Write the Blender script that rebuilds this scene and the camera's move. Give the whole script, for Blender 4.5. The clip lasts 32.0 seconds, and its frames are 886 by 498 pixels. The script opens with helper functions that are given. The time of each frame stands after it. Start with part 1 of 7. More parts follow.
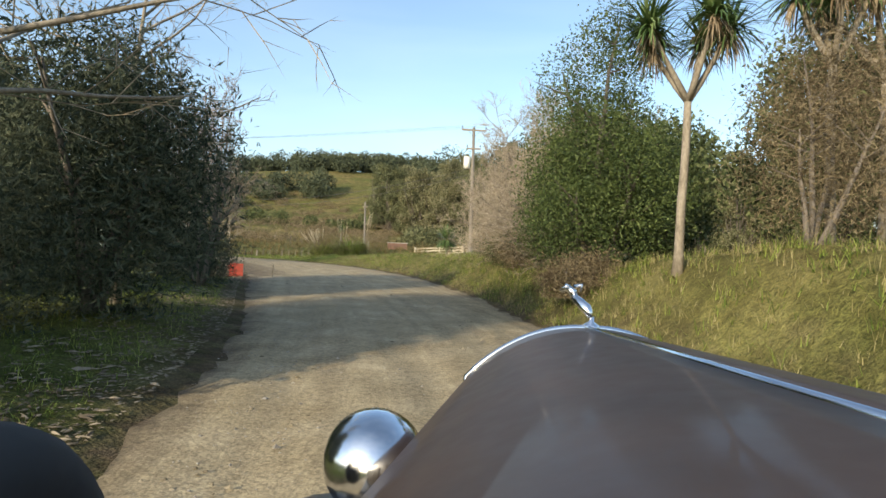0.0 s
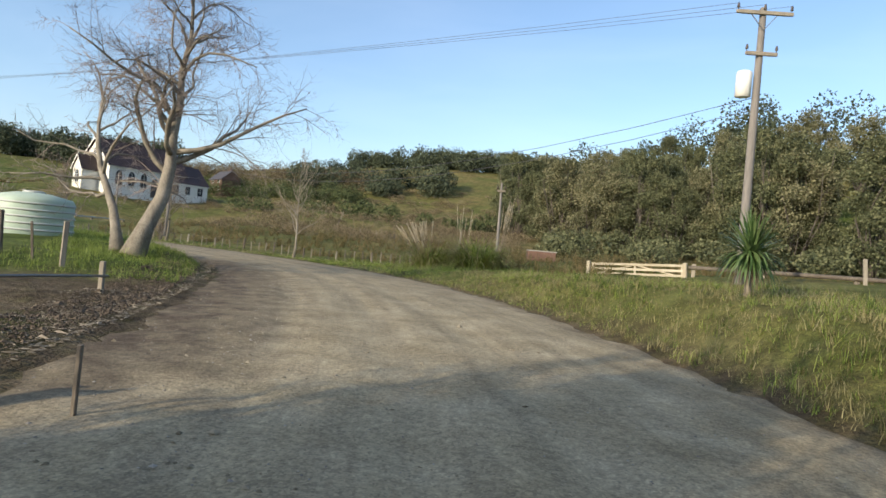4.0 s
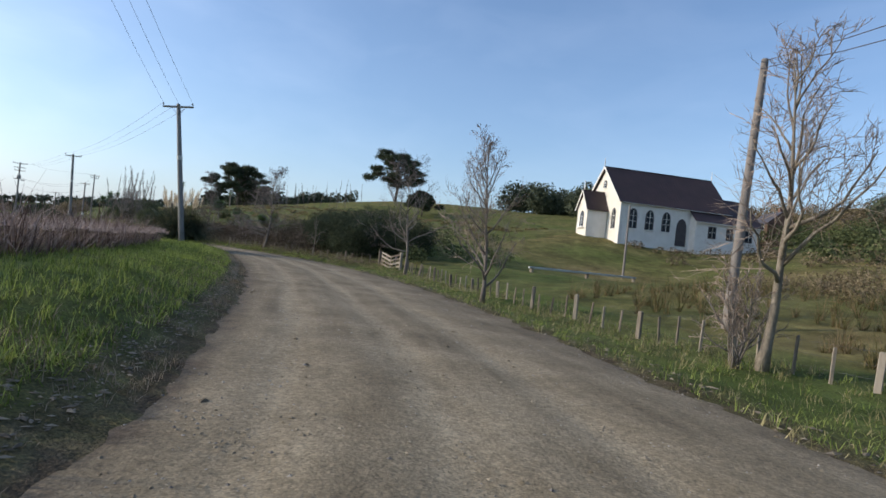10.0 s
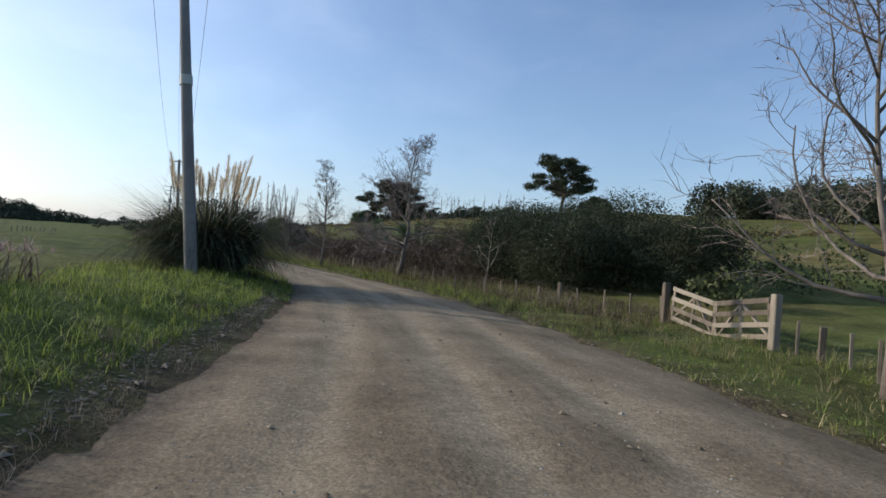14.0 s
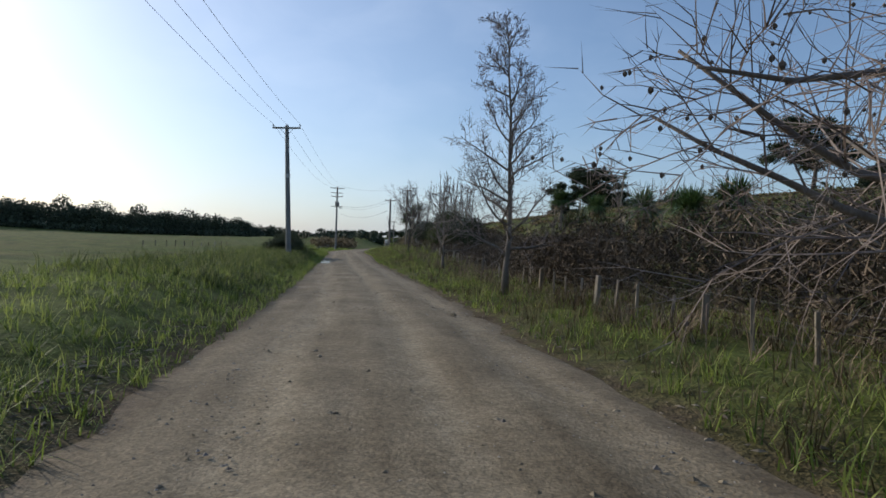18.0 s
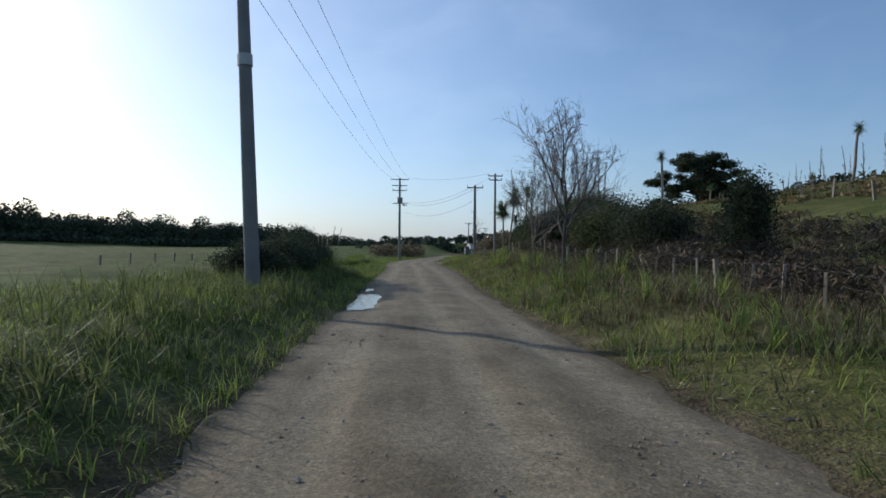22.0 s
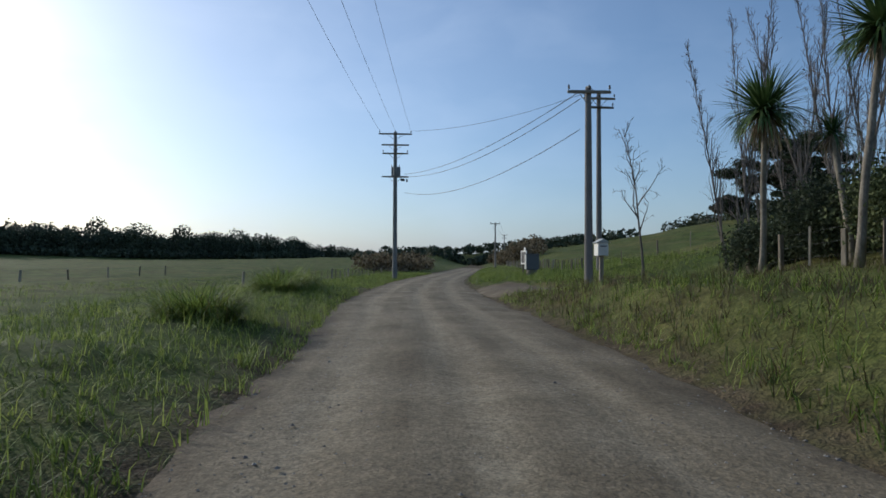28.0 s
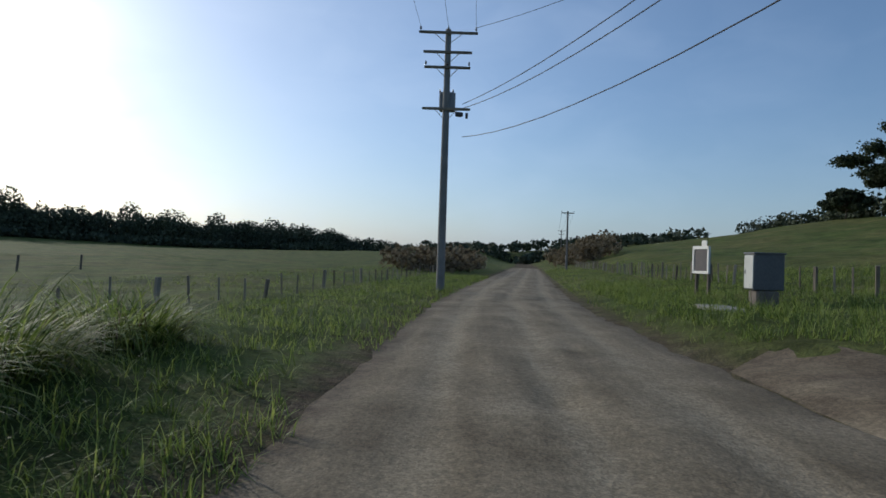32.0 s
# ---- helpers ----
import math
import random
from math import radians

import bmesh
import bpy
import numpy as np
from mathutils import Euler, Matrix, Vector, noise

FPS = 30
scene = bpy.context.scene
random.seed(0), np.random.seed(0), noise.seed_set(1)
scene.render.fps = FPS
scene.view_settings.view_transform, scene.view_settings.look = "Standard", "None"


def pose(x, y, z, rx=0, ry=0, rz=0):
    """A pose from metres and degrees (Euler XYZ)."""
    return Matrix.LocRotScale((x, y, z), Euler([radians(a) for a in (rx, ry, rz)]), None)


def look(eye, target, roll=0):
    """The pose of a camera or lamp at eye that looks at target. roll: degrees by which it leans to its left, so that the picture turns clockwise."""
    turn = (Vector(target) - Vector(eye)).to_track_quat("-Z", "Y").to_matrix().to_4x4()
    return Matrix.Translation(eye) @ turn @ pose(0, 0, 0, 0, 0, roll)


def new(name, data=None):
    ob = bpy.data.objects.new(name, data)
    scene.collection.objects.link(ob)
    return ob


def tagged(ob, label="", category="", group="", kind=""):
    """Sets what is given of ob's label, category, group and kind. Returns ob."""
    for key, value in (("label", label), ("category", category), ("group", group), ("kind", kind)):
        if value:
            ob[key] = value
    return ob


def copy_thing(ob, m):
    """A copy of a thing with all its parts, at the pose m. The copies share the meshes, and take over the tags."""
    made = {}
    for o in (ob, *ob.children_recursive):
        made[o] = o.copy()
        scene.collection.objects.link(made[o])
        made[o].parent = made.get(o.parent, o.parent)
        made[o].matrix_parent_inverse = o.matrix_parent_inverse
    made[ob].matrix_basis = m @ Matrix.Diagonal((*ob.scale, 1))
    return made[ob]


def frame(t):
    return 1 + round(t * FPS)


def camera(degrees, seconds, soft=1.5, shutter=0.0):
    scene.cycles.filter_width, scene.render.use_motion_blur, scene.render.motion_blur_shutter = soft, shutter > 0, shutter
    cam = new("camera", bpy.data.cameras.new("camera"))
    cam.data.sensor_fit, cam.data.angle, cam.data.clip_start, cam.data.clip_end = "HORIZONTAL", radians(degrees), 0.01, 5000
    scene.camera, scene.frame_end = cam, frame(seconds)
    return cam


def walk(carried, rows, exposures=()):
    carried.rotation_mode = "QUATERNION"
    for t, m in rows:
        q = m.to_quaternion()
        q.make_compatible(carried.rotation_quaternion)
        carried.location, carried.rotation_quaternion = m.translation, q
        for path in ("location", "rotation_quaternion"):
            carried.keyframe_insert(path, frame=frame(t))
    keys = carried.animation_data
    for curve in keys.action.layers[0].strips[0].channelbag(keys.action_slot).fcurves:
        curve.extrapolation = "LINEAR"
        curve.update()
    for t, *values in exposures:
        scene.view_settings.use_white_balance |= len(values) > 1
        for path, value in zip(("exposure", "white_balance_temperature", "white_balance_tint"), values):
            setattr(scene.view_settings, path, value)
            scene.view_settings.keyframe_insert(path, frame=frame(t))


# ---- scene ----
# seconds, stops, kelvin, tint
EXPO = [(0, 0.85, 6800, 7), (1.2, 0.68, 6900, 8), (2, 0.74, 7000, 8), (3, 0.72, 6700, 9), (6, 0.49, 6050, 10), (9, 0.36, 5900, 13), (13, 0.10, 5900, 13), (16, 0.32, 6150, 13), (17.2, -0.08, 6050, 12), (20, -0.22, 5700, 11), (24, -0.26, 5600, 9), (32, -0.48, 5600, 9)]
cam = camera(72.2, 32.0, soft=1.6)
# seconds, eye (x, y, z), yaw to the left, pitch up, lean
ROWS = [
    (0.0, 0.395, -1.303, 1.524, 0.038, -0.122, 2.294),
    (0.5, 0.156, 1.731, 1.493, 1.410, 0.103, 2.454),
    (1.0, -0.202, 4.607, 1.453, 2.564, 0.344, 2.948),
    (1.5, -0.637, 7.151, 1.415, 4.343, 0.162, 2.605),
    (2.0, -1.070, 9.535, 1.399, 6.115, 0.239, 3.816),
    (2.5, -1.526, 12.015, 1.399, 8.257, 0.003, 4.321),
    (4.5, -4.267, 23.633, 1.492, 11.881, -0.156, 5.636),
    (5.0, -5.251, 26.802, 1.472, 13.551, -0.047, 5.802),
    (5.5, -6.404, 30.006, 1.461, 16.476, 0.205, 5.989),
    (6.0, -7.829, 33.177, 1.453, 20.675, 0.293, 6.384),
    (6.5, -9.464, 36.115, 1.447, 25.497, 0.396, 6.565),
    (7.0, -11.402, 39.042, 1.444, 30.457, 0.821, 7.025),
    (7.5, -13.563, 41.725, 1.443, 35.676, 1.004, 6.879),
    (8.0, -16.013, 44.248, 1.446, 40.620, 1.041, 6.542),
    (8.5, -18.760, 46.622, 1.450, 45.672, 0.780, 5.817),
    (9.0, -21.753, 48.842, 1.451, 50.245, 0.342, 5.534),
    (9.5, -24.821, 50.796, 1.445, 54.133, 0.289, 5.826),
    (10.0, -27.857, 52.471, 1.435, 57.553, 0.461, 5.986),
    (10.5, -30.923, 53.894, 1.426, 60.879, 0.798, 5.779),
    (11.0, -33.844, 55.117, 1.430, 64.139, 0.984, 4.807),
    (11.5, -36.784, 56.199, 1.431, 65.849, 0.969, 4.244),
    (12.0, -39.793, 57.279, 1.430, 67.162, 0.695, 4.061),
    (12.5, -42.933, 58.321, 1.425, 68.491, 0.696, 4.144),
    (13.0, -46.193, 59.296, 1.429, 69.676, 0.753, 4.224),
    (13.5, -49.498, 60.141, 1.437, 70.846, 0.732, 4.457),
    (15.5, -61.314, 63.157, 1.512, 77.333, 0.228, 4.421),
    (16.0, -65.024, 63.680, 1.498, 79.172, -0.134, 4.381),
    (16.5, -68.790, 64.073, 1.476, 81.209, -0.280, 3.829),
    (17.0, -72.593, 64.388, 1.449, 84.063, -0.375, 2.784),
    (17.5, -76.272, 64.438, 1.427, 87.045, -0.367, 2.232),
    (18.0, -79.979, 64.268, 1.426, 89.778, -0.255, 1.946),
    (18.5, -83.674, 63.873, 1.435, 91.982, -0.281, 1.179),
    (19.0, -87.431, 63.299, 1.446, 94.099, -0.166, -0.120),
    (19.5, -91.054, 62.710, 1.453, 95.192, -0.229, -0.453),
    (20.0, -94.533, 62.095, 1.455, 95.631, -0.334, -0.740),
    (20.5, -97.938, 61.536, 1.453, 95.967, 0.024, -0.920),
    (21.0, -101.278, 60.940, 1.451, 96.172, 0.013, -0.491),
    (21.5, -104.610, 60.347, 1.445, 96.028, 0.087, 0.044),
    (22.0, -108.034, 59.758, 1.433, 95.916, 0.157, 0.460),
    (22.5, -111.569, 59.191, 1.425, 95.871, 0.200, -0.104),
    (23.0, -115.090, 58.631, 1.421, 95.794, 0.263, -0.731),
    (23.5, -118.631, 58.144, 1.422, 95.775, 0.047, -0.916),
    (24.0, -122.038, 57.629, 1.416, 95.769, 0.103, -1.105),
    (24.5, -125.451, 57.048, 1.409, 95.742, 0.233, -1.180),
    (26.5, -138.113, 54.940, 1.331, 96.134, 0.852, -0.482),
    (27.0, -141.222, 54.436, 1.336, 96.216, 0.985, -0.368),
    (27.5, -144.242, 53.930, 1.351, 96.385, 1.089, -0.221),
    (28.0, -147.264, 53.423, 1.377, 96.185, 1.251, 0.175),
    (28.5, -150.362, 52.943, 1.412, 95.930, 1.327, 0.125),
    (29.0, -153.363, 52.507, 1.453, 95.758, 1.218, -0.266),
    (29.5, -156.154, 52.027, 1.491, 97.133, 1.379, -1.191),
    (30.0, -158.807, 51.406, 1.513, 99.807, 1.543, -0.725),
    (30.5, -161.441, 50.642, 1.516, 101.675, 1.536, 0.514),
    (31.0, -163.943, 49.966, 1.515, 100.979, 1.410, 1.735),
    (31.5, -166.384, 49.502, 1.518, 99.998, 1.592, 1.753),
    (32.0, -168.639, 49.087, 1.519, 99.974, 0.830, 1.886),
]
walk(cam, [(t, pose(x, y, z, 90 + pitch, 0, yaw) @ pose(0, 0, 0, 0, 0, lean)) for t, x, y, z, yaw, pitch, lean in ROWS],
     EXPO)

# ---- world and sun ----
SUN_YAW, SUN_UP = 146.0, 19.0  # degrees to the left of +y, degrees above the horizon
world = bpy.data.worlds.new("world")
scene.world = world
world.use_nodes = True
wn, wl = world.node_tree.nodes, world.node_tree.links
sky = wn.new("ShaderNodeTexSky")
sky.sky_type, sky.sun_disc = "NISHITA", False
sky.sun_elevation, sky.sun_rotation = radians(SUN_UP), radians(-SUN_YAW)
sky.air_density, sky.dust_density, sky.ozone_density = 1.0, 1.1, 2.2
# thin high cloud, streaked across the sky and brighter towards the sun, and a pale haze low down
coord = wn.new("ShaderNodeTexCoord")


def sky_math(op, a, b, c=None, clamp=False):
    x = wn.new("ShaderNodeMath")
    x.operation, x.use_clamp = op, clamp
    for k, val in enumerate((a, b, c)):
        if isinstance(val, (int, float)):
            x.inputs[k].default_value = val
        elif val is not None:
            wl.new(val, x.inputs[k])
    return x.outputs[0]


def sky_mix(fac, a, colour):
    x = wn.new("ShaderNodeMix")
    x.data_type = "RGBA"
    x.inputs["B"].default_value = (*colour, 1)
    wl.new(fac, x.inputs["Factor"])
    wl.new(a, x.inputs["A"])
    return x.outputs["Result"]


def streaks(scale, stretch_to, turn, low, high):
    mp, tex, cut = wn.new("ShaderNodeMapping"), wn.new("ShaderNodeTexNoise"), wn.new("ShaderNodeMapRange")
    mp.inputs["Scale"].default_value, mp.inputs["Rotation"].default_value = stretch_to, (0, 0, radians(turn))
    tex.inputs["Scale"].default_value, tex.inputs["Detail"].default_value, tex.inputs["Distortion"].default_value = scale, 6.0, 0.4
    cut.inputs["From Min"].default_value, cut.inputs["From Max"].default_value = low, high
    wl.new(coord.outputs["Generated"], mp.inputs["Vector"])
    wl.new(mp.outputs["Vector"], tex.inputs["Vector"])
    wl.new(tex.outputs["Fac"], cut.inputs["Value"])
    return cut.outputs["Result"]


cirrus = sky_math("MULTIPLY_ADD", streaks(1.3, (1.0, 1.4, 3.0), 0, 0.35, 0.85), 0.55, sky_math("MULTIPLY", streaks(3.4, (0.7, 2.2, 4.5), 35, 0.42, 0.75), 0.45))
towards = wn.new("ShaderNodeVectorMath")
towards.operation = "DOT_PRODUCT"
towards.inputs[1].default_value = (-math.sin(radians(SUN_YAW)) * math.cos(radians(SUN_UP)), math.cos(radians(SUN_YAW)) * math.cos(radians(SUN_UP)), math.sin(radians(SUN_UP)))
wl.new(coord.outputs["Generated"], towards.inputs[0])
near_sun = sky_math("POWER", sky_math("MULTIPLY_ADD", towards.outputs["Value"], 0.62, 0.38, True), 5.0)
split = wn.new("ShaderNodeSeparateXYZ")
wl.new(coord.outputs["Generated"], split.inputs[0])
low_down = sky_math("POWER", sky_math("SUBTRACT", 1.0, split.outputs["Z"], None, True), 9.0)
veil = sky_math("ADD", sky_math("MULTIPLY", cirrus, sky_math("MULTIPLY_ADD", near_sun, 0.42, 0.09)), sky_math("MULTIPLY", near_sun, 0.20), None, True)
hazy = sky_mix(sky_math("MULTIPLY", low_down, 0.55), sky.outputs["Color"], (2.3, 3.05, 4.1))
wl.new(sky_mix(veil, hazy, (6.8, 7.4, 8.2)), wn["Background"].inputs["Color"])
wn["Background"].inputs["Strength"].default_value = 0.15
sun = new("sun", bpy.data.lights.new("sun", "SUN"))
sun.data.energy, sun.data.angle, sun.data.color = 3.4, radians(0.55), (1.0, 0.86, 0.66)
yaw, up = radians(SUN_YAW), radians(SUN_UP)
sun.matrix_world = look((0, 0, 60), (math.sin(yaw) * 50, -math.cos(yaw) * 50, 60 - 50 * math.tan(up)))


# ---- materials ----
def material(name, colors, scale=3.0, fine=40.0, rough=0.85, bump=0.3, metal=0.0, vary=0.0, island=0.0, spec=0.3, depth=0.02, thin=0.0, squash=(1, 1, 1)):
    """Two scales of noise between two or three colours, with relief; vary: change from object to object; island: from piece to piece."""
    m = bpy.data.materials.new(name)
    m.use_nodes = True
    n, l = m.node_tree.nodes, m.node_tree.links
    p = n["Principled BSDF"]
    tc, mp = n.new("ShaderNodeTexCoord"), n.new("ShaderNodeMapping")
    mp.inputs["Scale"].default_value = squash
    l.new(tc.outputs["Object"], mp.inputs["Vector"])
    big, small = n.new("ShaderNodeTexNoise"), n.new("ShaderNodeTexNoise")
    for tex, s, d in ((big, scale, 4.0), (small, fine, 6.0)):
        tex.inputs["Scale"].default_value, tex.inputs["Detail"].default_value = s, d
        l.new(mp.outputs["Vector"], tex.inputs["Vector"])
    mixed = n.new("ShaderNodeMath")
    mixed.operation = "MULTIPLY_ADD"
    mixed.inputs[1].default_value = 0.55
    half = n.new("ShaderNodeMath")
    half.operation = "MULTIPLY"
    half.inputs[1].default_value = 0.45
    l.new(small.outputs["Fac"], half.inputs[0])
    l.new(big.outputs["Fac"], mixed.inputs[0])
    l.new(half.outputs[0], mixed.inputs[2])
    fac = mixed.outputs[0]
    if vary or island:
        if island:
            rnd = n.new("ShaderNodeNewGeometry").outputs["Random Per Island"]
        else:
            rnd = n.new("ShaderNodeObjectInfo").outputs["Random"]
        shift = n.new("ShaderNodeMath")
        shift.operation = "MULTIPLY_ADD"
        shift.inputs[1].default_value = vary or island
        l.new(rnd, shift.inputs[0])
        sub = n.new("ShaderNodeMath")
        sub.operation = "SUBTRACT"
        sub.inputs[1].default_value = (vary or island) / 2
        l.new(fac, sub.inputs[0])
        l.new(sub.outputs[0], shift.inputs[2])
        fac = shift.outputs[0]
    cr = n.new("ShaderNodeValToRGB")
    stops = cr.color_ramp.elements
    stops[0].position, stops[1].position = 0.3, 0.7
    if len(colors) == 3:
        stops.new(0.5)
    for e, c in zip(stops, colors):
        e.color = (*c, 1)
    l.new(fac, cr.inputs["Fac"])
    l.new(cr.outputs["Color"], p.inputs["Base Color"])
    p.inputs["Roughness"].default_value, p.inputs["Metallic"].default_value = rough, metal
    p.inputs["Specular IOR Level"].default_value = spec
    if bump:
        b = n.new("ShaderNodeBump")
        b.inputs["Strength"].default_value, b.inputs["Distance"].default_value = bump, depth
        l.new(small.outputs["Fac"], b.inputs["Height"])
        l.new(b.outputs["Normal"], p.inputs["Normal"])
    if thin:
        tr, mx = n.new("ShaderNodeBsdfTranslucent"), n.new("ShaderNodeMixShader")
        mx.inputs["Fac"].default_value = thin
        l.new(cr.outputs["Color"], tr.inputs["Color"])
        l.new(p.outputs["BSDF"], mx.inputs[1])
        l.new(tr.outputs["BSDF"], mx.inputs[2])
        l.new(mx.outputs["Shader"], n["Material Output"].inputs["Surface"])
    return m


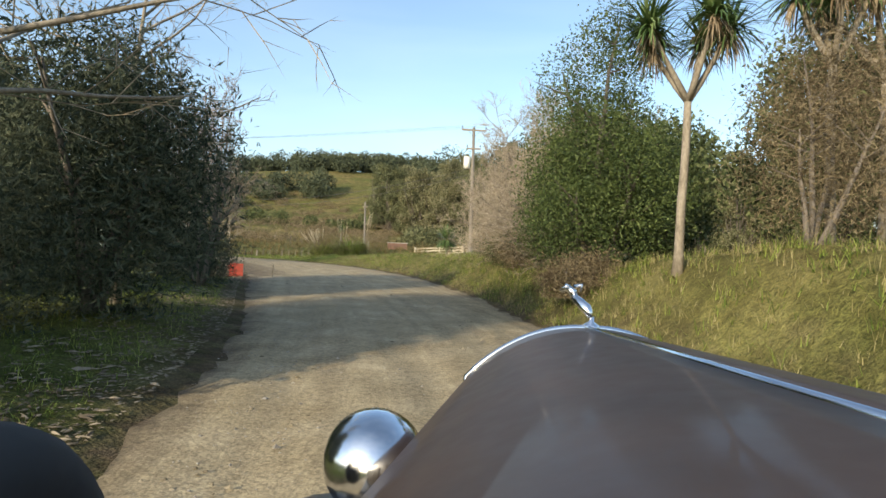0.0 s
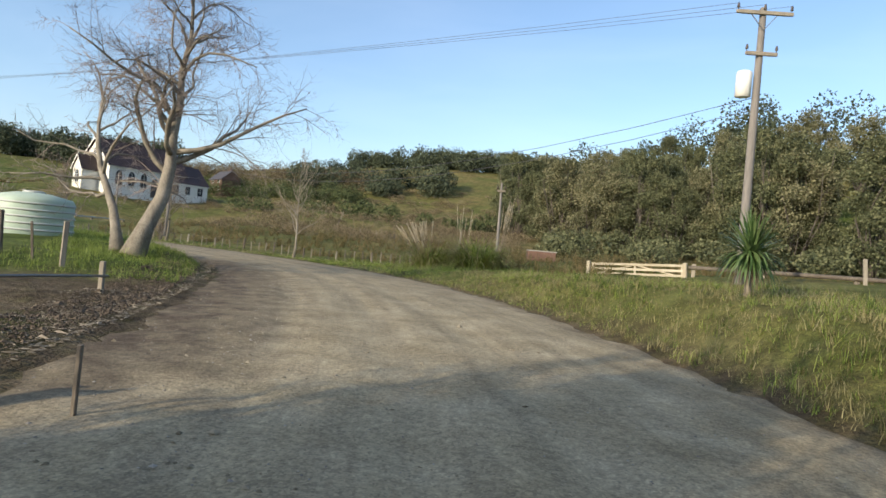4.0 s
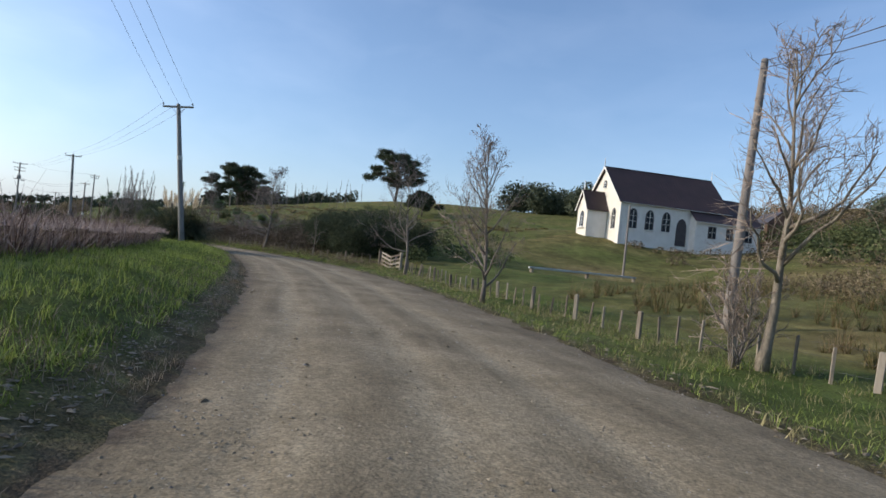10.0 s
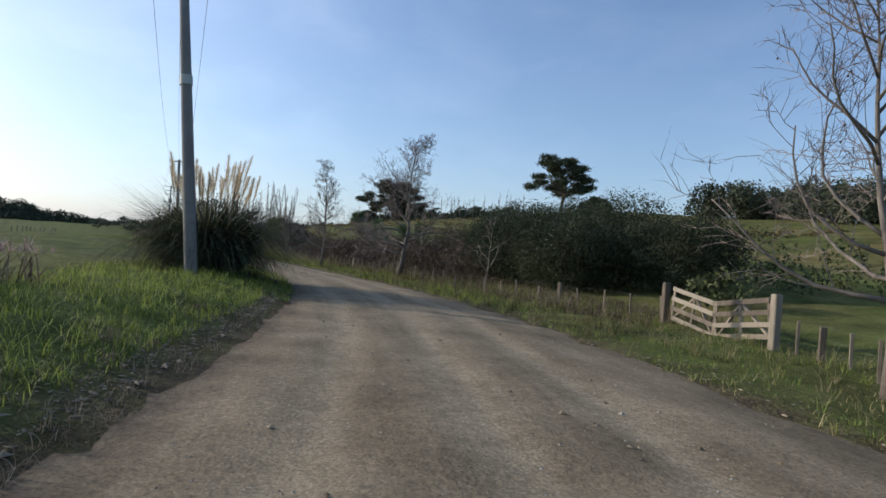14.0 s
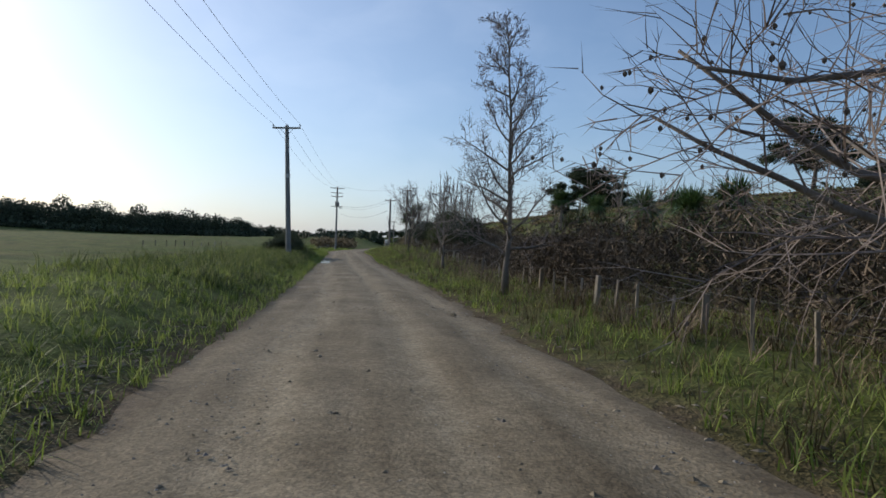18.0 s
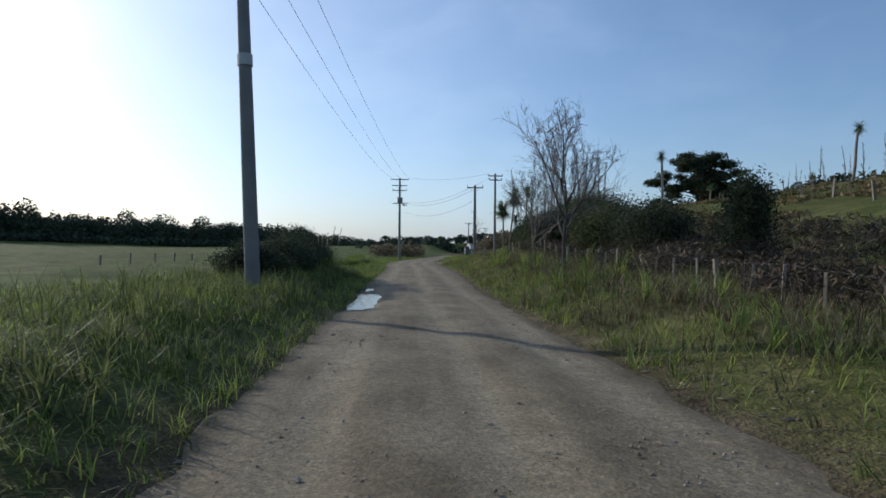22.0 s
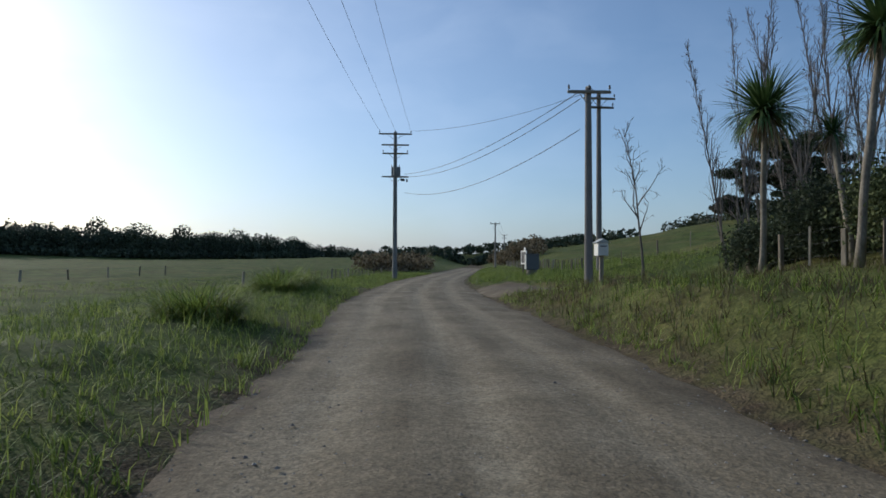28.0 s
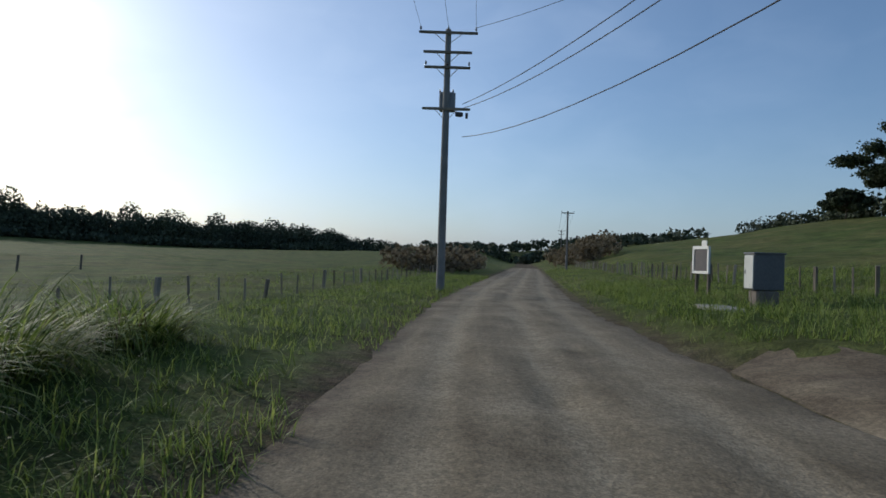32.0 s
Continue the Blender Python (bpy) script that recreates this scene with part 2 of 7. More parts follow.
M = {
    "bark_pale": material("bark_pale", [(0.11, 0.09, 0.07), (0.23, 0.20, 0.155), (0.36, 0.32, 0.26)], 4, 30, 0.9, 0.6, squash=(1, 1, 0.4)),
    "bark_grey": material("bark_grey", [(0.10, 0.085, 0.07), (0.24, 0.21, 0.18)], 4, 40, 0.9, 0.6, squash=(1, 1, 0.3)),
    "bark_dark": material("bark_dark", [(0.05, 0.042, 0.035), (0.14, 0.12, 0.10)], 4, 40, 0.9, 0.6, squash=(1, 1, 0.3)),
    "twig": material("twig", [(0.13, 0.10, 0.085), (0.30, 0.25, 0.22)], 1.5, 12, 0.9, 0, island=0.3),
    "twig_warm": material("twig_warm", [(0.22, 0.165, 0.125), (0.44, 0.35, 0.27)], 1.5, 12, 0.9, 0, island=0.3),
    "twig_pale": material("twig_pale", [(0.17, 0.14, 0.10), (0.38, 0.325, 0.245)], 1.5, 12, 0.9, 0, island=0.3),
    "leaf_conifer": material("leaf_conifer", [(0.042, 0.056, 0.040), (0.09, 0.112, 0.072), (0.155, 0.17, 0.112)], 0.6, 5, 0.7, 0, island=0.5, spec=0.12, thin=0.2),
    "leaf_wood": material("leaf_wood", [(0.052, 0.062, 0.034), (0.115, 0.128, 0.064), (0.205, 0.205, 0.108)], 0.3, 4, 0.7, 0, island=0.45, spec=0.1, thin=0.2),
    "leaf_grey": material("leaf_grey", [(0.08, 0.082, 0.042), (0.175, 0.172, 0.09), (0.29, 0.27, 0.16)], 0.2, 4, 0.7, 0, island=0.5, spec=0.1, thin=0.2),
    "leaf_bush": material("leaf_bush", [(0.026, 0.035, 0.021), (0.052, 0.068, 0.039), (0.09, 0.108, 0.06)], 0.6, 5, 0.65, 0, island=0.5, spec=0.12, thin=0.25),
    "blade_brown": material("blade_brown", [(0.055, 0.045, 0.02), (0.13, 0.105, 0.05), (0.22, 0.18, 0.095)], 0.4, 4, 0.8, 0, island=0.5, thin=0.15),
    "scrub": material("scrub", [(0.045, 0.036, 0.025), (0.10, 0.078, 0.055), (0.19, 0.15, 0.11)], 0.4, 5, 0.9, 0, island=0.5, spec=0.1),
    "leaf_laurel": material("leaf_laurel", [(0.026, 0.042, 0.015), (0.068, 0.098, 0.03), (0.14, 0.175, 0.06)], 0.9, 6, 0.55, 0, island=0.35, spec=0.2, thin=0.2),
    "soil": material("soil", [(0.05, 0.036, 0.024), (0.13, 0.098, 0.066)], 2, 20, 0.95, 0, island=0.5),
    "reed_head": material("reed_head", [(0.24, 0.175, 0.155), (0.50, 0.41, 0.36)], 3, 30, 0.95, 0, island=0.4, thin=0.35),
    "reed_stalk": material("reed_stalk", [(0.075, 0.05, 0.042), (0.17, 0.12, 0.10), (0.33, 0.255, 0.21)], 0.8, 8, 0.9, 0, island=0.6, thin=0.15),
    "leaf_olive": material("leaf_olive", [(0.036, 0.048, 0.022), (0.09, 0.112, 0.045), (0.15, 0.17, 0.075)], 0.5, 4, 0.7, 0, island=0.5, spec=0.12, thin=0.2),
    "leaf_brown": material("leaf_brown", [(0.085, 0.065, 0.04), (0.175, 0.138, 0.083), (0.28, 0.228, 0.14)], 0.6, 5, 0.8, 0, island=0.5, spec=0.12, thin=0.2),
    "blade_green": material("blade_green", [(0.06, 0.095, 0.016), (0.18, 0.245, 0.045), (0.35, 0.40, 0.10)], 0.4, 4, 0.6, 0, island=0.5, thin=0.45),
    "blade_dry": material("blade_dry", [(0.12, 0.11, 0.042), (0.26, 0.23, 0.10), (0.39, 0.34, 0.17)], 0.4, 4, 0.7, 0, island=0.5, thin=0.2),
    "blade_rush": material("blade_rush", [(0.07, 0.075, 0.02), (0.16, 0.13, 0.05), (0.28, 0.20, 0.10)], 0.4, 4, 0.7, 0, island=0.5, thin=0.3),
    "blade_rank": material("blade_rank", [(0.045, 0.065, 0.02), (0.11, 0.14, 0.045), (0.21, 0.23, 0.085)], 0.4, 4, 0.65, 0, island=0.5, thin=0.45),
    "stalk": material("stalk", [(0.07, 0.05, 0.032), (0.16, 0.12, 0.078), (0.30, 0.235, 0.15)], 0.5, 6, 0.9, 0, island=0.6, thin=0.1),
    "flax_leaf": material("flax_leaf", [(0.025, 0.035, 0.014), (0.06, 0.075, 0.028), (0.14, 0.15, 0.06)], 0.5, 6, 0.5, 0, island=0.5, spec=0.4, thin=0.15),
    "sword_leaf": material("sword_leaf", [(0.035, 0.07, 0.02), (0.08, 0.14, 0.04), (0.16, 0.22, 0.08)], 0.5, 6, 0.45, 0, island=0.5, spec=0.5, thin=0.2),
    "dead_leaf": material("dead_leaf", [(0.16, 0.12, 0.08), (0.34, 0.27, 0.18)], 1, 8, 0.9, 0, island=0.5, thin=0.1),
    "plume": material("plume", [(0.55, 0.46, 0.31), (0.82, 0.73, 0.56)], 3, 30, 0.95, 0.5, island=0.4, thin=0.4),
    "pole_wood": material("pole_wood", [(0.14, 0.13, 0.12), (0.28, 0.25, 0.22)], 2, 30, 0.9, 0.5, squash=(1, 1, 0.08)),
    "pole_concrete": material("pole_concrete", [(0.17, 0.165, 0.155), (0.27, 0.26, 0.24)], 2, 60, 0.9, 0.3),
    "post_wood": material("post_wood", [(0.11, 0.09, 0.07), (0.22, 0.185, 0.14), (0.32, 0.28, 0.22)], 2, 30, 0.9, 0.6, vary=0.4, squash=(1, 1, 0.15)),
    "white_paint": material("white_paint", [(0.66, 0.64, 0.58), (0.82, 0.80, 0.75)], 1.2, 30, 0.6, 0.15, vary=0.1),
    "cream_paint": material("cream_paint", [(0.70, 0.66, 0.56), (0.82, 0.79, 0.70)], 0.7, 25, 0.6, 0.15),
    "gate_timber": material("gate_timber", [(0.34, 0.29, 0.20), (0.52, 0.46, 0.34)], 2, 30, 0.8, 0.4, vary=0.2, squash=(1, 1, 0.3)),
    "trim_dark": material("trim_dark", [(0.05, 0.045, 0.05), (0.09, 0.08, 0.08)], 3, 30, 0.6, 0.1),
    "roof_red": material("roof_red", [(0.038, 0.026, 0.026), (0.07, 0.044, 0.042)], 0.8, 20, 0.55, 0.2, vary=0.1),
    "roof_grey": material("roof_grey", [(0.10, 0.105, 0.11), (0.17, 0.17, 0.175)], 0.8, 20, 0.5, 0.2),
    "brick": material("brick", [(0.12, 0.07, 0.052), (0.20, 0.118, 0.086)], 1.5, 20, 0.85, 0.3, vary=0.4),
    "iron": material("iron", [(0.16, 0.16, 0.16), (0.26, 0.26, 0.25)], 3, 40, 0.5, 0.1, metal=0.7),
    "galvanised": material("galvanised", [(0.42, 0.43, 0.43), (0.58, 0.58, 0.57)], 6, 40, 0.45, 0.1, metal=0.8),
    "wire": material("wire", [(0.05, 0.05, 0.055), (0.09, 0.09, 0.095)], 3, 20, 0.6, 0),
    "insulator": material("insulator", [(0.05, 0.035, 0.03), (0.09, 0.07, 0.06)], 3, 20, 0.25, 0, spec=0.6),
    "red_paint": material("red_paint", [(0.30, 0.05, 0.035), (0.42, 0.085, 0.055)], 2, 25, 0.6, 0.2),
    "box_grey": material("box_grey", [(0.42, 0.43, 0.40), (0.54, 0.54, 0.50)], 2, 30, 0.6, 0.1),
    "concrete": material("concrete", [(0.30, 0.28, 0.25), (0.44, 0.42, 0.38)], 0.8, 40, 0.9, 0.4),
    "stone": material("stone", [(0.16, 0.14, 0.12), (0.34, 0.31, 0.26)], 3, 30, 0.9, 0.4, island=0.5),
    "clod": material("clod", [(0.13, 0.104, 0.066), (0.22, 0.18, 0.118), (0.32, 0.265, 0.18)], 3, 30, 0.95, 0.3, island=0.5),
    "straw": material("straw", [(0.10, 0.08, 0.055), (0.30, 0.25, 0.18)], 3, 20, 0.9, 0, island=0.5),
    "far_wood": material("far_wood", [(0.03, 0.04, 0.025), (0.06, 0.075, 0.042), (0.095, 0.11, 0.06)], 0.03, 0.5, 0.8, 0, island=0.4),
}


def glass(name, tint=(0.03, 0.035, 0.045)):
    m = bpy.data.materials.new(name)
    m.use_nodes = True
    p = m.node_tree.nodes["Principled BSDF"]
    p.inputs["Base Color"].default_value = (*tint, 1)
    p.inputs["Roughness"].default_value = 0.06
    p.inputs["Specular IOR Level"].default_value = 0.7
    return m


M["window_glass"] = glass("window_glass")


def blended(name, build):
    m = bpy.data.materials.new(name)
    m.use_nodes = True
    build(m.node_tree.nodes, m.node_tree.links, m.node_tree.nodes["Principled BSDF"])
    return m


def noise_tex(n, l, vec, scale, detail=4.0):
    t = n.new("ShaderNodeTexNoise")
    t.inputs["Scale"].default_value, t.inputs["Detail"].default_value = scale, detail
    l.new(vec, t.inputs["Vector"])
    return t.outputs["Fac"]


def ramp_of(n, l, fac, stops):
    r = n.new("ShaderNodeValToRGB")
    e = r.color_ramp.elements
    e[0].position, e[1].position = stops[0][0], stops[-1][0]
    e[0].color, e[1].color = (*stops[0][1], 1), (*stops[-1][1], 1)
    for pos, col in stops[1:-1]:
        e.new(pos).color = (*col, 1)
    l.new(fac, r.inputs["Fac"])
    return r.outputs["Color"]


def mix_of(n, l, fac, a, b, mode="MIX"):
    x = n.new("ShaderNodeMix")
    x.data_type, x.blend_type = "RGBA", mode
    if isinstance(fac, float):
        x.inputs["Factor"].default_value = fac
    else:
        l.new(fac, x.inputs["Factor"])
    for sock, val in (("A", a), ("B", b)):
        if isinstance(val, tuple):
            x.inputs[sock].default_value = (*val, 1)
        else:
            l.new(val, x.inputs[sock])
    return x.outputs["Result"]


def math_of(n, l, op, a, b=None, clamp=False):
    x = n.new("ShaderNodeMath")
    x.operation, x.use_clamp = op, clamp
    for k, val in enumerate((a, b)):
        if val is None:
            continue
        if isinstance(val, (int, float)):
            x.inputs[k].default_value = val
        else:
            l.new(val, x.inputs[k])
    return x.outputs[0]


def ground_nodes(n, l, p):
    vec = n.new("ShaderNodeTexCoord").outputs["Object"]
    green = ramp_of(n, l, noise_tex(n, l, vec, 0.35, 6), [(0.3, (0.055, 0.085, 0.018)), (0.5, (0.10, 0.14, 0.033)), (0.7, (0.16, 0.195, 0.055))])
    dry = ramp_of(n, l, noise_tex(n, l, vec, 0.5, 6), [(0.3, (0.13, 0.11, 0.045)), (0.55, (0.24, 0.20, 0.085)), (0.75, (0.33, 0.28, 0.13))])
    dirt = ramp_of(n, l, noise_tex(n, l, vec, 1.6, 8), [(0.3, (0.075, 0.055, 0.035)), (0.7, (0.19, 0.15, 0.10))])
    a_dry, a_dirt = n.new("ShaderNodeAttribute"), n.new("ShaderNodeAttribute")
    a_dry.attribute_name, a_dirt.attribute_name = "dry", "dirt"
    patch = noise_tex(n, l, vec, 0.12, 5)
    f1 = math_of(n, l, "ADD", a_dry.outputs["Fac"], math_of(n, l, "MULTIPLY", math_of(n, l, "SUBTRACT", patch, 0.5), 1.6), True)
    speck = noise_tex(n, l, vec, 2.2, 5)
    f2 = math_of(n, l, "ADD", a_dirt.outputs["Fac"], math_of(n, l, "MULTIPLY", math_of(n, l, "SUBTRACT", speck, 0.5), 1.4), True)
    f2 = math_of(n, l, "MULTIPLY", f2, math_of(n, l, "GREATER_THAN", a_dirt.outputs["Fac"], 0.01))
    c = mix_of(n, l, f2, mix_of(n, l, f1, green, dry), dirt)
    fine = noise_tex(n, l, vec, 9.0, 8)
    mottle = ramp_of(n, l, noise_tex(n, l, vec, 1.3, 6), [(0.32, (0.55, 0.52, 0.5)), (0.68, (1.15, 1.12, 1.1))])
    c = mix_of(n, l, 0.7, c, mottle, "MULTIPLY")
    c = mix_of(n, l, 0.5, c, ramp_of(n, l, fine, [(0.3, (0.3, 0.3, 0.3)), (0.7, (1.15, 1.15, 1.15))]), "MULTIPLY")
    tufts = noise_tex(n, l, vec, 34.0, 6)
    c = mix_of(n, l, 0.6, c, ramp_of(n, l, tufts, [(0.35, (0.42, 0.45, 0.4)), (0.5, (0.95, 0.95, 0.9)), (0.65, (1.5, 1.45, 1.2))]), "MULTIPLY")
    l.new(c, p.inputs["Base Color"])
    p.inputs["Roughness"].default_value, p.inputs["Specular IOR Level"].default_value = 0.95, 0.1
    b = n.new("ShaderNodeBump")
    b.inputs["Strength"].default_value, b.inputs["Distance"].default_value = 0.9, 0.07
    l.new(math_of(n, l, "ADD", fine, math_of(n, l, "MULTIPLY", tufts, 0.5)), b.inputs["Height"])
    l.new(b.outputs["Normal"], p.inputs["Normal"])


def road_nodes(n, l, p):
    vec = n.new("ShaderNodeTexCoord").outputs["Object"]
    track, lat, lon = n.new("ShaderNodeAttribute"), n.new("ShaderNodeAttribute"), n.new("ShaderNodeAttribute")
    track.attribute_name, lat.attribute_name, lon.attribute_name = "track", "lat", "along"
    rim = n.new("ShaderNodeAttribute")
    rim.attribute_name = "rim"
    flow = n.new("ShaderNodeCombineXYZ")  # stretched along the way that wheels take
    l.new(math_of(n, l, "MULTIPLY", lat.outputs["Fac"], 3.2), flow.inputs[0])
    l.new(math_of(n, l, "MULTIPLY", lon.outputs["Fac"], 0.22), flow.inputs[1])
    streak = noise_tex(n, l, flow.outputs[0], 1.0, 7)
    blot = noise_tex(n, l, vec, 0.7, 7)
    base = ramp_of(n, l, blot, [(0.3, (0.138, 0.108, 0.066)), (0.5, (0.205, 0.165, 0.105)), (0.7, (0.285, 0.235, 0.156))])
    pale = ramp_of(n, l, noise_tex(n, l, vec, 2.5, 7), [(0.3, (0.265, 0.217, 0.14)), (0.7, (0.41, 0.345, 0.235))])
    f = math_of(n, l, "ADD", math_of(n, l, "MULTIPLY", track.outputs["Fac"], 0.75), math_of(n, l, "MULTIPLY", math_of(n, l, "SUBTRACT", streak, 0.5), 1.5), True)
    c = mix_of(n, l, f, base, pale)
    # a paler tone over the first stretch, gone by 78 m along
    start_tone = ramp_of(n, l, noise_tex(n, l, vec, 1.1, 7), [(0.3, (0.31, 0.25, 0.15)), (0.5, (0.40, 0.33, 0.208)), (0.72, (0.50, 0.42, 0.28))])
    early = math_of(n, l, "MULTIPLY", math_of(n, l, "SUBTRACT", 78.0, lon.outputs["Fac"]), 0.022, True)
    c = mix_of(n, l, math_of(n, l, "MULTIPLY", early, math_of(n, l, "MULTIPLY", math_of(n, l, "SUBTRACT", streak, 0.05), 1.8, True)), c, start_tone)
    soil = ramp_of(n, l, noise_tex(n, l, vec, 4.0, 8), [(0.3, (0.06, 0.043, 0.028)), (0.7, (0.16, 0.12, 0.08))])
    r = math_of(n, l, "ADD", rim.outputs["Fac"], math_of(n, l, "MULTIPLY", math_of(n, l, "SUBTRACT", noise_tex(n, l, vec, 1.7, 6), 0.5), 1.5), True)
    r = math_of(n, l, "MULTIPLY", r, math_of(n, l, "GREATER_THAN", rim.outputs["Fac"], 0.02))
    c = mix_of(n, l, r, c, soil)
    grit = n.new("ShaderNodeTexVoronoi")
    grit.inputs["Scale"].default_value = 55.0
    l.new(vec, grit.inputs["Vector"])
    pebbles = ramp_of(n, l, grit.outputs["Color"], [(0.0, (0.5, 0.5, 0.5)), (1.0, (1.4, 1.36, 1.3))])
    c = mix_of(n, l, 0.7, c, pebbles, "MULTIPLY")
    coarse = ramp_of(n, l, noise_tex(n, l, vec, 14.0, 8), [(0.35, (0.62, 0.62, 0.62)), (0.65, (1.15, 1.15, 1.15))])
    c = mix_of(n, l, 0.6, c, coarse, "MULTIPLY")
    l.new(c, p.inputs["Base Color"])
    p.inputs["Roughness"].default_value, p.inputs["Specular IOR Level"].default_value = 0.9, 0.2
    h = math_of(n, l, "ADD", math_of(n, l, "MULTIPLY", streak, 0.8), noise_tex(n, l, vec, 30.0, 9))
    b = n.new("ShaderNodeBump")
    b.inputs["Strength"].default_value, b.inputs["Distance"].default_value = 0.8, 0.012
    l.new(h, b.inputs["Height"])
    l.new(b.outputs["Normal"], p.inputs["Normal"])


M["ground"] = blended("ground", ground_nodes)
M["road"] = blended("road", road_nodes)


# ---- mesh tools ----
class Geo:
    """Gathers vertices and faces of one mesh."""

    def __init__(self):
        self.v, self.f = [], []

    def add(self, verts, faces):
        k = len(self.v)
        self.v.extend(tuple(p) for p in verts)
        self.f.extend(tuple(i + k for i in q) for q in faces)
        return self

    def box(self, sx, sy, sz, m=None, c=0.0):
        """A box with chamfered edges, centred on m."""
        m = m or Matrix()
        x, y, z = sx / 2, sy / 2, sz / 2
        if not c:
            p = [m @ Vector((a * x, b * y, d * z)) for a in (-1, 1) for b in (-1, 1) for d in (-1, 1)]
            return self.add(p, [(0, 1, 3, 2), (4, 6, 7, 5), (0, 4, 5, 1), (2, 3, 7, 6), (0, 2, 6, 4), (1, 5, 7, 3)])
        ring = [(-x + c, -y), (x - c, -y), (x, -y + c), (x, y - c), (x - c, y), (-x + c, y), (-x, y - c), (-x, -y + c)]
        k = 1 - 2 * c / min(sx, sy)
        p = []
        for zz, s in ((-z, k), (-z + c, 1), (z - c, 1), (z, k)):
            p += [m @ Vector((a * s, b * s, zz)) for a, b in ring]
        f = [tuple(range(7, -1, -1)), tuple(range(24, 32))]
        for r in range(3):
            f += [(r * 8 + i, r * 8 + (i + 1) % 8, r * 8 + 8 + (i + 1) % 8, r * 8 + 8 + i) for i in range(8)]
        return self.add(p, f)

    def tube(self, pts, radii, n=6, cap=True):
        pts = [Vector(p) for p in pts]
        verts, faces, side = [], [], None
        for i, p in enumerate(pts):
            d = (pts[min(i + 1, len(pts) - 1)] - pts[max(i - 1, 0)]).normalized()
            if side is None:
                side = d.orthogonal().normalized()
            side = (side - d * side.dot(d)).normalized()
            other = d.cross(side)
            for k in range(n):
                a = 2 * math.pi * k / n
                verts.append(p + (side * math.cos(a) + other * math.sin(a)) * radii[i])
        for i in range(len(pts) - 1):
            faces += [(i * n + k, i * n + (k + 1) % n, (i + 1) * n + (k + 1) % n, (i + 1) * n + k) for k in range(n)]
        if cap:
            faces += [tuple(range(n - 1, -1, -1)), tuple((len(pts) - 1) * n + k for k in range(n))]
        return self.add(verts, faces)

    def spike(self, pts, radii):
        """A three-sided twig that ends in a point; one radius fewer than points."""
        pts = [Vector(p) for p in pts]
        verts, faces, k = [], [], len(radii)
        side = (pts[1] - pts[0]).orthogonal().normalized()
        for i in range(k):
            d = (pts[i + 1] - pts[i]).normalized()
            side = (side - d * side.dot(d)).normalized()
            other = d.cross(side)
            verts += [pts[i] + (side * c + other * s) * radii[i] for c, s in ((1, 0), (-0.5, 0.866), (-0.5, -0.866))]
        verts.append(pts[-1])
        for i in range(k - 1):
            faces += [(i * 3 + q, i * 3 + (q + 1) % 3, i * 3 + 3 + (q + 1) % 3, i * 3 + 3 + q) for q in range(3)]
        faces += [(k * 3 - 3 + q, k * 3 - 3 + (q + 1) % 3, k * 3) for q in range(3)]
        return self.add(verts, faces)

    def lathe(self, profile, n=12, m=None):
        m = m or Matrix()
        verts = [m @ Vector((r * math.cos(2 * math.pi * k / n), r * math.sin(2 * math.pi * k / n), z)) for r, z in profile for k in range(n)]
        faces = [(i * n + k, i * n + (k + 1) % n, (i + 1) * n + (k + 1) % n, (i + 1) * n + k) for i in range(len(profile) - 1) for k in range(n)]
        faces += [tuple(range(n - 1, -1, -1)), tuple((len(profile) - 1) * n + k for k in range(n))]
        return self.add(verts, faces)

    def slab(self, outline, thick, m=None):
        """An outline in the xz plane (anticlockwise), thick in y, centred."""
        m = m or Matrix()
        k = len(outline)
        verts = [m @ Vector((x, -thick / 2, z)) for x, z in outline] + [m @ Vector((x, thick / 2, z)) for x, z in outline]
        faces = [tuple(range(k)), tuple(range(2 * k - 1, k - 1, -1))] + [(i, i + k, (i + 1) % k + k, (i + 1) % k) for i in range(k)]
        return self.add(verts, faces)

    def mesh(self, name, mat, smooth=False):
        me = bpy.data.meshes.new(name)
        me.from_pydata(self.v, [], self.f)
        me.materials.append(M[mat] if isinstance(mat, str) else mat)
        if smooth:
            me.polygons.foreach_set("use_smooth", [True] * len(me.polygons))
        me.update()
        return me


def raw_mesh(name, verts, faces, mat, smooth=False):
    """A mesh from numpy arrays of vertices and of equal-sided faces."""
    verts, faces = np.asarray(verts, np.float32), np.asarray(faces, np.int32)
    k = faces.shape[1]
    me = bpy.data.meshes.new(name)
    me.vertices.add(len(verts))
    me.vertices.foreach_set("co", verts.ravel())
    me.loops.add(faces.size)
    me.loops.foreach_set("vertex_index", faces.ravel())
    me.polygons.add(len(faces))
    me.polygons.foreach_set("loop_start", np.arange(0, faces.size, k, dtype=np.int32))
    me.polygons.foreach_set("use_smooth", np.full(len(faces), smooth))
    me.materials.append(M[mat])
    me.update(calc_edges=True)
    return me


def thing(name, m, label, category, group=""):
    ob = new(name)
    ob.matrix_world = m
    ob.empty_display_size = 0.1
    return tagged(ob, label, category, group)


def part(name, geo, mat, parent, label="", smooth=False):
    ob = new(name, geo.mesh(name, mat, smooth) if isinstance(geo, Geo) else geo)
    ob.parent = parent
    return tagged(ob, label) if label else ob


def setting(name, me, label):
    return tagged(new(name, me), label, name.split("_")[0], kind="structure")


def stuff(name, me, label, category):
    return tagged(new(name, me), label, category, kind="stuff")


def smooth01(x):
    x = np.clip(x, 0, 1)
    return x * x * (3 - 2 * x)


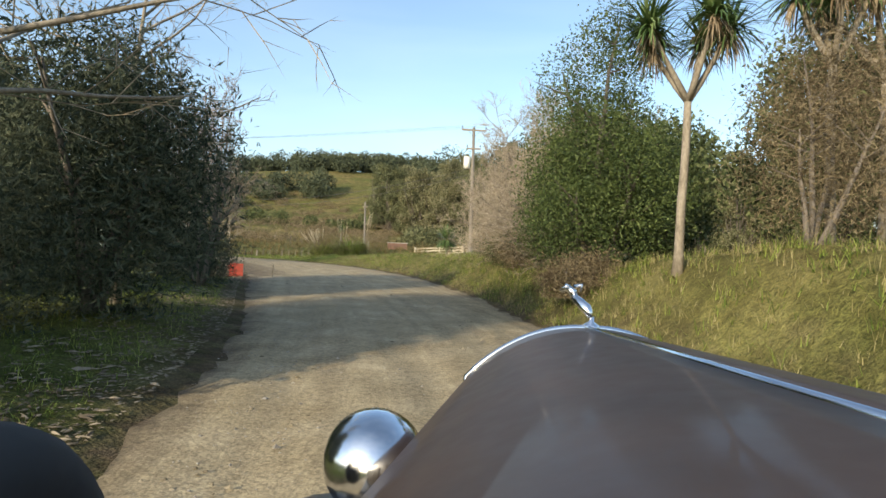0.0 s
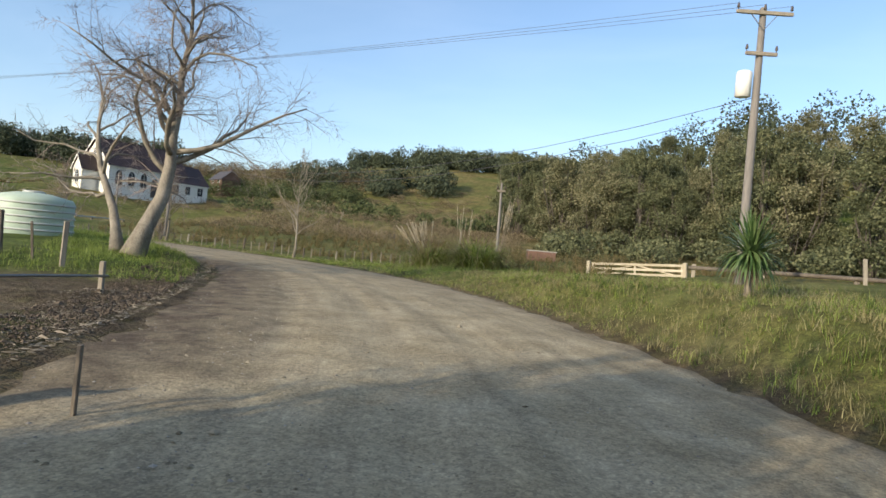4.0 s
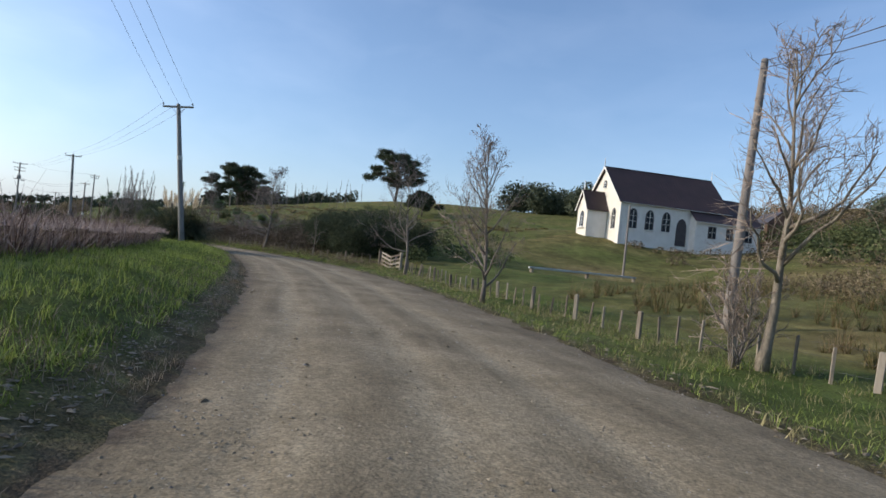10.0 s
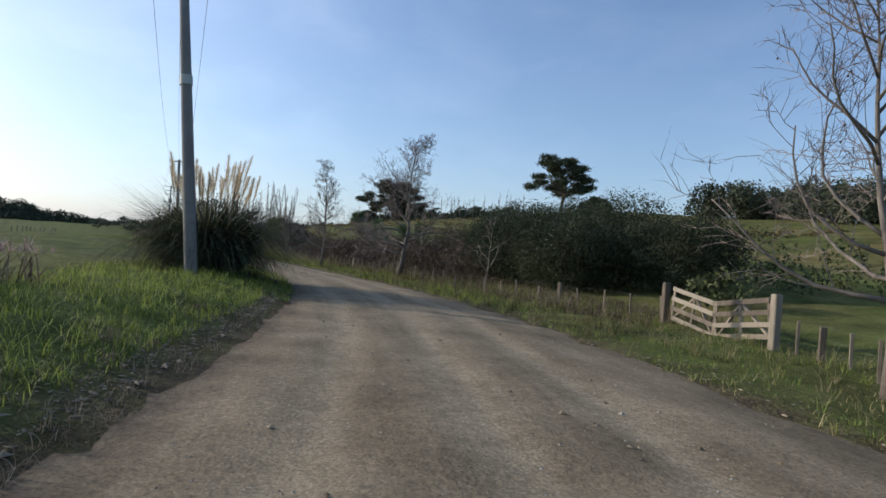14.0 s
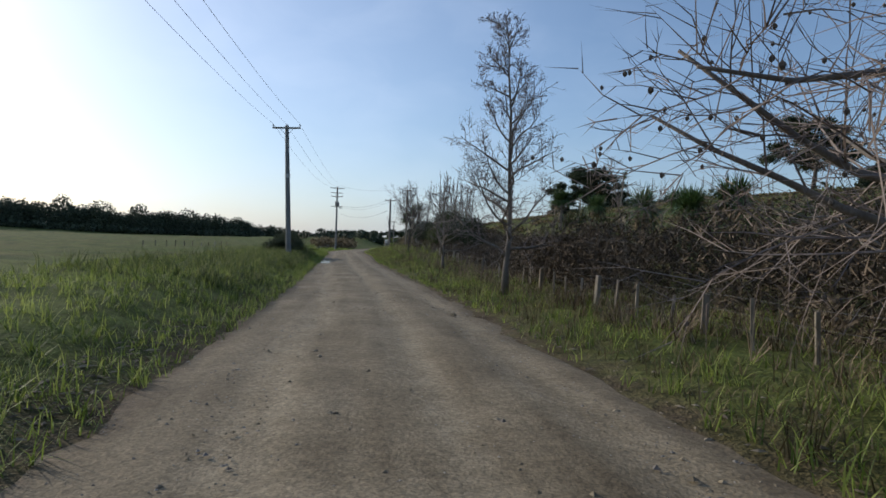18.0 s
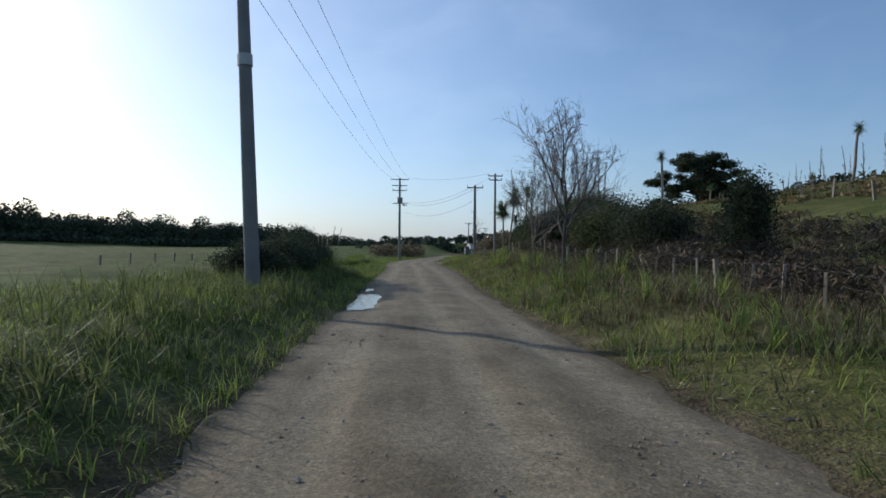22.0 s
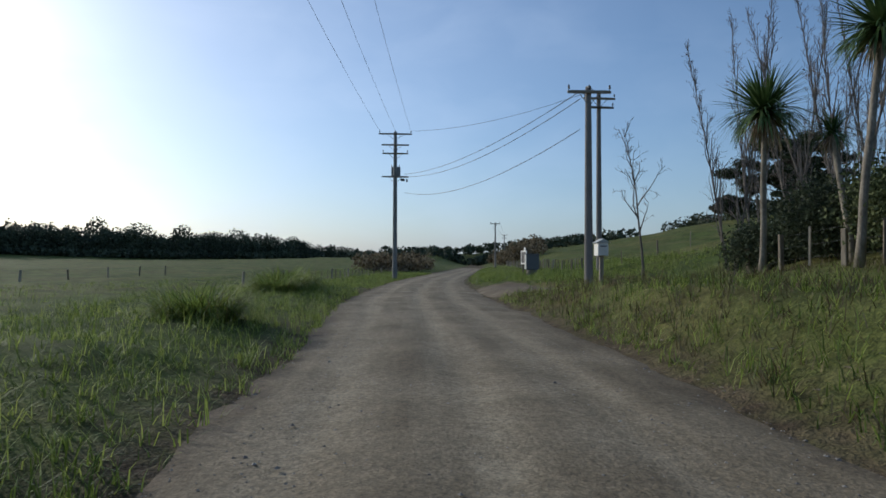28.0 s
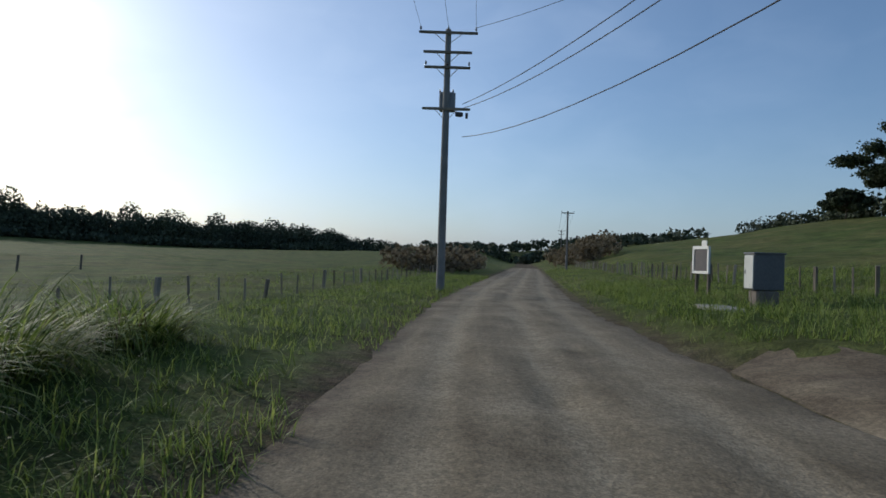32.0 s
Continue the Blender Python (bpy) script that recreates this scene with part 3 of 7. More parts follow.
# ---- the road's line: centre and half width ----
LINE = [
    (3.5, -60, 2.5), (2.0, -20, 2.5), (1.2, -1.2, 2.55), (-0.1, 8.8, 2.8), (-2.2, 18.6, 3.6), (-4.9, 28.3, 4.0), (-8.1, 35.8, 4.1), (-11.7, 42.0, 4.0), (-16.8, 47.3, 3.7),
    (-23.6, 52.0, 3.3), (-31.0, 55.5, 3.0), (-38.6, 58.3, 3.1), (-48.3, 61.3, 3.3), (-58.0, 63.5, 3.2), (-68.1, 64.9, 2.85), (-78.2, 64.9, 2.45),
    (-88.1, 63.5, 2.3), (-100.0, 61.7, 2.2), (-126.6, 57.2, 2.1), (-141.4, 55.0, 2.35), (-156.3, 52.7, 2.5), (-168.1, 50.4, 2.7),
    (-180.0, 48.8, 2.6), (-194.0, 47.5, 2.5), (-225.0, 46.4, 2.5), (-258.0, 45.4, 2.5), (-340.0, 42.5, 2.5), (-460.0, 36.0, 2.5),
]


def spline(rows, step):
    rows = np.array(rows, float)
    out = []
    for i in range(len(rows) - 1):
        a, b, c, d = rows[max(i - 1, 0)], rows[i], rows[i + 1], rows[min(i + 2, len(rows) - 1)]
        n = max(2, int(np.linalg.norm((c - b)[:2]) / step))
        u = np.linspace(0, 1, n, endpoint=False)[:, None]
        out.append(0.5 * (2 * b + (c - a) * u + (2 * a - 5 * b + 4 * c - d) * u**2 + (3 * b - a - 3 * c + d) * u**3))
    return np.vstack(out + [rows[-1:]])


ROAD = spline(LINE, 0.5)
ROAD_S = np.r_[0, np.cumsum(np.linalg.norm(np.diff(ROAD[:, :2], axis=0), axis=1))]
ROAD_S -= ROAD_S[np.argmin(np.hypot(ROAD[:, 0] - 1.2, ROAD[:, 1] + 1.2))]
TAN = np.gradient(ROAD[:, :2], axis=0)
TAN /= np.linalg.norm(TAN, axis=1)[:, None]
RIGHT = np.stack([TAN[:, 1], -TAN[:, 0]], 1)


def along(s, d=0.0):
    """The place d metres to the right of the road's centre at s metres."""
    return np.array([np.interp(s, ROAD_S, ROAD[:, k] + 0 * ROAD_S) + d * np.interp(s, ROAD_S, RIGHT[:, k]) for k in (0, 1)])


def road_place(x, y):
    """Metres along the road, metres to the right of it and its half width, for arrays of places."""
    x, y = np.atleast_1d(np.asarray(x, float)), np.atleast_1d(np.asarray(y, float))
    s, d, w = np.empty(len(x)), np.empty(len(x)), np.empty(len(x))
    for k in range(0, len(x), 4000):
        q = slice(k, k + 4000)
        dx, dy = x[q, None] - ROAD[None, :, 0], y[q, None] - ROAD[None, :, 1]
        i = np.argmin(dx * dx + dy * dy, 1)
        a = np.arange(len(i))
        side = np.sign(dx[a, i] * RIGHT[i, 0] + dy[a, i] * RIGHT[i, 1])
        s[q], d[q], w[q] = ROAD_S[i], side * np.hypot(dx[a, i], dy[a, i]), ROAD[i, 2]
    return s, d, w


HILLS = [  # centre, height, half widths
    (-84, 120, 4.4, 36, 19), (-60, 300, 23, 110, 60), (40, 260, 15, 120, 70), (-150, 230, 7.0, 80, 50), (-250, 180, 17, 60, 45), (-300, 110, 4.8, 55, 35),
    (-158, 98, 6.4, 38, 19), (-168, 74, 1.4, 16, 9), (-410, 130, 10, 80, 50), (60, 140, 2.5, 70, 50), (50, 178, 20, 26, 30), (40, 20, 1.4, 25, 40), (-450, -230, 6.0, 300, 60), (-500, 60, 6, 60, 120), (-71, 118, -2.0, 8, 9), (-63, 98, -2.6, 10, 10),
]
# heights of the verges, a few metres beyond the road's edges
BANK_R = [(-20, 1.5), (8, 1.7), (11, 1.5), (14, 1.05), (20, 0.95), (28, 1.0), (36, 0.95), (42, 0.75), (48, 0.35), (54, 0.0), (60, -0.2), (96, -0.1), (106, 0.1), (150, 0.2), (165, 0.6), (182, 1.0), (192, 1.1), (200, 0.95), (206, 0.6), (212, 0.35), (219, 0.4), (240, 0.35), (400, 0.5)]
BANK_L = [(-20, 0.3), (20, 0.25), (26, 0.0), (36, 0.0), (42, 0.3), (55, 0.5), (75, 0.45), (100, 0.4), (118, 0.3), (128, 0.4), (136, 0.5), (172, 0.55), (182, 0.35), (196, 0.25), (210, 0.25), (230, 0.05), (400, -0.1)]


def wobble(x, y, size, seed):
    r = np.random.RandomState(seed)
    out = 0
    for k in range(5):
        a, ph = r.uniform(0, 2 * np.pi, 2), r.uniform(0, 2 * np.pi, 2)
        f = 2 * np.pi / size * r.uniform(0.6, 1.9)
        out = out + np.sin(f * (x * np.cos(a[0]) + y * np.sin(a[0])) + ph[0]) * np.cos(f * 0.7 * (x * np.cos(a[1]) + y * np.sin(a[1])) + ph[1])
    return out / 3


DRIVE = [(-176.5, 50.2, 4.2), (-174.6, 52.2, 3.2), (-171.8, 54.3, 2.0), (-169.5, 56.4, 1.35), (-168.6, 58.4, 1.25), (-168.4, 60.4, 1.2)]


DRIVE_RUN = np.r_[0, np.cumsum([math.hypot(b[0] - a[0], b[1] - a[1]) for a, b in zip(DRIVE, DRIVE[1:])])]


def off_drive(x, y):
    """Metres from the driveway's middle, and metres along it."""
    best, run, total = np.full(len(x), 1e9), np.zeros(len(x)), 0.0
    for (ax, ay, _), (bx, by, _) in zip(DRIVE, DRIVE[1:]):
        ln = math.hypot(bx - ax, by - ay)
        u = np.clip(((x - ax) * (bx - ax) + (y - ay) * (by - ay)) / ln**2, 0, 1)
        d = np.hypot(x - ax - u * (bx - ax), y - ay - u * (by - ay))
        run = np.where(d < best, total + u * ln, run)
        best = np.minimum(best, d)
        total += ln
    return best, run


def ground_z(x, y, with_place=None):
    x, y = np.atleast_1d(np.asarray(x, float)), np.atleast_1d(np.asarray(y, float))
    s, d, w = with_place or road_place(x, y)
    z = sum(h * np.exp(-0.5 * (((x - cx) / rx) ** 2 + ((y - cy) / ry) ** 2)) for cx, cy, h, rx, ry in HILLS)
    off = np.abs(d) - w
    z = z * smooth01((off - 1) / 16)
    bank = np.where(d > 0, np.interp(s, *np.array(BANK_R).T), np.interp(s, *np.array(BANK_L).T))
    z = z + bank * smooth01(off / 2.2) * (1 - smooth01((off - 8) / 20))
    rough = 0.05 * wobble(x, y, 1.7, 3) + 0.10 * wobble(x, y, 6.0, 4) + 0.6 * wobble(x, y, 45, 5) * smooth01((off - 15) / 40)
    z = z + rough * smooth01((off - 0.3) / 1.5)
    z = z - 0.10 * (1 - smooth01((off + 0.35) / 0.7))
    d, run = off_drive(x, y)
    return np.where(d < 7, z + (0.02 + 0.045 * run - z) * (1 - smooth01((d - 1.3) / 2.4)) * smooth01((off - 0.2) / 1.4), z)


def gz(x, y):
    return float(ground_z(x, y)[0])


def axis(lo, hi, step, end, grow=1.13):
    core = list(np.arange(lo, hi + step / 2, step))
    for sign in (1, -1):
        p, d = (core[-1] if sign > 0 else core[0]), step
        while abs(p) < end:
            d *= grow
            p += sign * d
            core.append(p) if sign > 0 else core.insert(0, p)
    return np.array(core)


gx, gy = axis(-215, 14, 0.6, 4500), axis(-8, 84, 0.6, 4500)
GX, GY = np.meshgrid(gx, gy)
place = road_place(GX.ravel(), GY.ravel())
GZ = ground_z(GX.ravel(), GY.ravel(), place)
nx, ny = len(gx), len(gy)
idx = np.arange(nx * ny).reshape(ny, nx)
quads = np.stack([idx[:-1, :-1].ravel(), idx[:-1, 1:].ravel(), idx[1:, 1:].ravel(), idx[1:, :-1].ravel()], 1)
me = raw_mesh("ground", np.stack([GX.ravel(), GY.ravel(), GZ], 1), quads, "ground", True)
ps, pd, pw = place
off = np.abs(pd) - pw
# dry grass on the right at the start and on the slopes, green paddocks elsewhere, bare soil at the road's edges
dry = np.where((pd > 0) & (ps < 44) & (off < 40), 0.5, 0.25) + 0.35 * smooth01((GZ - 9) / 12)
dry = np.where((pd > 0) & (ps > 105) & (ps < 205) & (off < 12), 0.45, dry)
dry = np.where((pd > 0) & (ps > 120) & (ps < 210) & (off >= 12) & (off < 80), 0.42, dry)
dry = np.where((pd > 0) & (ps > 48) & (ps < 92) & (off > 6) & (off < 70), 0.62, dry)
dry = np.where((pd < 0) & (ps > 35) & (off < 500), 0.1, dry)
dry = np.where(((GX.ravel() + 54) / 17) ** 2 + ((GY.ravel() - 236) / 22) ** 2 < 1, 0.95, dry)
dry = np.where(((GX.ravel() + 8) / 22) ** 2 + ((GY.ravel() - 100) / 28) ** 2 < 1, 0.9, dry)
worn = np.hypot((GX.ravel() + 170) / 7, (GY.ravel() - 56) / 3.6)
dry = np.where((worn < 1) & (pd > 0), 0.9, dry)
valley = (GX.ravel() > -84) & (GX.ravel() < 14) & (GY.ravel() > 92) & (GY.ravel() < 225) & (pd > 0)
dry = np.where(valley, np.maximum(dry, 0.68 + 0.45 * wobble(GX.ravel(), GY.ravel(), 26, 61)), dry)
dirt = np.clip(1.0 - off / np.where(pd < 0, 1.0, 0.9), 0, 1) + np.where((ps > 24) & (ps < 40) & (pd < 0) & (off < 2.2), 0.4, 0)
lane = np.hypot(GX.ravel() + 11, (GY.ravel() - 30.5) * 1.3)
dirt = np.maximum(dirt, np.clip((5.5 - lane) / 2.5, 0, 1))
dirt = np.maximum(dirt, 0.55 * np.clip((1 - worn) * 2, 0, 1) * (pd > 0))
for key, val in (("dry", dry), ("dirt", np.clip(dirt, 0, 1))):
    me.attributes.new(key, "FLOAT", "POINT").data.foreach_set("value", val.astype(np.float32))
setting("ground", me, "grassy paddocks and verges rolling up to hills")

# the gravel road: crowned, rutted, with ragged edges
keep = (ROAD_S > -45) & (ROAD_S < 330)
rs, rc, rr, rw = ROAD_S[keep], ROAD[keep, :2], RIGHT[keep], ROAD[keep, 2]
us = np.linspace(-1, 1, 37)
S2, U2 = np.meshgrid(rs, us, indexing="ij")
edge = 0.22 * wobble(rs, rs * 0, 5.0, 11)[:, None] * (U2 < 0) + 0.25 * wobble(rs, rs * 0, 4.0, 12)[:, None] * (U2 > 0)
D2 = U2 * (rw[:, None] + 0.25) + edge * np.abs(U2) ** 6
RX, RY = rc[:, :1] + rr[:, :1] * D2, rc[:, 1:] + rr[:, 1:] * D2
centre = np.interp(rs, [0, 40, 90, 130, 200, 300], [-0.9, -1.4, -1.2, -0.35, -0.9, 0])[:, None]
ruts = sum(np.exp(-(((D2 - centre - o + 0.12 * wobble(S2, S2 * 0, 19, 21 + k)) / 0.30) ** 2)) for k, o in enumerate((-0.75, 0.75, 2.1)))
RZ = 0.035 - 0.09 * np.abs(U2) ** 3 - 0.03 * ruts + 0.02 * wobble(RX, RY, 2.2, 31) + 0.012 * wobble(RX, RY, 0.9, 32) + 0.03 * wobble(RX, RY, 1.1, 34) * smooth01((np.abs(U2) - 0.75) / 0.2)
holes = smooth01((wobble(RX, RY, 2.6, 33) - 0.62) / 0.35) * smooth01((S2 - 203) / 6) * (np.abs(U2) < 0.7)
RZ -= 0.07 * holes
# a muddy dip on the left where rain stands
dip = np.exp(-(((D2 + 1.75) / 0.55) ** 2)) * smooth01((S2 - 162.5) / 1.5) * (1 - smooth01((S2 - 168.2) / 1.2))
dip = dip + np.exp(-(((D2 + 1.98) / 0.3) ** 2)) * smooth01((S2 - 169.9) / 0.6) * (1 - smooth01((S2 - 171.2) / 0.6))
RZ -= 0.085 * dip + dip * 0.035 * wobble(D2 * 3.1, S2 * 0.7, 1.0, 35) + dip * 0.02 * wobble(D2 * 2, S2 * 1.6, 0.6, 36)
ni, nj = RX.shape
ridx = np.arange(ni * nj).reshape(ni, nj)
rq = np.stack([ridx[:-1, :-1].ravel(), ridx[:-1, 1:].ravel(), ridx[1:, 1:].ravel(), ridx[1:, :-1].ravel()], 1)
me = raw_mesh("road", np.stack([RX.ravel(), RY.ravel(), RZ.ravel()], 1), rq[:, ::-1], "road", True)
me.attributes.new("track", "FLOAT", "POINT").data.foreach_set("value", np.clip(ruts * 0.8 + 0.1, 0, 1).ravel().astype(np.float32))
rim = np.clip((np.abs(U2) - 0.78) / 0.2, 0, 1) * np.where(U2 < 0, 1.0, 0.55)
yard = smooth01((S2 - 25) / 5) * (1 - smooth01((S2 - 50) / 6)) * (U2 < 0)
rim = np.maximum(rim, 0.85 * yard * np.clip((np.abs(U2) - 0.35) / 0.45, 0, 1))
for key, val in (("lat", D2), ("along", S2), ("rim", rim)):
    me.attributes.new(key, "FLOAT", "POINT").data.foreach_set("value", val.ravel().astype(np.float32))
setting("road", me, "rutted gravel road with pale wheel tracks")

# the driveway on the right: a gravel apron that climbs from the road between grass banks
drive = spline(DRIVE, 0.4)
dt = np.gradient(drive[:, :2], axis=0)
dt /= np.linalg.norm(dt, axis=1)[:, None]
du = np.linspace(-1, 1, 19)
dx = drive[:, :1] + dt[:, 1:] * du * drive[:, 2:]
dy = drive[:, 1:2] - dt[:, :1] * du * drive[:, 2:]
dz = ground_z(dx.ravel(), dy.ravel()).reshape(dx.shape) + 0.05 - 0.08 * np.abs(du) ** 4 + 0.015 * wobble(dx, dy, 1.3, 41)
_, dd, dw = road_place(dx.ravel(), dy.ravel())
dz = np.maximum(dz, -0.03) - 0.16 * (1 - smooth01((np.abs(dd) - dw + 0.5) / 0.9)).reshape(dx.shape)
di = np.arange(dx.size).reshape(dx.shape)
dq = np.stack([di[:-1, :-1].ravel(), di[:-1, 1:].ravel(), di[1:, 1:].ravel(), di[1:, :-1].ravel()], 1)
me = raw_mesh("driveway", np.stack([dx.ravel(), dy.ravel(), dz.ravel()], 1), dq, "road", True)
me.attributes.new("track", "FLOAT", "POINT").data.foreach_set("value", np.full(dx.size, 0.05, np.float32))
for key, val in (("lat", dx), ("along", dy + 150), ("rim", np.full(dx.shape, 0.45))):
    me.attributes.new(key, "FLOAT", "POINT").data.foreach_set("value", val.ravel().astype(np.float32))
setting("driveway", me, "dark gravel driveway joining the road")


# ---- plants: tools ----
def unit(v):
    return v / np.maximum(np.linalg.norm(v, axis=-1, keepdims=True), 1e-9)


def leaf_quads(P, size, rng, aspect=0.45, up=0.3, far=False):
    """Small pointed leaves at the places P, in all directions."""
    n = len(P)
    a = unit(rng.normal(size=(n, 3)))
    b = unit(np.cross(a, rng.normal(size=(n, 3)) + (0, 0, up)))
    s = (np.asarray(size) * rng.uniform(0.6, 1.3, n))[:, None]
    if far:
        v = np.stack([P - a * s, P + a * s * 0.7 + b * s * aspect * 1.5, P + a * s * 0.7 - b * s * aspect * 1.5], 1).reshape(-1, 3)
        return v, np.arange(3 * n).reshape(-1, 3)
    fold = np.cross(a, b) * s * 0.15
    v = np.stack([P - a * s, P + b * s * aspect + fold, P + a * s, P - b * s * aspect + fold], 1).reshape(-1, 3)
    return v, np.arange(4 * n).reshape(-1, 4)


def strips(base, heading, lift, length, width, droop, seg=3):
    """Tapered blades: from base, towards heading (turn about z) at lift (angle above level), bending down by droop."""
    n = len(base)
    length, width, droop = (np.broadcast_to(np.asarray(q, float), n) for q in (length, width, droop))
    side = np.stack([-np.sin(heading), np.cos(heading), np.zeros(n)], 1)
    p, rows, ang = base.copy(), [], np.array(lift, float)
    for k in range(seg + 1):
        w = width * (1.0, 0.9, 0.62, 0.10)[min(3, round(3 * k / seg))]
        rows.append((p - side * w[:, None] / 2, p + side * w[:, None] / 2))
        d = np.stack([np.cos(ang) * np.cos(heading), np.cos(ang) * np.sin(heading), np.sin(ang)], 1)
        p = p + d * (length / seg)[:, None]
        ang = ang - droop / seg
    v = np.stack([q for r in rows for q in r], 1).reshape(-1, 3)
    k = np.arange(n)[:, None, None] * 2 * (seg + 1) + np.arange(seg)[None, :, None] * 2 + np.array([0, 1, 3, 2])[None, None]
    return v, k.reshape(-1, 4)


def in_lumps(rng, lumps, n, hollow=0.55):
    """Places in the outer parts of overlapping round lumps (x, y, z, rx, rz)."""
    L = np.array(lumps, float)
    pick = rng.choice(len(L), n, p=L[:, 3] ** 2 / (L[:, 3] ** 2).sum())
    d = unit(rng.normal(size=(n, 3)))
    r = hollow + (1 - hollow) * rng.uniform(0, 1, n) ** 0.7
    r = r * (1 + 0.16 * np.sin(d[:, 0] * 7 + pick) * np.cos(d[:, 2] * 6 + pick * 2))
    q = L[pick]
    return q[:, :3] + d * r[:, None] * q[:, [3, 3, 4]]


def branch(rng, start, way, length, wander, rise, k):
    p, d, pts = Vector(start), Vector(way).normalized(), [Vector(start)]
    for _ in range(k):
        d = (d + Vector(rng.normal(0, wander, 3)) + Vector((0, 0, rise))).normalized()
        p = p + d * (length / k)
        pts.append(p.copy())
    return pts


def at_part(pts, u):
    x = min(u, 0.999) * (len(pts) - 1)
    i = int(x)
    return pts[i].lerp(pts[i + 1], x - i), (pts[i + 1] - pts[i]).normalized()


def sprout(rng, pts, u, angle):
    p, d = at_part(pts, u)
    side = d.orthogonal().normalized()
    side.rotate(Matrix.Rotation(rng.uniform(0, 2 * math.pi), 3, d))
    return p, (d * math.cos(angle) + side * math.sin(angle)).normalized()


def bare_tree(name, x, y, seed, height, girth, label, category="tree", group="", stems=1, first=0.25, limbs=14, reach=0.45, angle=60, subs=7, twigs=5, tips=2,
              rise=0.10, droop=0.0, lean=(0, 0), bark="bark_grey", twig="twig", fine=0.006, pods=0, z=None, crooked=0.06):
    """A leafless tree: trunk, limbs, and twigs that branch twice more."""
    rng = np.random.RandomState(seed)
    top = thing(name, pose(x, y, (gz(x, y) if z is None else z) - 0.05, 0, 0, 0), label, category, group)
    twig_geo, pod_geo = Geo(), Geo()
    for stem in range(stems):
        trunk = Geo()
        way = Vector((lean[0], lean[1], 1))
        foot = Vector((0, 0, 0))
        if stems > 1:
            a = 2 * math.pi * (stem + rng.uniform(0, 0.6)) / stems
            way += Vector((math.cos(a), math.sin(a), 0)) * rng.uniform(0.12, 0.34)
            foot = Vector((math.cos(a), math.sin(a), 0)) * girth * rng.uniform(0.8, 2.2)
        h = height * (rng.uniform(0.75, 1.0) if stems > 1 else 1)
        pts = branch(rng, foot, way, h, crooked, 0.05, 9)
        rad = [0.78 * girth * (1.3 if i == 0 else 1 - 0.93 * (i / 9) ** 0.75) for i in range(10)]
        trunk.tube(pts, rad, 9)
        part("trunk", trunk, bark, top, smooth=True)
        for i in range(limbs):
            u = first + (0.97 - first) * (i + rng.uniform(0, 0.8)) / limbs
            p, d = sprout(rng, pts, u, radians(angle * (1.15 - 0.6 * u) * rng.uniform(0.8, 1.15)))
            ln = h * reach * (1.15 - 0.85 * u) * rng.uniform(0.7, 1.2)
            r0 = girth * (1 - 0.9 * u) * 0.34 + fine
            lp = branch(rng, p, d, ln, crooked * 2.2, rise - droop * 0.5, 6)
            limb = Geo().tube(lp, [r0 * (1 - 0.8 * k / 6) + fine * 0.5 for k in range(7)], 6)
            part("limb", limb, bark, top, smooth=True)
            for j in range(subs):
                v = 0.2 + 0.8 * (j + rng.uniform(0, 1)) / subs
                p2, d2 = sprout(rng, lp, v, radians(rng.uniform(30, 62)))
                l2 = ln * 0.5 * (1.15 - 0.6 * v) * rng.uniform(0.6, 1.2)
                r2 = max(fine * 1.2, r0 * 0.32 * (1 - 0.6 * v))
                sp = branch(rng, p2, d2, l2, 0.12, rise * 0.7 - droop, 4)
                twig_geo.spike(sp, [r2 * (1 - 0.6 * k / 4) for k in range(4)])
                for _ in range(twigs):
                    p3, d3 = sprout(rng, sp, rng.uniform(0.2, 1), radians(rng.uniform(25, 60)))
                    l3 = l2 * rng.uniform(0.3, 0.65)
                    tp = branch(rng, p3, d3, l3, 0.16, rise * 0.5 - droop * 1.4, 2)
                    twig_geo.spike(tp, [fine, fine * 0.75])
                    if pods and rng.uniform() < pods:
                        pod_geo.lathe([(0.003, 0.015), (0.017, 0), (0.017, -0.015), (0.003, -0.03)], 5, Matrix.Translation(tp[-1]))
                    for _ in range(tips):
                        p4, d4 = sprout(rng, tp, rng.uniform(0.3, 1), radians(rng.uniform(25, 60)))
                        tp2 = branch(rng, p4, d4, l3 * rng.uniform(0.4, 0.8), 0.15, rise * 0.4 - droop * 1.6, 1)
                        twig_geo.spike(tp2, [fine * 0.75])
    part("crown", twig_geo, twig, top)
    if pods:
        tagged(part("seed_pod", pod_geo, "bark_dark", top, "small dark hanging seed balls"), kind="stuff")
    return top


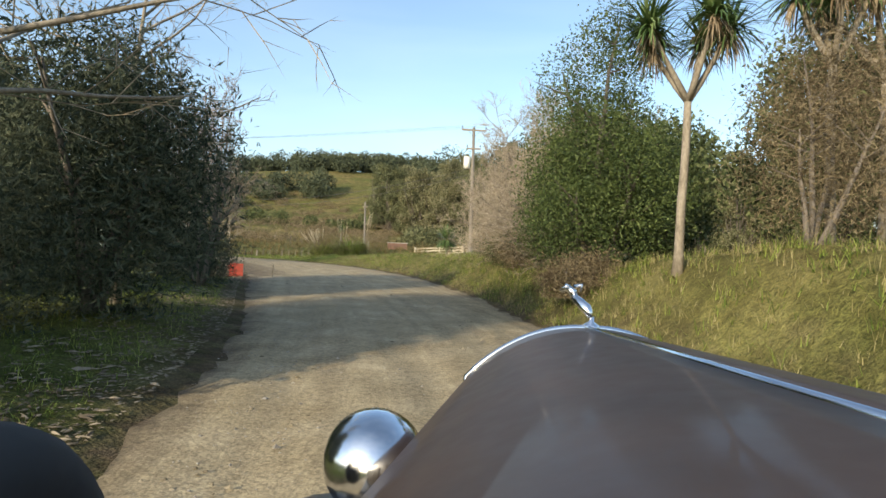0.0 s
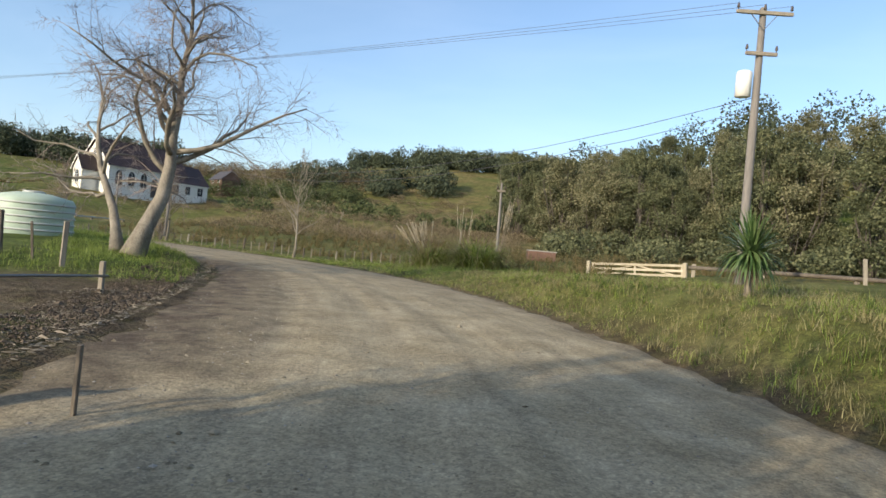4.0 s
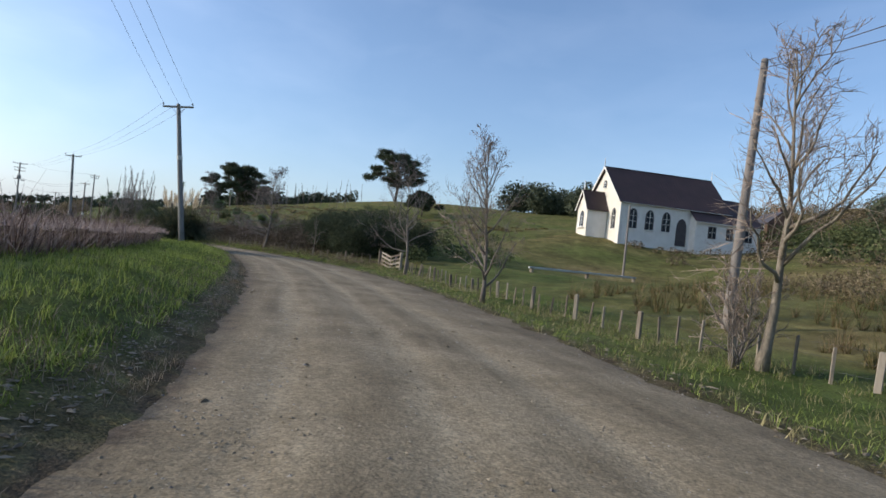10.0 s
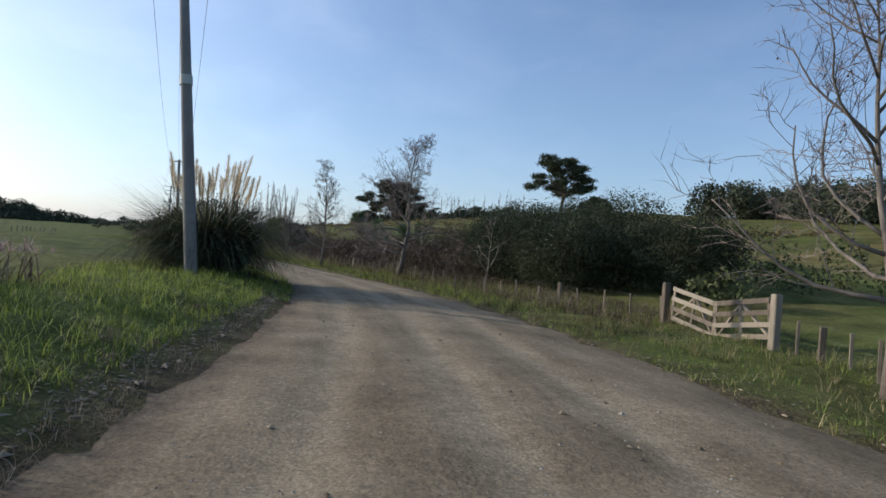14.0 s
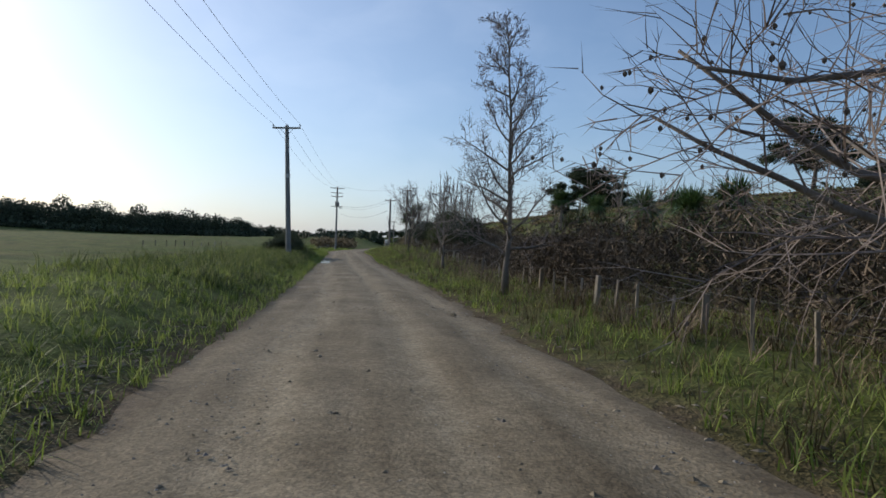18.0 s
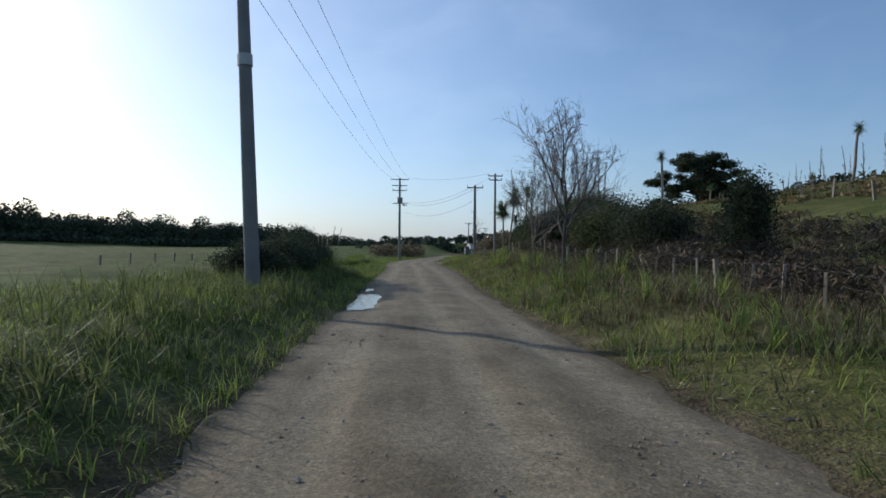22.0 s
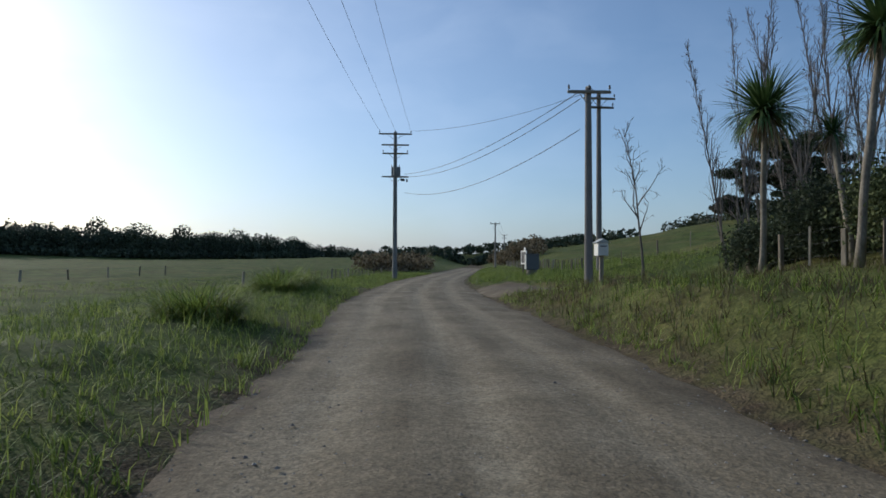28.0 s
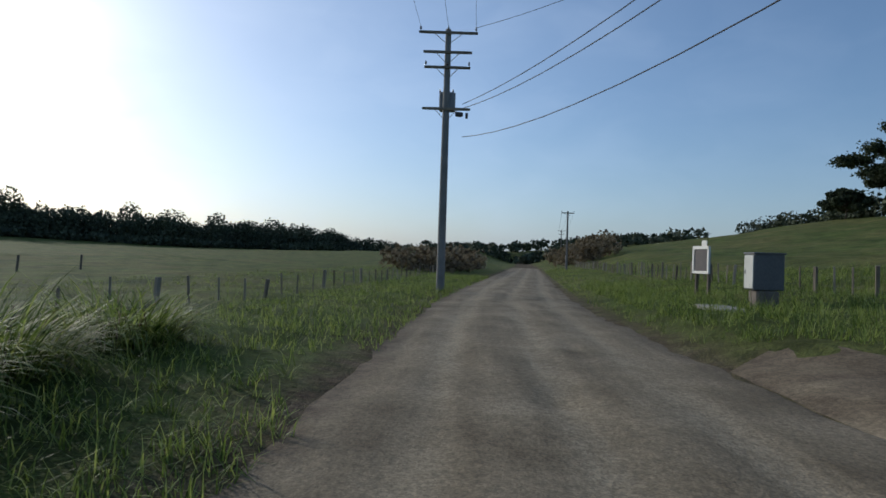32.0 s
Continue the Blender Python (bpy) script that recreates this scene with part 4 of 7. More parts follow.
def leafy(name, x, y, seed, lumps, leaves, size, mat, label, category="bush", group="", trunk=0.1, bark="bark_dark", aspect=0.45, z=None, clump=0.22, hollow=0.5, far=False, mast=False):
    """An evergreen: short stems, boughs into each lump, and a crown of many small leaves in tufts."""
    rng = np.random.RandomState(seed)
    top = thing(name, pose(x, y, (gz(x, y) if z is None else z) - 0.05), label, category, group)
    core, dirs = in_lumps(rng, lumps, max(6, leaves // 14), hollow), None
    P = np.repeat(core, 14, 0) + rng.normal(0, clump, (len(core) * 14, 3))
    P[:, 2] = np.maximum(P[:, 2], 0.08)
    me = raw_mesh("crown", *leaf_quads(P, size, rng, aspect, far=far), mat)
    part("crown", me, mat, top)
    boughs, first_stem = Geo(), None
    if mast:
        high = max(q[2] for q in lumps)
        first_stem = part("trunk", Geo().tube(branch(rng, (0, 0, 0), (0.05, 0.03, 1), high, 0.04, 0.03, 6), [trunk * 2 * (1 - 0.85 * k / 6) for k in range(7)], 8), bark, top, smooth=True)
    for lx, ly, lz, rx, rz in lumps:
        foot = 0.72 * lz if mast else 0
        pts = branch(rng, (lx * 0.15 * (not mast), ly * 0.15 * (not mast), foot), (lx, ly, lz - foot + 0.3), math.sqrt(lx * lx + ly * ly + (lz - foot) ** 2) + rz * 0.4, 0.08, 0.03, 5)
        stem = Geo().tube(pts, [trunk * (1 - 0.8 * k / 5) for k in range(6)], 6)
        if far and first_stem:
            boughs.add(stem.v, stem.f)
        else:
            first_stem = part("stem" if first_stem else "trunk", stem, bark, top, smooth=True)
        for _ in range(6):
            p, d = sprout(rng, pts, rng.uniform(0.4, 0.95), radians(rng.uniform(35, 75)))
            boughs.tube(branch(rng, p, d, rx * rng.uniform(0.5, 0.9), 0.1, 0.03, 3), [trunk * 0.3, trunk * 0.22, trunk * 0.14, trunk * 0.05], 4, False)
    tagged(part("bough", boughs, bark, top, smooth=True), kind="stuff")
    return top


def cabbage_tree(x, y, seed, height, heads, label, spread=0.6, size=0.62, girth=0.08, group="cabbage trees", leaves=130, z=None):
    """A palm-like tree: bare trunk, a few forks, a head of sword leaves at each end."""
    rng = np.random.RandomState(seed)
    top = thing("cabbage_tree", pose(x, y, (gz(x, y) if z is None else z) - 0.05, 0, 0, math.degrees(rng.uniform(0, 6))), label, "tree", group)
    fork = height * (0.68 if heads > 1 else 0.97)
    pts = branch(rng, (0, 0, 0), (rng.normal(0, 0.04), rng.normal(0, 0.04), 1), fork, 0.025, 0.03, 7)
    part("trunk", Geo().tube(pts, [girth * (1.3 if i == 0 else 1 - 0.25 * i / 7) for i in range(8)], 9), "bark_pale", top, smooth=True)
    for k in range(heads):
        if heads > 1:
            a = 2 * math.pi * k / heads + rng.uniform(0, 0.7)
            way = Vector((math.cos(a) * spread, math.sin(a) * spread, 1.0))
            bp = branch(rng, pts[-1], way, (height - fork) * rng.uniform(0.8, 1.15), 0.06, 0.12, 4)
            part("branch", Geo().tube(bp, [girth * (0.7 - 0.06 * i) for i in range(5)], 7), "bark_pale", top, smooth=True)
            tip = bp[-1]
        else:
            tip = pts[-1]
        n = leaves
        head = rng.uniform(0, 2 * np.pi, n)
        lift = np.arcsin(np.clip(rng.uniform(-0.45, 1.0, n), -1, 1))
        base = np.array(tip) + rng.normal(0, 0.04, (n, 3))
        me = raw_mesh("leaf_head", *strips(base, head, lift, size * rng.uniform(0.8, 1.15, n), 0.036 * size / 0.62, 0.35 + 0.8 * (lift < 0.3)), "sword_leaf")
        part("leaf_head", me, "sword_leaf", top, "spiky green sword leaves")
        n = leaves // 3
        head = rng.uniform(0, 2 * np.pi, n)
        base = np.array(tip) + rng.normal(0, 0.03, (n, 3)) - (0, 0, 0.06)
        me = raw_mesh("dead_skirt", *strips(base, head, rng.uniform(-1.1, -0.4, n), size * rng.uniform(0.6, 0.95, n), 0.03, 0.8), "dead_leaf")
        part("dead_skirt", me, "dead_leaf", top, "hanging dry dead leaves")
    return top


def tussock(name, x, y, seed, radius, tall, n, plumes, label, category="grass clump", mat="blade_green", plume_h=2.6, width=0.022, group="", dry=0.3, face=None, z=None, tilt=0.35, stiff=1.0, fluff=1.0):
    """A clump of long arching blades with feathery plumes on stalks."""
    rng = np.random.RandomState(seed)
    top = thing(name, pose(x, y, (gz(x, y) if z is None else z) - 0.03), label, category, group)
    for share, m, nm in ((1 - dry, mat, "foliage"), (dry, "blade_dry", "dry_foliage")):
        k = max(4, int(n * share))
        head = rng.uniform(0, 2 * np.pi, k)
        r = radius * 0.45 * np.sqrt(rng.uniform(0, 1, k))
        base = np.stack([r * np.cos(head), r * np.sin(head), np.zeros(k)], 1)
        lift = rng.uniform(0.75, 1.5, k)
        part(nm, raw_mesh(nm, *strips(base, head + rng.normal(0, 0.5, k), lift, tall * rng.uniform(0.7, 1.35, k), width, stiff * rng.uniform(0.9, 2.4, k), 5), m), m, top)
    for i in range(plumes):
        a = rng.uniform(0, 2 * math.pi) if face is None else face + rng.normal(0, 0.5)
        r = radius * rng.uniform(0.0, 0.5)
        foot, h = Vector((r * math.cos(a), r * math.sin(a), 0.2)), plume_h * rng.uniform(0.8, 1.1)
        pts = branch(rng, foot, (math.cos(a) * rng.uniform(0.05, tilt), math.sin(a) * rng.uniform(0.05, tilt), 1), h, 0.012, 0.0, 6)
        part("plume_stalk", Geo().tube(pts, [0.012, 0.011, 0.010, 0.009, 0.008, 0.007, 0.004], 5), "straw", top)
        k = 230
        u = rng.uniform(0.74 if fluff == 1 else 0.62, 1.0, k)
        base = np.array([at_part(pts, q)[0] for q in u])
        size = fluff * (0.13 * np.sin(np.clip((1.02 - u) / (0.30 if fluff == 1 else 0.42), 0, 1) * np.pi) ** 0.6 + 0.03)
        me = raw_mesh("plume", *strips(base, rng.uniform(0, 2 * np.pi, k), rng.uniform(0.9, 1.4, k), size * 1.3, 0.010 * fluff, 0.8), "plume")
        part("plume", me, "plume", top, "pale feathery seed plume")
    return top


def verge(rng, s0, s1, d0, d1, per_m2, clear=True):
    """Random places between two distances from the road's edge; d < 0: on the left."""
    n = int((s1 - s0) * abs(d1 - d0) * per_m2)
    s = rng.uniform(s0, s1, n)
    u = rng.uniform(0, 1, n) ** 1.2
    w = np.interp(s, ROAD_S, ROAD[:, 2])
    side = 1 if d1 + d0 > 0 else -1
    d = side * (w + abs(d0) + (abs(d1) - abs(d0)) * u)
    p = np.stack([np.interp(s, ROAD_S, ROAD[:, k]) + d * np.interp(s, ROAD_S, RIGHT[:, k]) for k in (0, 1)], 1)
    return p[:, 0], p[:, 1]


def grass(name, rng, x, y, blades, tall, mat, label, width=0.012, patch=None, category="grass"):
    """Tufts of blades at the places x, y."""
    if patch is not None:
        ok = wobble(x, y, patch, 77) > rng.uniform(-0.9, 0.7, len(x))
        x, y = x[ok], y[ok]
    d, run = off_drive(x, y)
    ok = d > np.interp(run, DRIVE_RUN, [q[2] for q in DRIVE]) + rng.uniform(-0.2, 0.5, len(x))
    x, y = x[ok], y[ok]
    base = np.stack([x, y, ground_z(x, y) - 0.02], 1)
    n = len(base) * blades
    h = np.repeat(tall * rng.uniform(0.5, 1.35, len(base)) * (1 + 0.35 * wobble(x, y, 2.5, 78)), blades) * rng.uniform(0.6, 1.2, n)
    base = np.repeat(base, blades, 0) + np.c_[rng.normal(0, 0.05, (n, 2)), np.zeros(n)]
    me = raw_mesh(name, *strips(base, rng.uniform(0, 2 * np.pi, n), rng.uniform(0.55, 1.45, n), h, width, rng.uniform(0.4, 2.0, n), 2), mat)
    return stuff(name, me, label, category)


# ---- utility poles and lines ----
def pole(x, y, height, label, arms=(), lean=(0, 0), turn=0.0, girth=0.15, mat="pole_concrete", band=False, square=False, z=None, group="utility poles"):
    """arms: (height, half length, pins, braced); lean: how far the top is out of plumb. Returns the pole and the places of its pins."""
    upright = Vector((0, 0, 1)).rotation_difference(Vector((*lean, height))).to_matrix().to_4x4()
    top = thing("utility_pole", pose(x, y, (gz(x, y) if z is None else z) - 0.1) @ upright @ pose(0, 0, 0, 0, 0, turn), label, "pole", group)
    body = Geo()
    if square:
        g = girth
        body.add([(a * g * q, b * g * q, h) for h, q in ((0, 1.0), (height, 0.62)) for a, b in ((-1, -1), (1, -1), (1, 1), (-1, 1))],
                 [(3, 2, 1, 0), (4, 5, 6, 7)] + [(i, (i + 1) % 4, (i + 1) % 4 + 4, i + 4) for i in range(4)])
    else:
        body.lathe([(girth, 0), (girth * 0.97, 0.3), (girth * 0.85, height * 0.5), (girth * 0.66, height - 0.03), (girth * 0.58, height)], 12)
    part("shaft", body, mat, top, smooth=not square)
    pins = []
    for h, half, count, braced in arms:
        part("crossarm", Geo().box(2 * half, 0.09, 0.12, pose(0, -girth * 0.7 - 0.02, h), 0.012), "post_wood", top, "weathered timber crossarm")
        if braced:
            for sgn in (-1, 1):
                part("brace", Geo().tube([(sgn * half * 0.45, -girth * 0.7, h - 0.06), (0, -girth * 0.7, h - 0.55)], [0.018, 0.018], 4), "iron", top)
        for k in range(count):
            px = -half * 0.94 + 2 * half * 0.94 * k / max(1, count - 1)
            ins = Geo().lathe([(0.012, 0), (0.012, 0.06), (0.045, 0.065), (0.05, 0.10), (0.032, 0.12), (0.045, 0.135), (0.035, 0.18), (0.015, 0.22)], 8, pose(px, -girth * 0.7 - 0.02, h + 0.06))
            part("insulator", ins, "insulator", top, smooth=True)
            pins.append(top.matrix_world @ Vector((px, -girth * 0.7 - 0.02, h + 0.26)))
    if band:
        part("band", Geo().lathe([(girth * 0.95, height * 0.60), (girth * 0.95, height * 0.63)], 12), "box_grey", top, "pale painted band")
    return top, pins


def wire(a, b, sag=0.35, r=0.012, label="thin overhead power cable", k=12):
    a, b = Vector(a), Vector(b)
    pts = [a.lerp(b, i / k) - Vector((0, 0, 4 * sag * (i / k) * (1 - i / k))) for i in range(k + 1)]
    ob = new("power_cable", Geo().tube(pts, [r] * (k + 1), 5).mesh("power_cable", "wire"))
    return tagged(ob, label, "cable", "overhead cables")


# ---- poles along the road ----
ARM = (0.95, 3, True)
p4, pins4 = pole(-71.1, 59.5, 9.3, "tall concrete power pole with a timber crossarm by pampas grass", ((9.1, *ARM),), lean=(-0.75, -1.0), turn=75, girth=0.19, band=True)
p5, pins5 = pole(-121.9, 53.8, 9.0, "concrete power pole with a timber crossarm beside the road", ((8.8, *ARM),), lean=(0, -0.4), turn=98, girth=0.19, band=True)
p6, pins6 = pole(-196.0, 44.2, 12.1, "tall power pole with three crossarms and a transformer", ((11.9, 1.35, 3, True), (11.0, 1.12, 0, True), (10.3, 1.05, 3, True), (8.4, 1.1, 0, True)), turn=100, girth=0.2)
part("transformer", Geo().box(0.75, 0.5, 0.85, pose(0.05, 0.42, 8.85), 0.05), "iron", p6, "grey steel transformer box")
for k in (-0.3, 0, 0.3):
    part("bushing", Geo().lathe([(0.05, 0), (0.03, 0.05), (0.045, 0.08), (0.03, 0.12), (0.015, 0.2)], 8, pose(k, 0.42, 9.27)), "insulator", p6)
part("fuse_gear", Geo().box(0.35, 0.2, 0.2, pose(0.6, -0.2, 8.15), 0.03).box(0.12, 0.12, 0.25, pose(0.95, -0.2, 8.1), 0.02), "wire", p6)
p7, pins7 = pole(-171.3, 56.5, 8.35 - gz(-171.3, 56.5), "timber power pole with a single crossarm at the driveway", ((8.1 - gz(-171.3, 56.5), 0.85, 3, True),), turn=98, girth=0.175, mat="pole_wood")
p8, pins8 = pole(-181.7, 58.4, 10.9 - gz(-181.7, 58.4), "timber power pole behind the driveway", ((10.6 - gz(-181.7, 58.4), 0.9, 3, True), (10.1 - gz(-181.7, 58.4), 0.8, 2, False)), turn=102, girth=0.17, mat="pole_wood")
p9, pins9 = pole(-247.3, 51.2, 7.6, "distant timber power pole by the road", ((7.4, 0.8, 3, True),), turn=94, girth=0.15, mat="pole_wood")
p10, pins10 = pole(-335.0, 52.0, 8.6, "far timber power pole", ((8.4, 0.9, 3, True), (7.5, 0.7, 2, False)), turn=94, girth=0.16, mat="pole_wood")
p3, pins3 = pole(-38.4, 69.3, 8.1, "plain timber pole carrying two cables beside a bare tree", (), lean=(0.25, 0.2), turn=60, girth=0.15, mat="pole_wood")
p2, pins2 = pole(-7.2, 57.0, 5.1, "weathered timber pole next to pampas grass", ((4.6, 0.24, 2, False),), lean=(-0.1, 0.1), turn=10, girth=0.095, mat="pole_wood")
p1, pins1 = pole(2.3, 41.7, 9.0, "timber power pole with a white transformer can", ((8.8, 0.9, 3, True), (7.5, 0.5, 2, False)), turn=10, lean=(-0.1, -0.2), girth=0.15, mat="pole_wood")
part("transformer_can", Geo().lathe([(0.05, 0), (0.24, 0.03), (0.24, 0.78), (0.2, 0.84), (0.05, 0.86)], 14, pose(-0.42, 0, 6.1)), "white_paint", p1, "white cylindrical transformer", True)
pole(-66.0, 96.5, 6.8, "plain timber pole standing in the church paddock", (), girth=0.12, mat="pole_wood")
for a, b in zip(reversed(pins1[:3]), pins4):
    wire(a, b, 0.9, 0.007)
for a, b in zip(pins4, pins5):
    wire(a, b, 0.7, 0.008)
for a, b in zip(pins5, pins6):
    wire(a, b, 0.9, 0.008)
for k, h in enumerate((7.9, 7.7)):
    wire((-38.2, 69.4, gz(-38.4, 69.3) + h), (2.2, 41.6, (7.2, 6.8)[k]), (2.35, 2.55)[k])
for k, (a, b) in enumerate(((8.5, 6.9), (8.3, 6.6), (7.0, 5.4))):
    wire((-195.8, 45.0, gz(-196, 44.2) + a), (-171.4, 56.2, b + 1.2), 0.7 + 0.15 * k, 0.016)
wire(pins6[2], pins8[0], 0.5)
wire(pins8[1], pins7[1], 0.1)
for a, b in zip(pins9, pins10):
    wire(a, b, 0.9)

# ---- roadside trees without leaves ----
PLANE = dict(group="roadside plane trees")
bare_tree("plane_tree", -20.2, 57.0, 3, 6.6, 0.11, "slender bare tree with pale forking limbs and hanging seed balls", bark="bark_pale", twig="twig_pale", first=0.2, limbs=16, reach=0.42, angle=48, subs=7, twigs=5, tips=2, pods=0.10, **PLANE)
bare_tree("plane_tree", -33.9, 63.3, 7, 5.4, 0.14, "bare tree with twisting mottled limbs beside a timber pole", bark="bark_pale", twig="twig_warm", first=0.3, limbs=16, reach=0.5, angle=56, subs=9, twigs=6, tips=2, rise=0.14, crooked=0.09, **PLANE)
bare_tree("thicket_shrub", -34.3, 63.1, 8, 2.3, 0.03, "fan of bare shoots at the foot of a tree", "shrub", "thicket beside the road", stems=9, first=0.1, limbs=6, reach=0.4, angle=44, subs=5, twigs=4, tips=1, rise=0.1, bark="bark_grey", twig="twig_warm")
bare_tree("plane_tree", -44.6, 64.9, 11, 5.7, 0.11, "upright bare tree with fine twigs by the post fence", bark="bark_grey", twig="twig_warm", first=0.1, limbs=28, reach=0.37, angle=50, subs=8, twigs=6, tips=2, rise=0.14, pods=0.10, **PLANE)
bare_tree("plane_tree", -58.6, 69.6, 15, 6.5, 0.12, "spreading bare tree beside a timber gate", bark="bark_grey", twig="twig", first=0.2, limbs=20, reach=0.52, angle=66, subs=9, twigs=5, tips=2, rise=0.08, crooked=0.08, pods=0.03, **PLANE)
bare_tree("plane_tree", -84.0, 68.7, 19, 7.4, 0.17, "gnarled bare plane tree dotted with hanging seed balls", bark="bark_grey", twig="twig", first=0.16, limbs=32, reach=0.46, angle=74, subs=10, twigs=7, tips=2, rise=0.05, crooked=0.08, pods=0.30, lean=(0, 0.18), **PLANE)
bare_tree("plane_tree", -97.0, 66.1, 23, 7.6, 0.13, "tall bare plane tree with crooked low limbs", bark="bark_grey", twig="twig", first=0.14, limbs=30, reach=0.27, angle=70, subs=11, twigs=8, tips=2, rise=0.09, crooked=0.09, pods=0.03, **PLANE)
bare_tree("plane_tree", -110.6, 64.4, 27, 3.95, 0.12, "medium bare tree with drooping lower twigs", bark="bark_grey", twig="twig", first=0.2, limbs=20, reach=0.62, angle=62, subs=8, twigs=5, tips=2, rise=0.08, crooked=0.08, **PLANE)
bare_tree("plane_tree", -128.6, 61.7, 31, 4.7, 0.11, "vase-shaped bare tree with dense upright twigs", bark="bark_dark", twig="twig", first=0.22, limbs=20, reach=0.72, angle=50, subs=9, twigs=6, tips=2, rise=0.12, **PLANE)
bare_tree("plane_tree", -142.5, 61.3, 35, 3.9, 0.10, "small spreading bare tree among shrubs", bark="bark_pale", twig="twig", first=0.16, limbs=24, reach=0.85, angle=60, subs=8, twigs=6, tips=2, rise=0.12, **PLANE)
bare_tree("bare_tree", -99.5, 70.2, 39, 3.8, 0.08, "low bare tree with tangled pale branches behind the fence", bark="bark_pale", twig="twig_warm", first=0.15, limbs=14, reach=0.7, angle=75, subs=6, twigs=4, tips=1, crooked=0.12, rise=0.0)
bare_tree("bare_tree", -88.5, 71.0, 41, 3.6, 0.08, "low bare tree with tangled pale branches behind the fence", bark="bark_pale", twig="twig_warm", first=0.15, limbs=14, reach=0.7, angle=75, subs=6, twigs=4, tips=1, crooked=0.12, rise=0.0)
bare_tree("bare_tree", -74.5, 69.9, 43, 3.2, 0.05, "thin bare sapling in front of dark bushes", bark="bark_pale", twig="twig", limbs=8, subs=4, twigs=3, tips=1)
bare_tree("bare_tree", -165.0, 57.2, 45, 4.6, 0.06, "slim bare tree near two power poles", bark="bark_grey", twig="twig", first=0.3, limbs=12, reach=0.35, angle=45, subs=4, twigs=3, tips=1)
for k, (x, y, h) in enumerate(((-170.9, 61.7, 11.5), (-175.3, 64.1, 11.5), (-172.9, 64.8, 10.5), (-176.1, 67.3, 11.5), (-170.3, 65.4, 11.0), (-168.5, 64.7, 11.5), (-173.4, 68.2, 10.5), (-165.0, 66.5, 8.5), (-160.0, 67.5, 7.0))):
    bare_tree("poplar_tree", x, y, 50 + k, h, 0.07, "tall narrow leafless poplar with upright twigs", group="poplars", bark="bark_grey", twig="twig", stems=2, first=0.08, limbs=26, reach=0.20, angle=20, subs=4, twigs=3, tips=1, rise=0.28, fine=0.007, crooked=0.018)
# by the start: a leaning old tree, its neighbour, thickets on both sides
bare_tree("old_tree", -16.5, 37.3, 61, 9.6, 0.40, "old leaning bare tree with drooping fine twigs", bark="bark_pale", twig="twig", first=0.26, limbs=24, reach=0.50, angle=58, subs=12, twigs=9, tips=3, rise=0.05, droop=0.10, lean=(0.16, 0.36), crooked=0.14, fine=0.0055)
bare_tree("old_tree", -17.3, 37.6, 63, 7.4, 0.25, "crooked bare tree standing beside a larger one", bark="bark_pale", twig="twig", first=0.3, limbs=15, reach=0.55, angle=65, subs=7, twigs=5, tips=2, rise=0.03, droop=0.08, lean=(-0.22, 0.25), crooked=0.11, fine=0.007)
for k, (x, y, h) in enumerate(((-6.6, 16.2, 6.2), (-7.4, 18.6, 6.5), (-8.2, 15.0, 6.5), (-9.2, 19.5, 6.0))):
    bare_tree("thicket_shrub", x, y, 70 + k, h, 0.055, "tall leafless shrub with many straight dark stems", "shrub", "thicket beside the road", stems=6, first=0.2, limbs=8, reach=0.32, angle=32, subs=6, twigs=5, tips=2, rise=0.14, bark="bark_grey", twig="twig_warm")
bare_tree("bare_tree", -4.5, 3.9, 81, 7.2, 0.13, "bare tree reaching long thin branches over the road", bark="bark_pale", twig="twig_pale", first=0.30, limbs=34, reach=0.72, angle=84, subs=7, twigs=4, tips=1, rise=0.02, droop=0.02, fine=0.007)
bare_tree("bare_tree", -5.5, 9.7, 83, 8.0, 0.11, "tall bare tree rising out of dark shrubs", bark="bark_pale", twig="twig_pale", first=0.35, limbs=14, reach=0.5, angle=60, subs=6, twigs=4, tips=1, rise=0.05)
for k, (x, y, h) in enumerate(((3.5, 18.6, 5.8), (4.4, 20.6, 6.4), (3.1, 22.2, 5.8), (4.8, 25.2, 6.2), (3.0, 26.0, 5.2), (6.4, 23.0, 7.0), (2.9, 29.4, 4.6), (4.4, 17.2, 6.0))):
    bare_tree("thicket_shrub", x, y, 90 + k, h, 0.04, "leafless roadside shrub with a haze of pale twigs", "shrub", "pale thicket", stems=7, first=0.02, limbs=11, reach=0.44, angle=66, subs=8, twigs=6, tips=1, rise=0.05, bark="bark_grey", twig="twig_pale")

# ---- evergreens near the start ----
leafy("conifer", -5.0, 8.0, 101, [(0.1, 0, 1.5, 1.6, 1.4), (0.6, 0.4, 2.6, 1.3, 1.3), (-0.6, 0.6, 2.2, 1.5, 1.5), (0.2, -0.4, 3.4, 1.1, 0.9)], 34000, 0.075, "leaf_conifer", "dense dark evergreen overhanging the verge", "tree", trunk=0.09, bark="bark_grey", aspect=0.2, clump=0.28)
# stays out of view; added to throw shade across the road ahead of the car
leafy("conifer", -5.8, 2.2, 102, [(0, 0, 1.5, 1.6, 1.5), (0.3, 0.9, 2.8, 1.4, 1.3), (-0.3, -0.6, 2.4, 1.5, 1.4), (0.1, 0.3, 4.0, 1.2, 1.2), (0, 0.2, 5.0, 0.8, 0.8)], 18000, 0.11, "leaf_conifer", "unseen dark evergreen added to shade the road by the parked car", "tree", trunk=0.1, aspect=0.3)
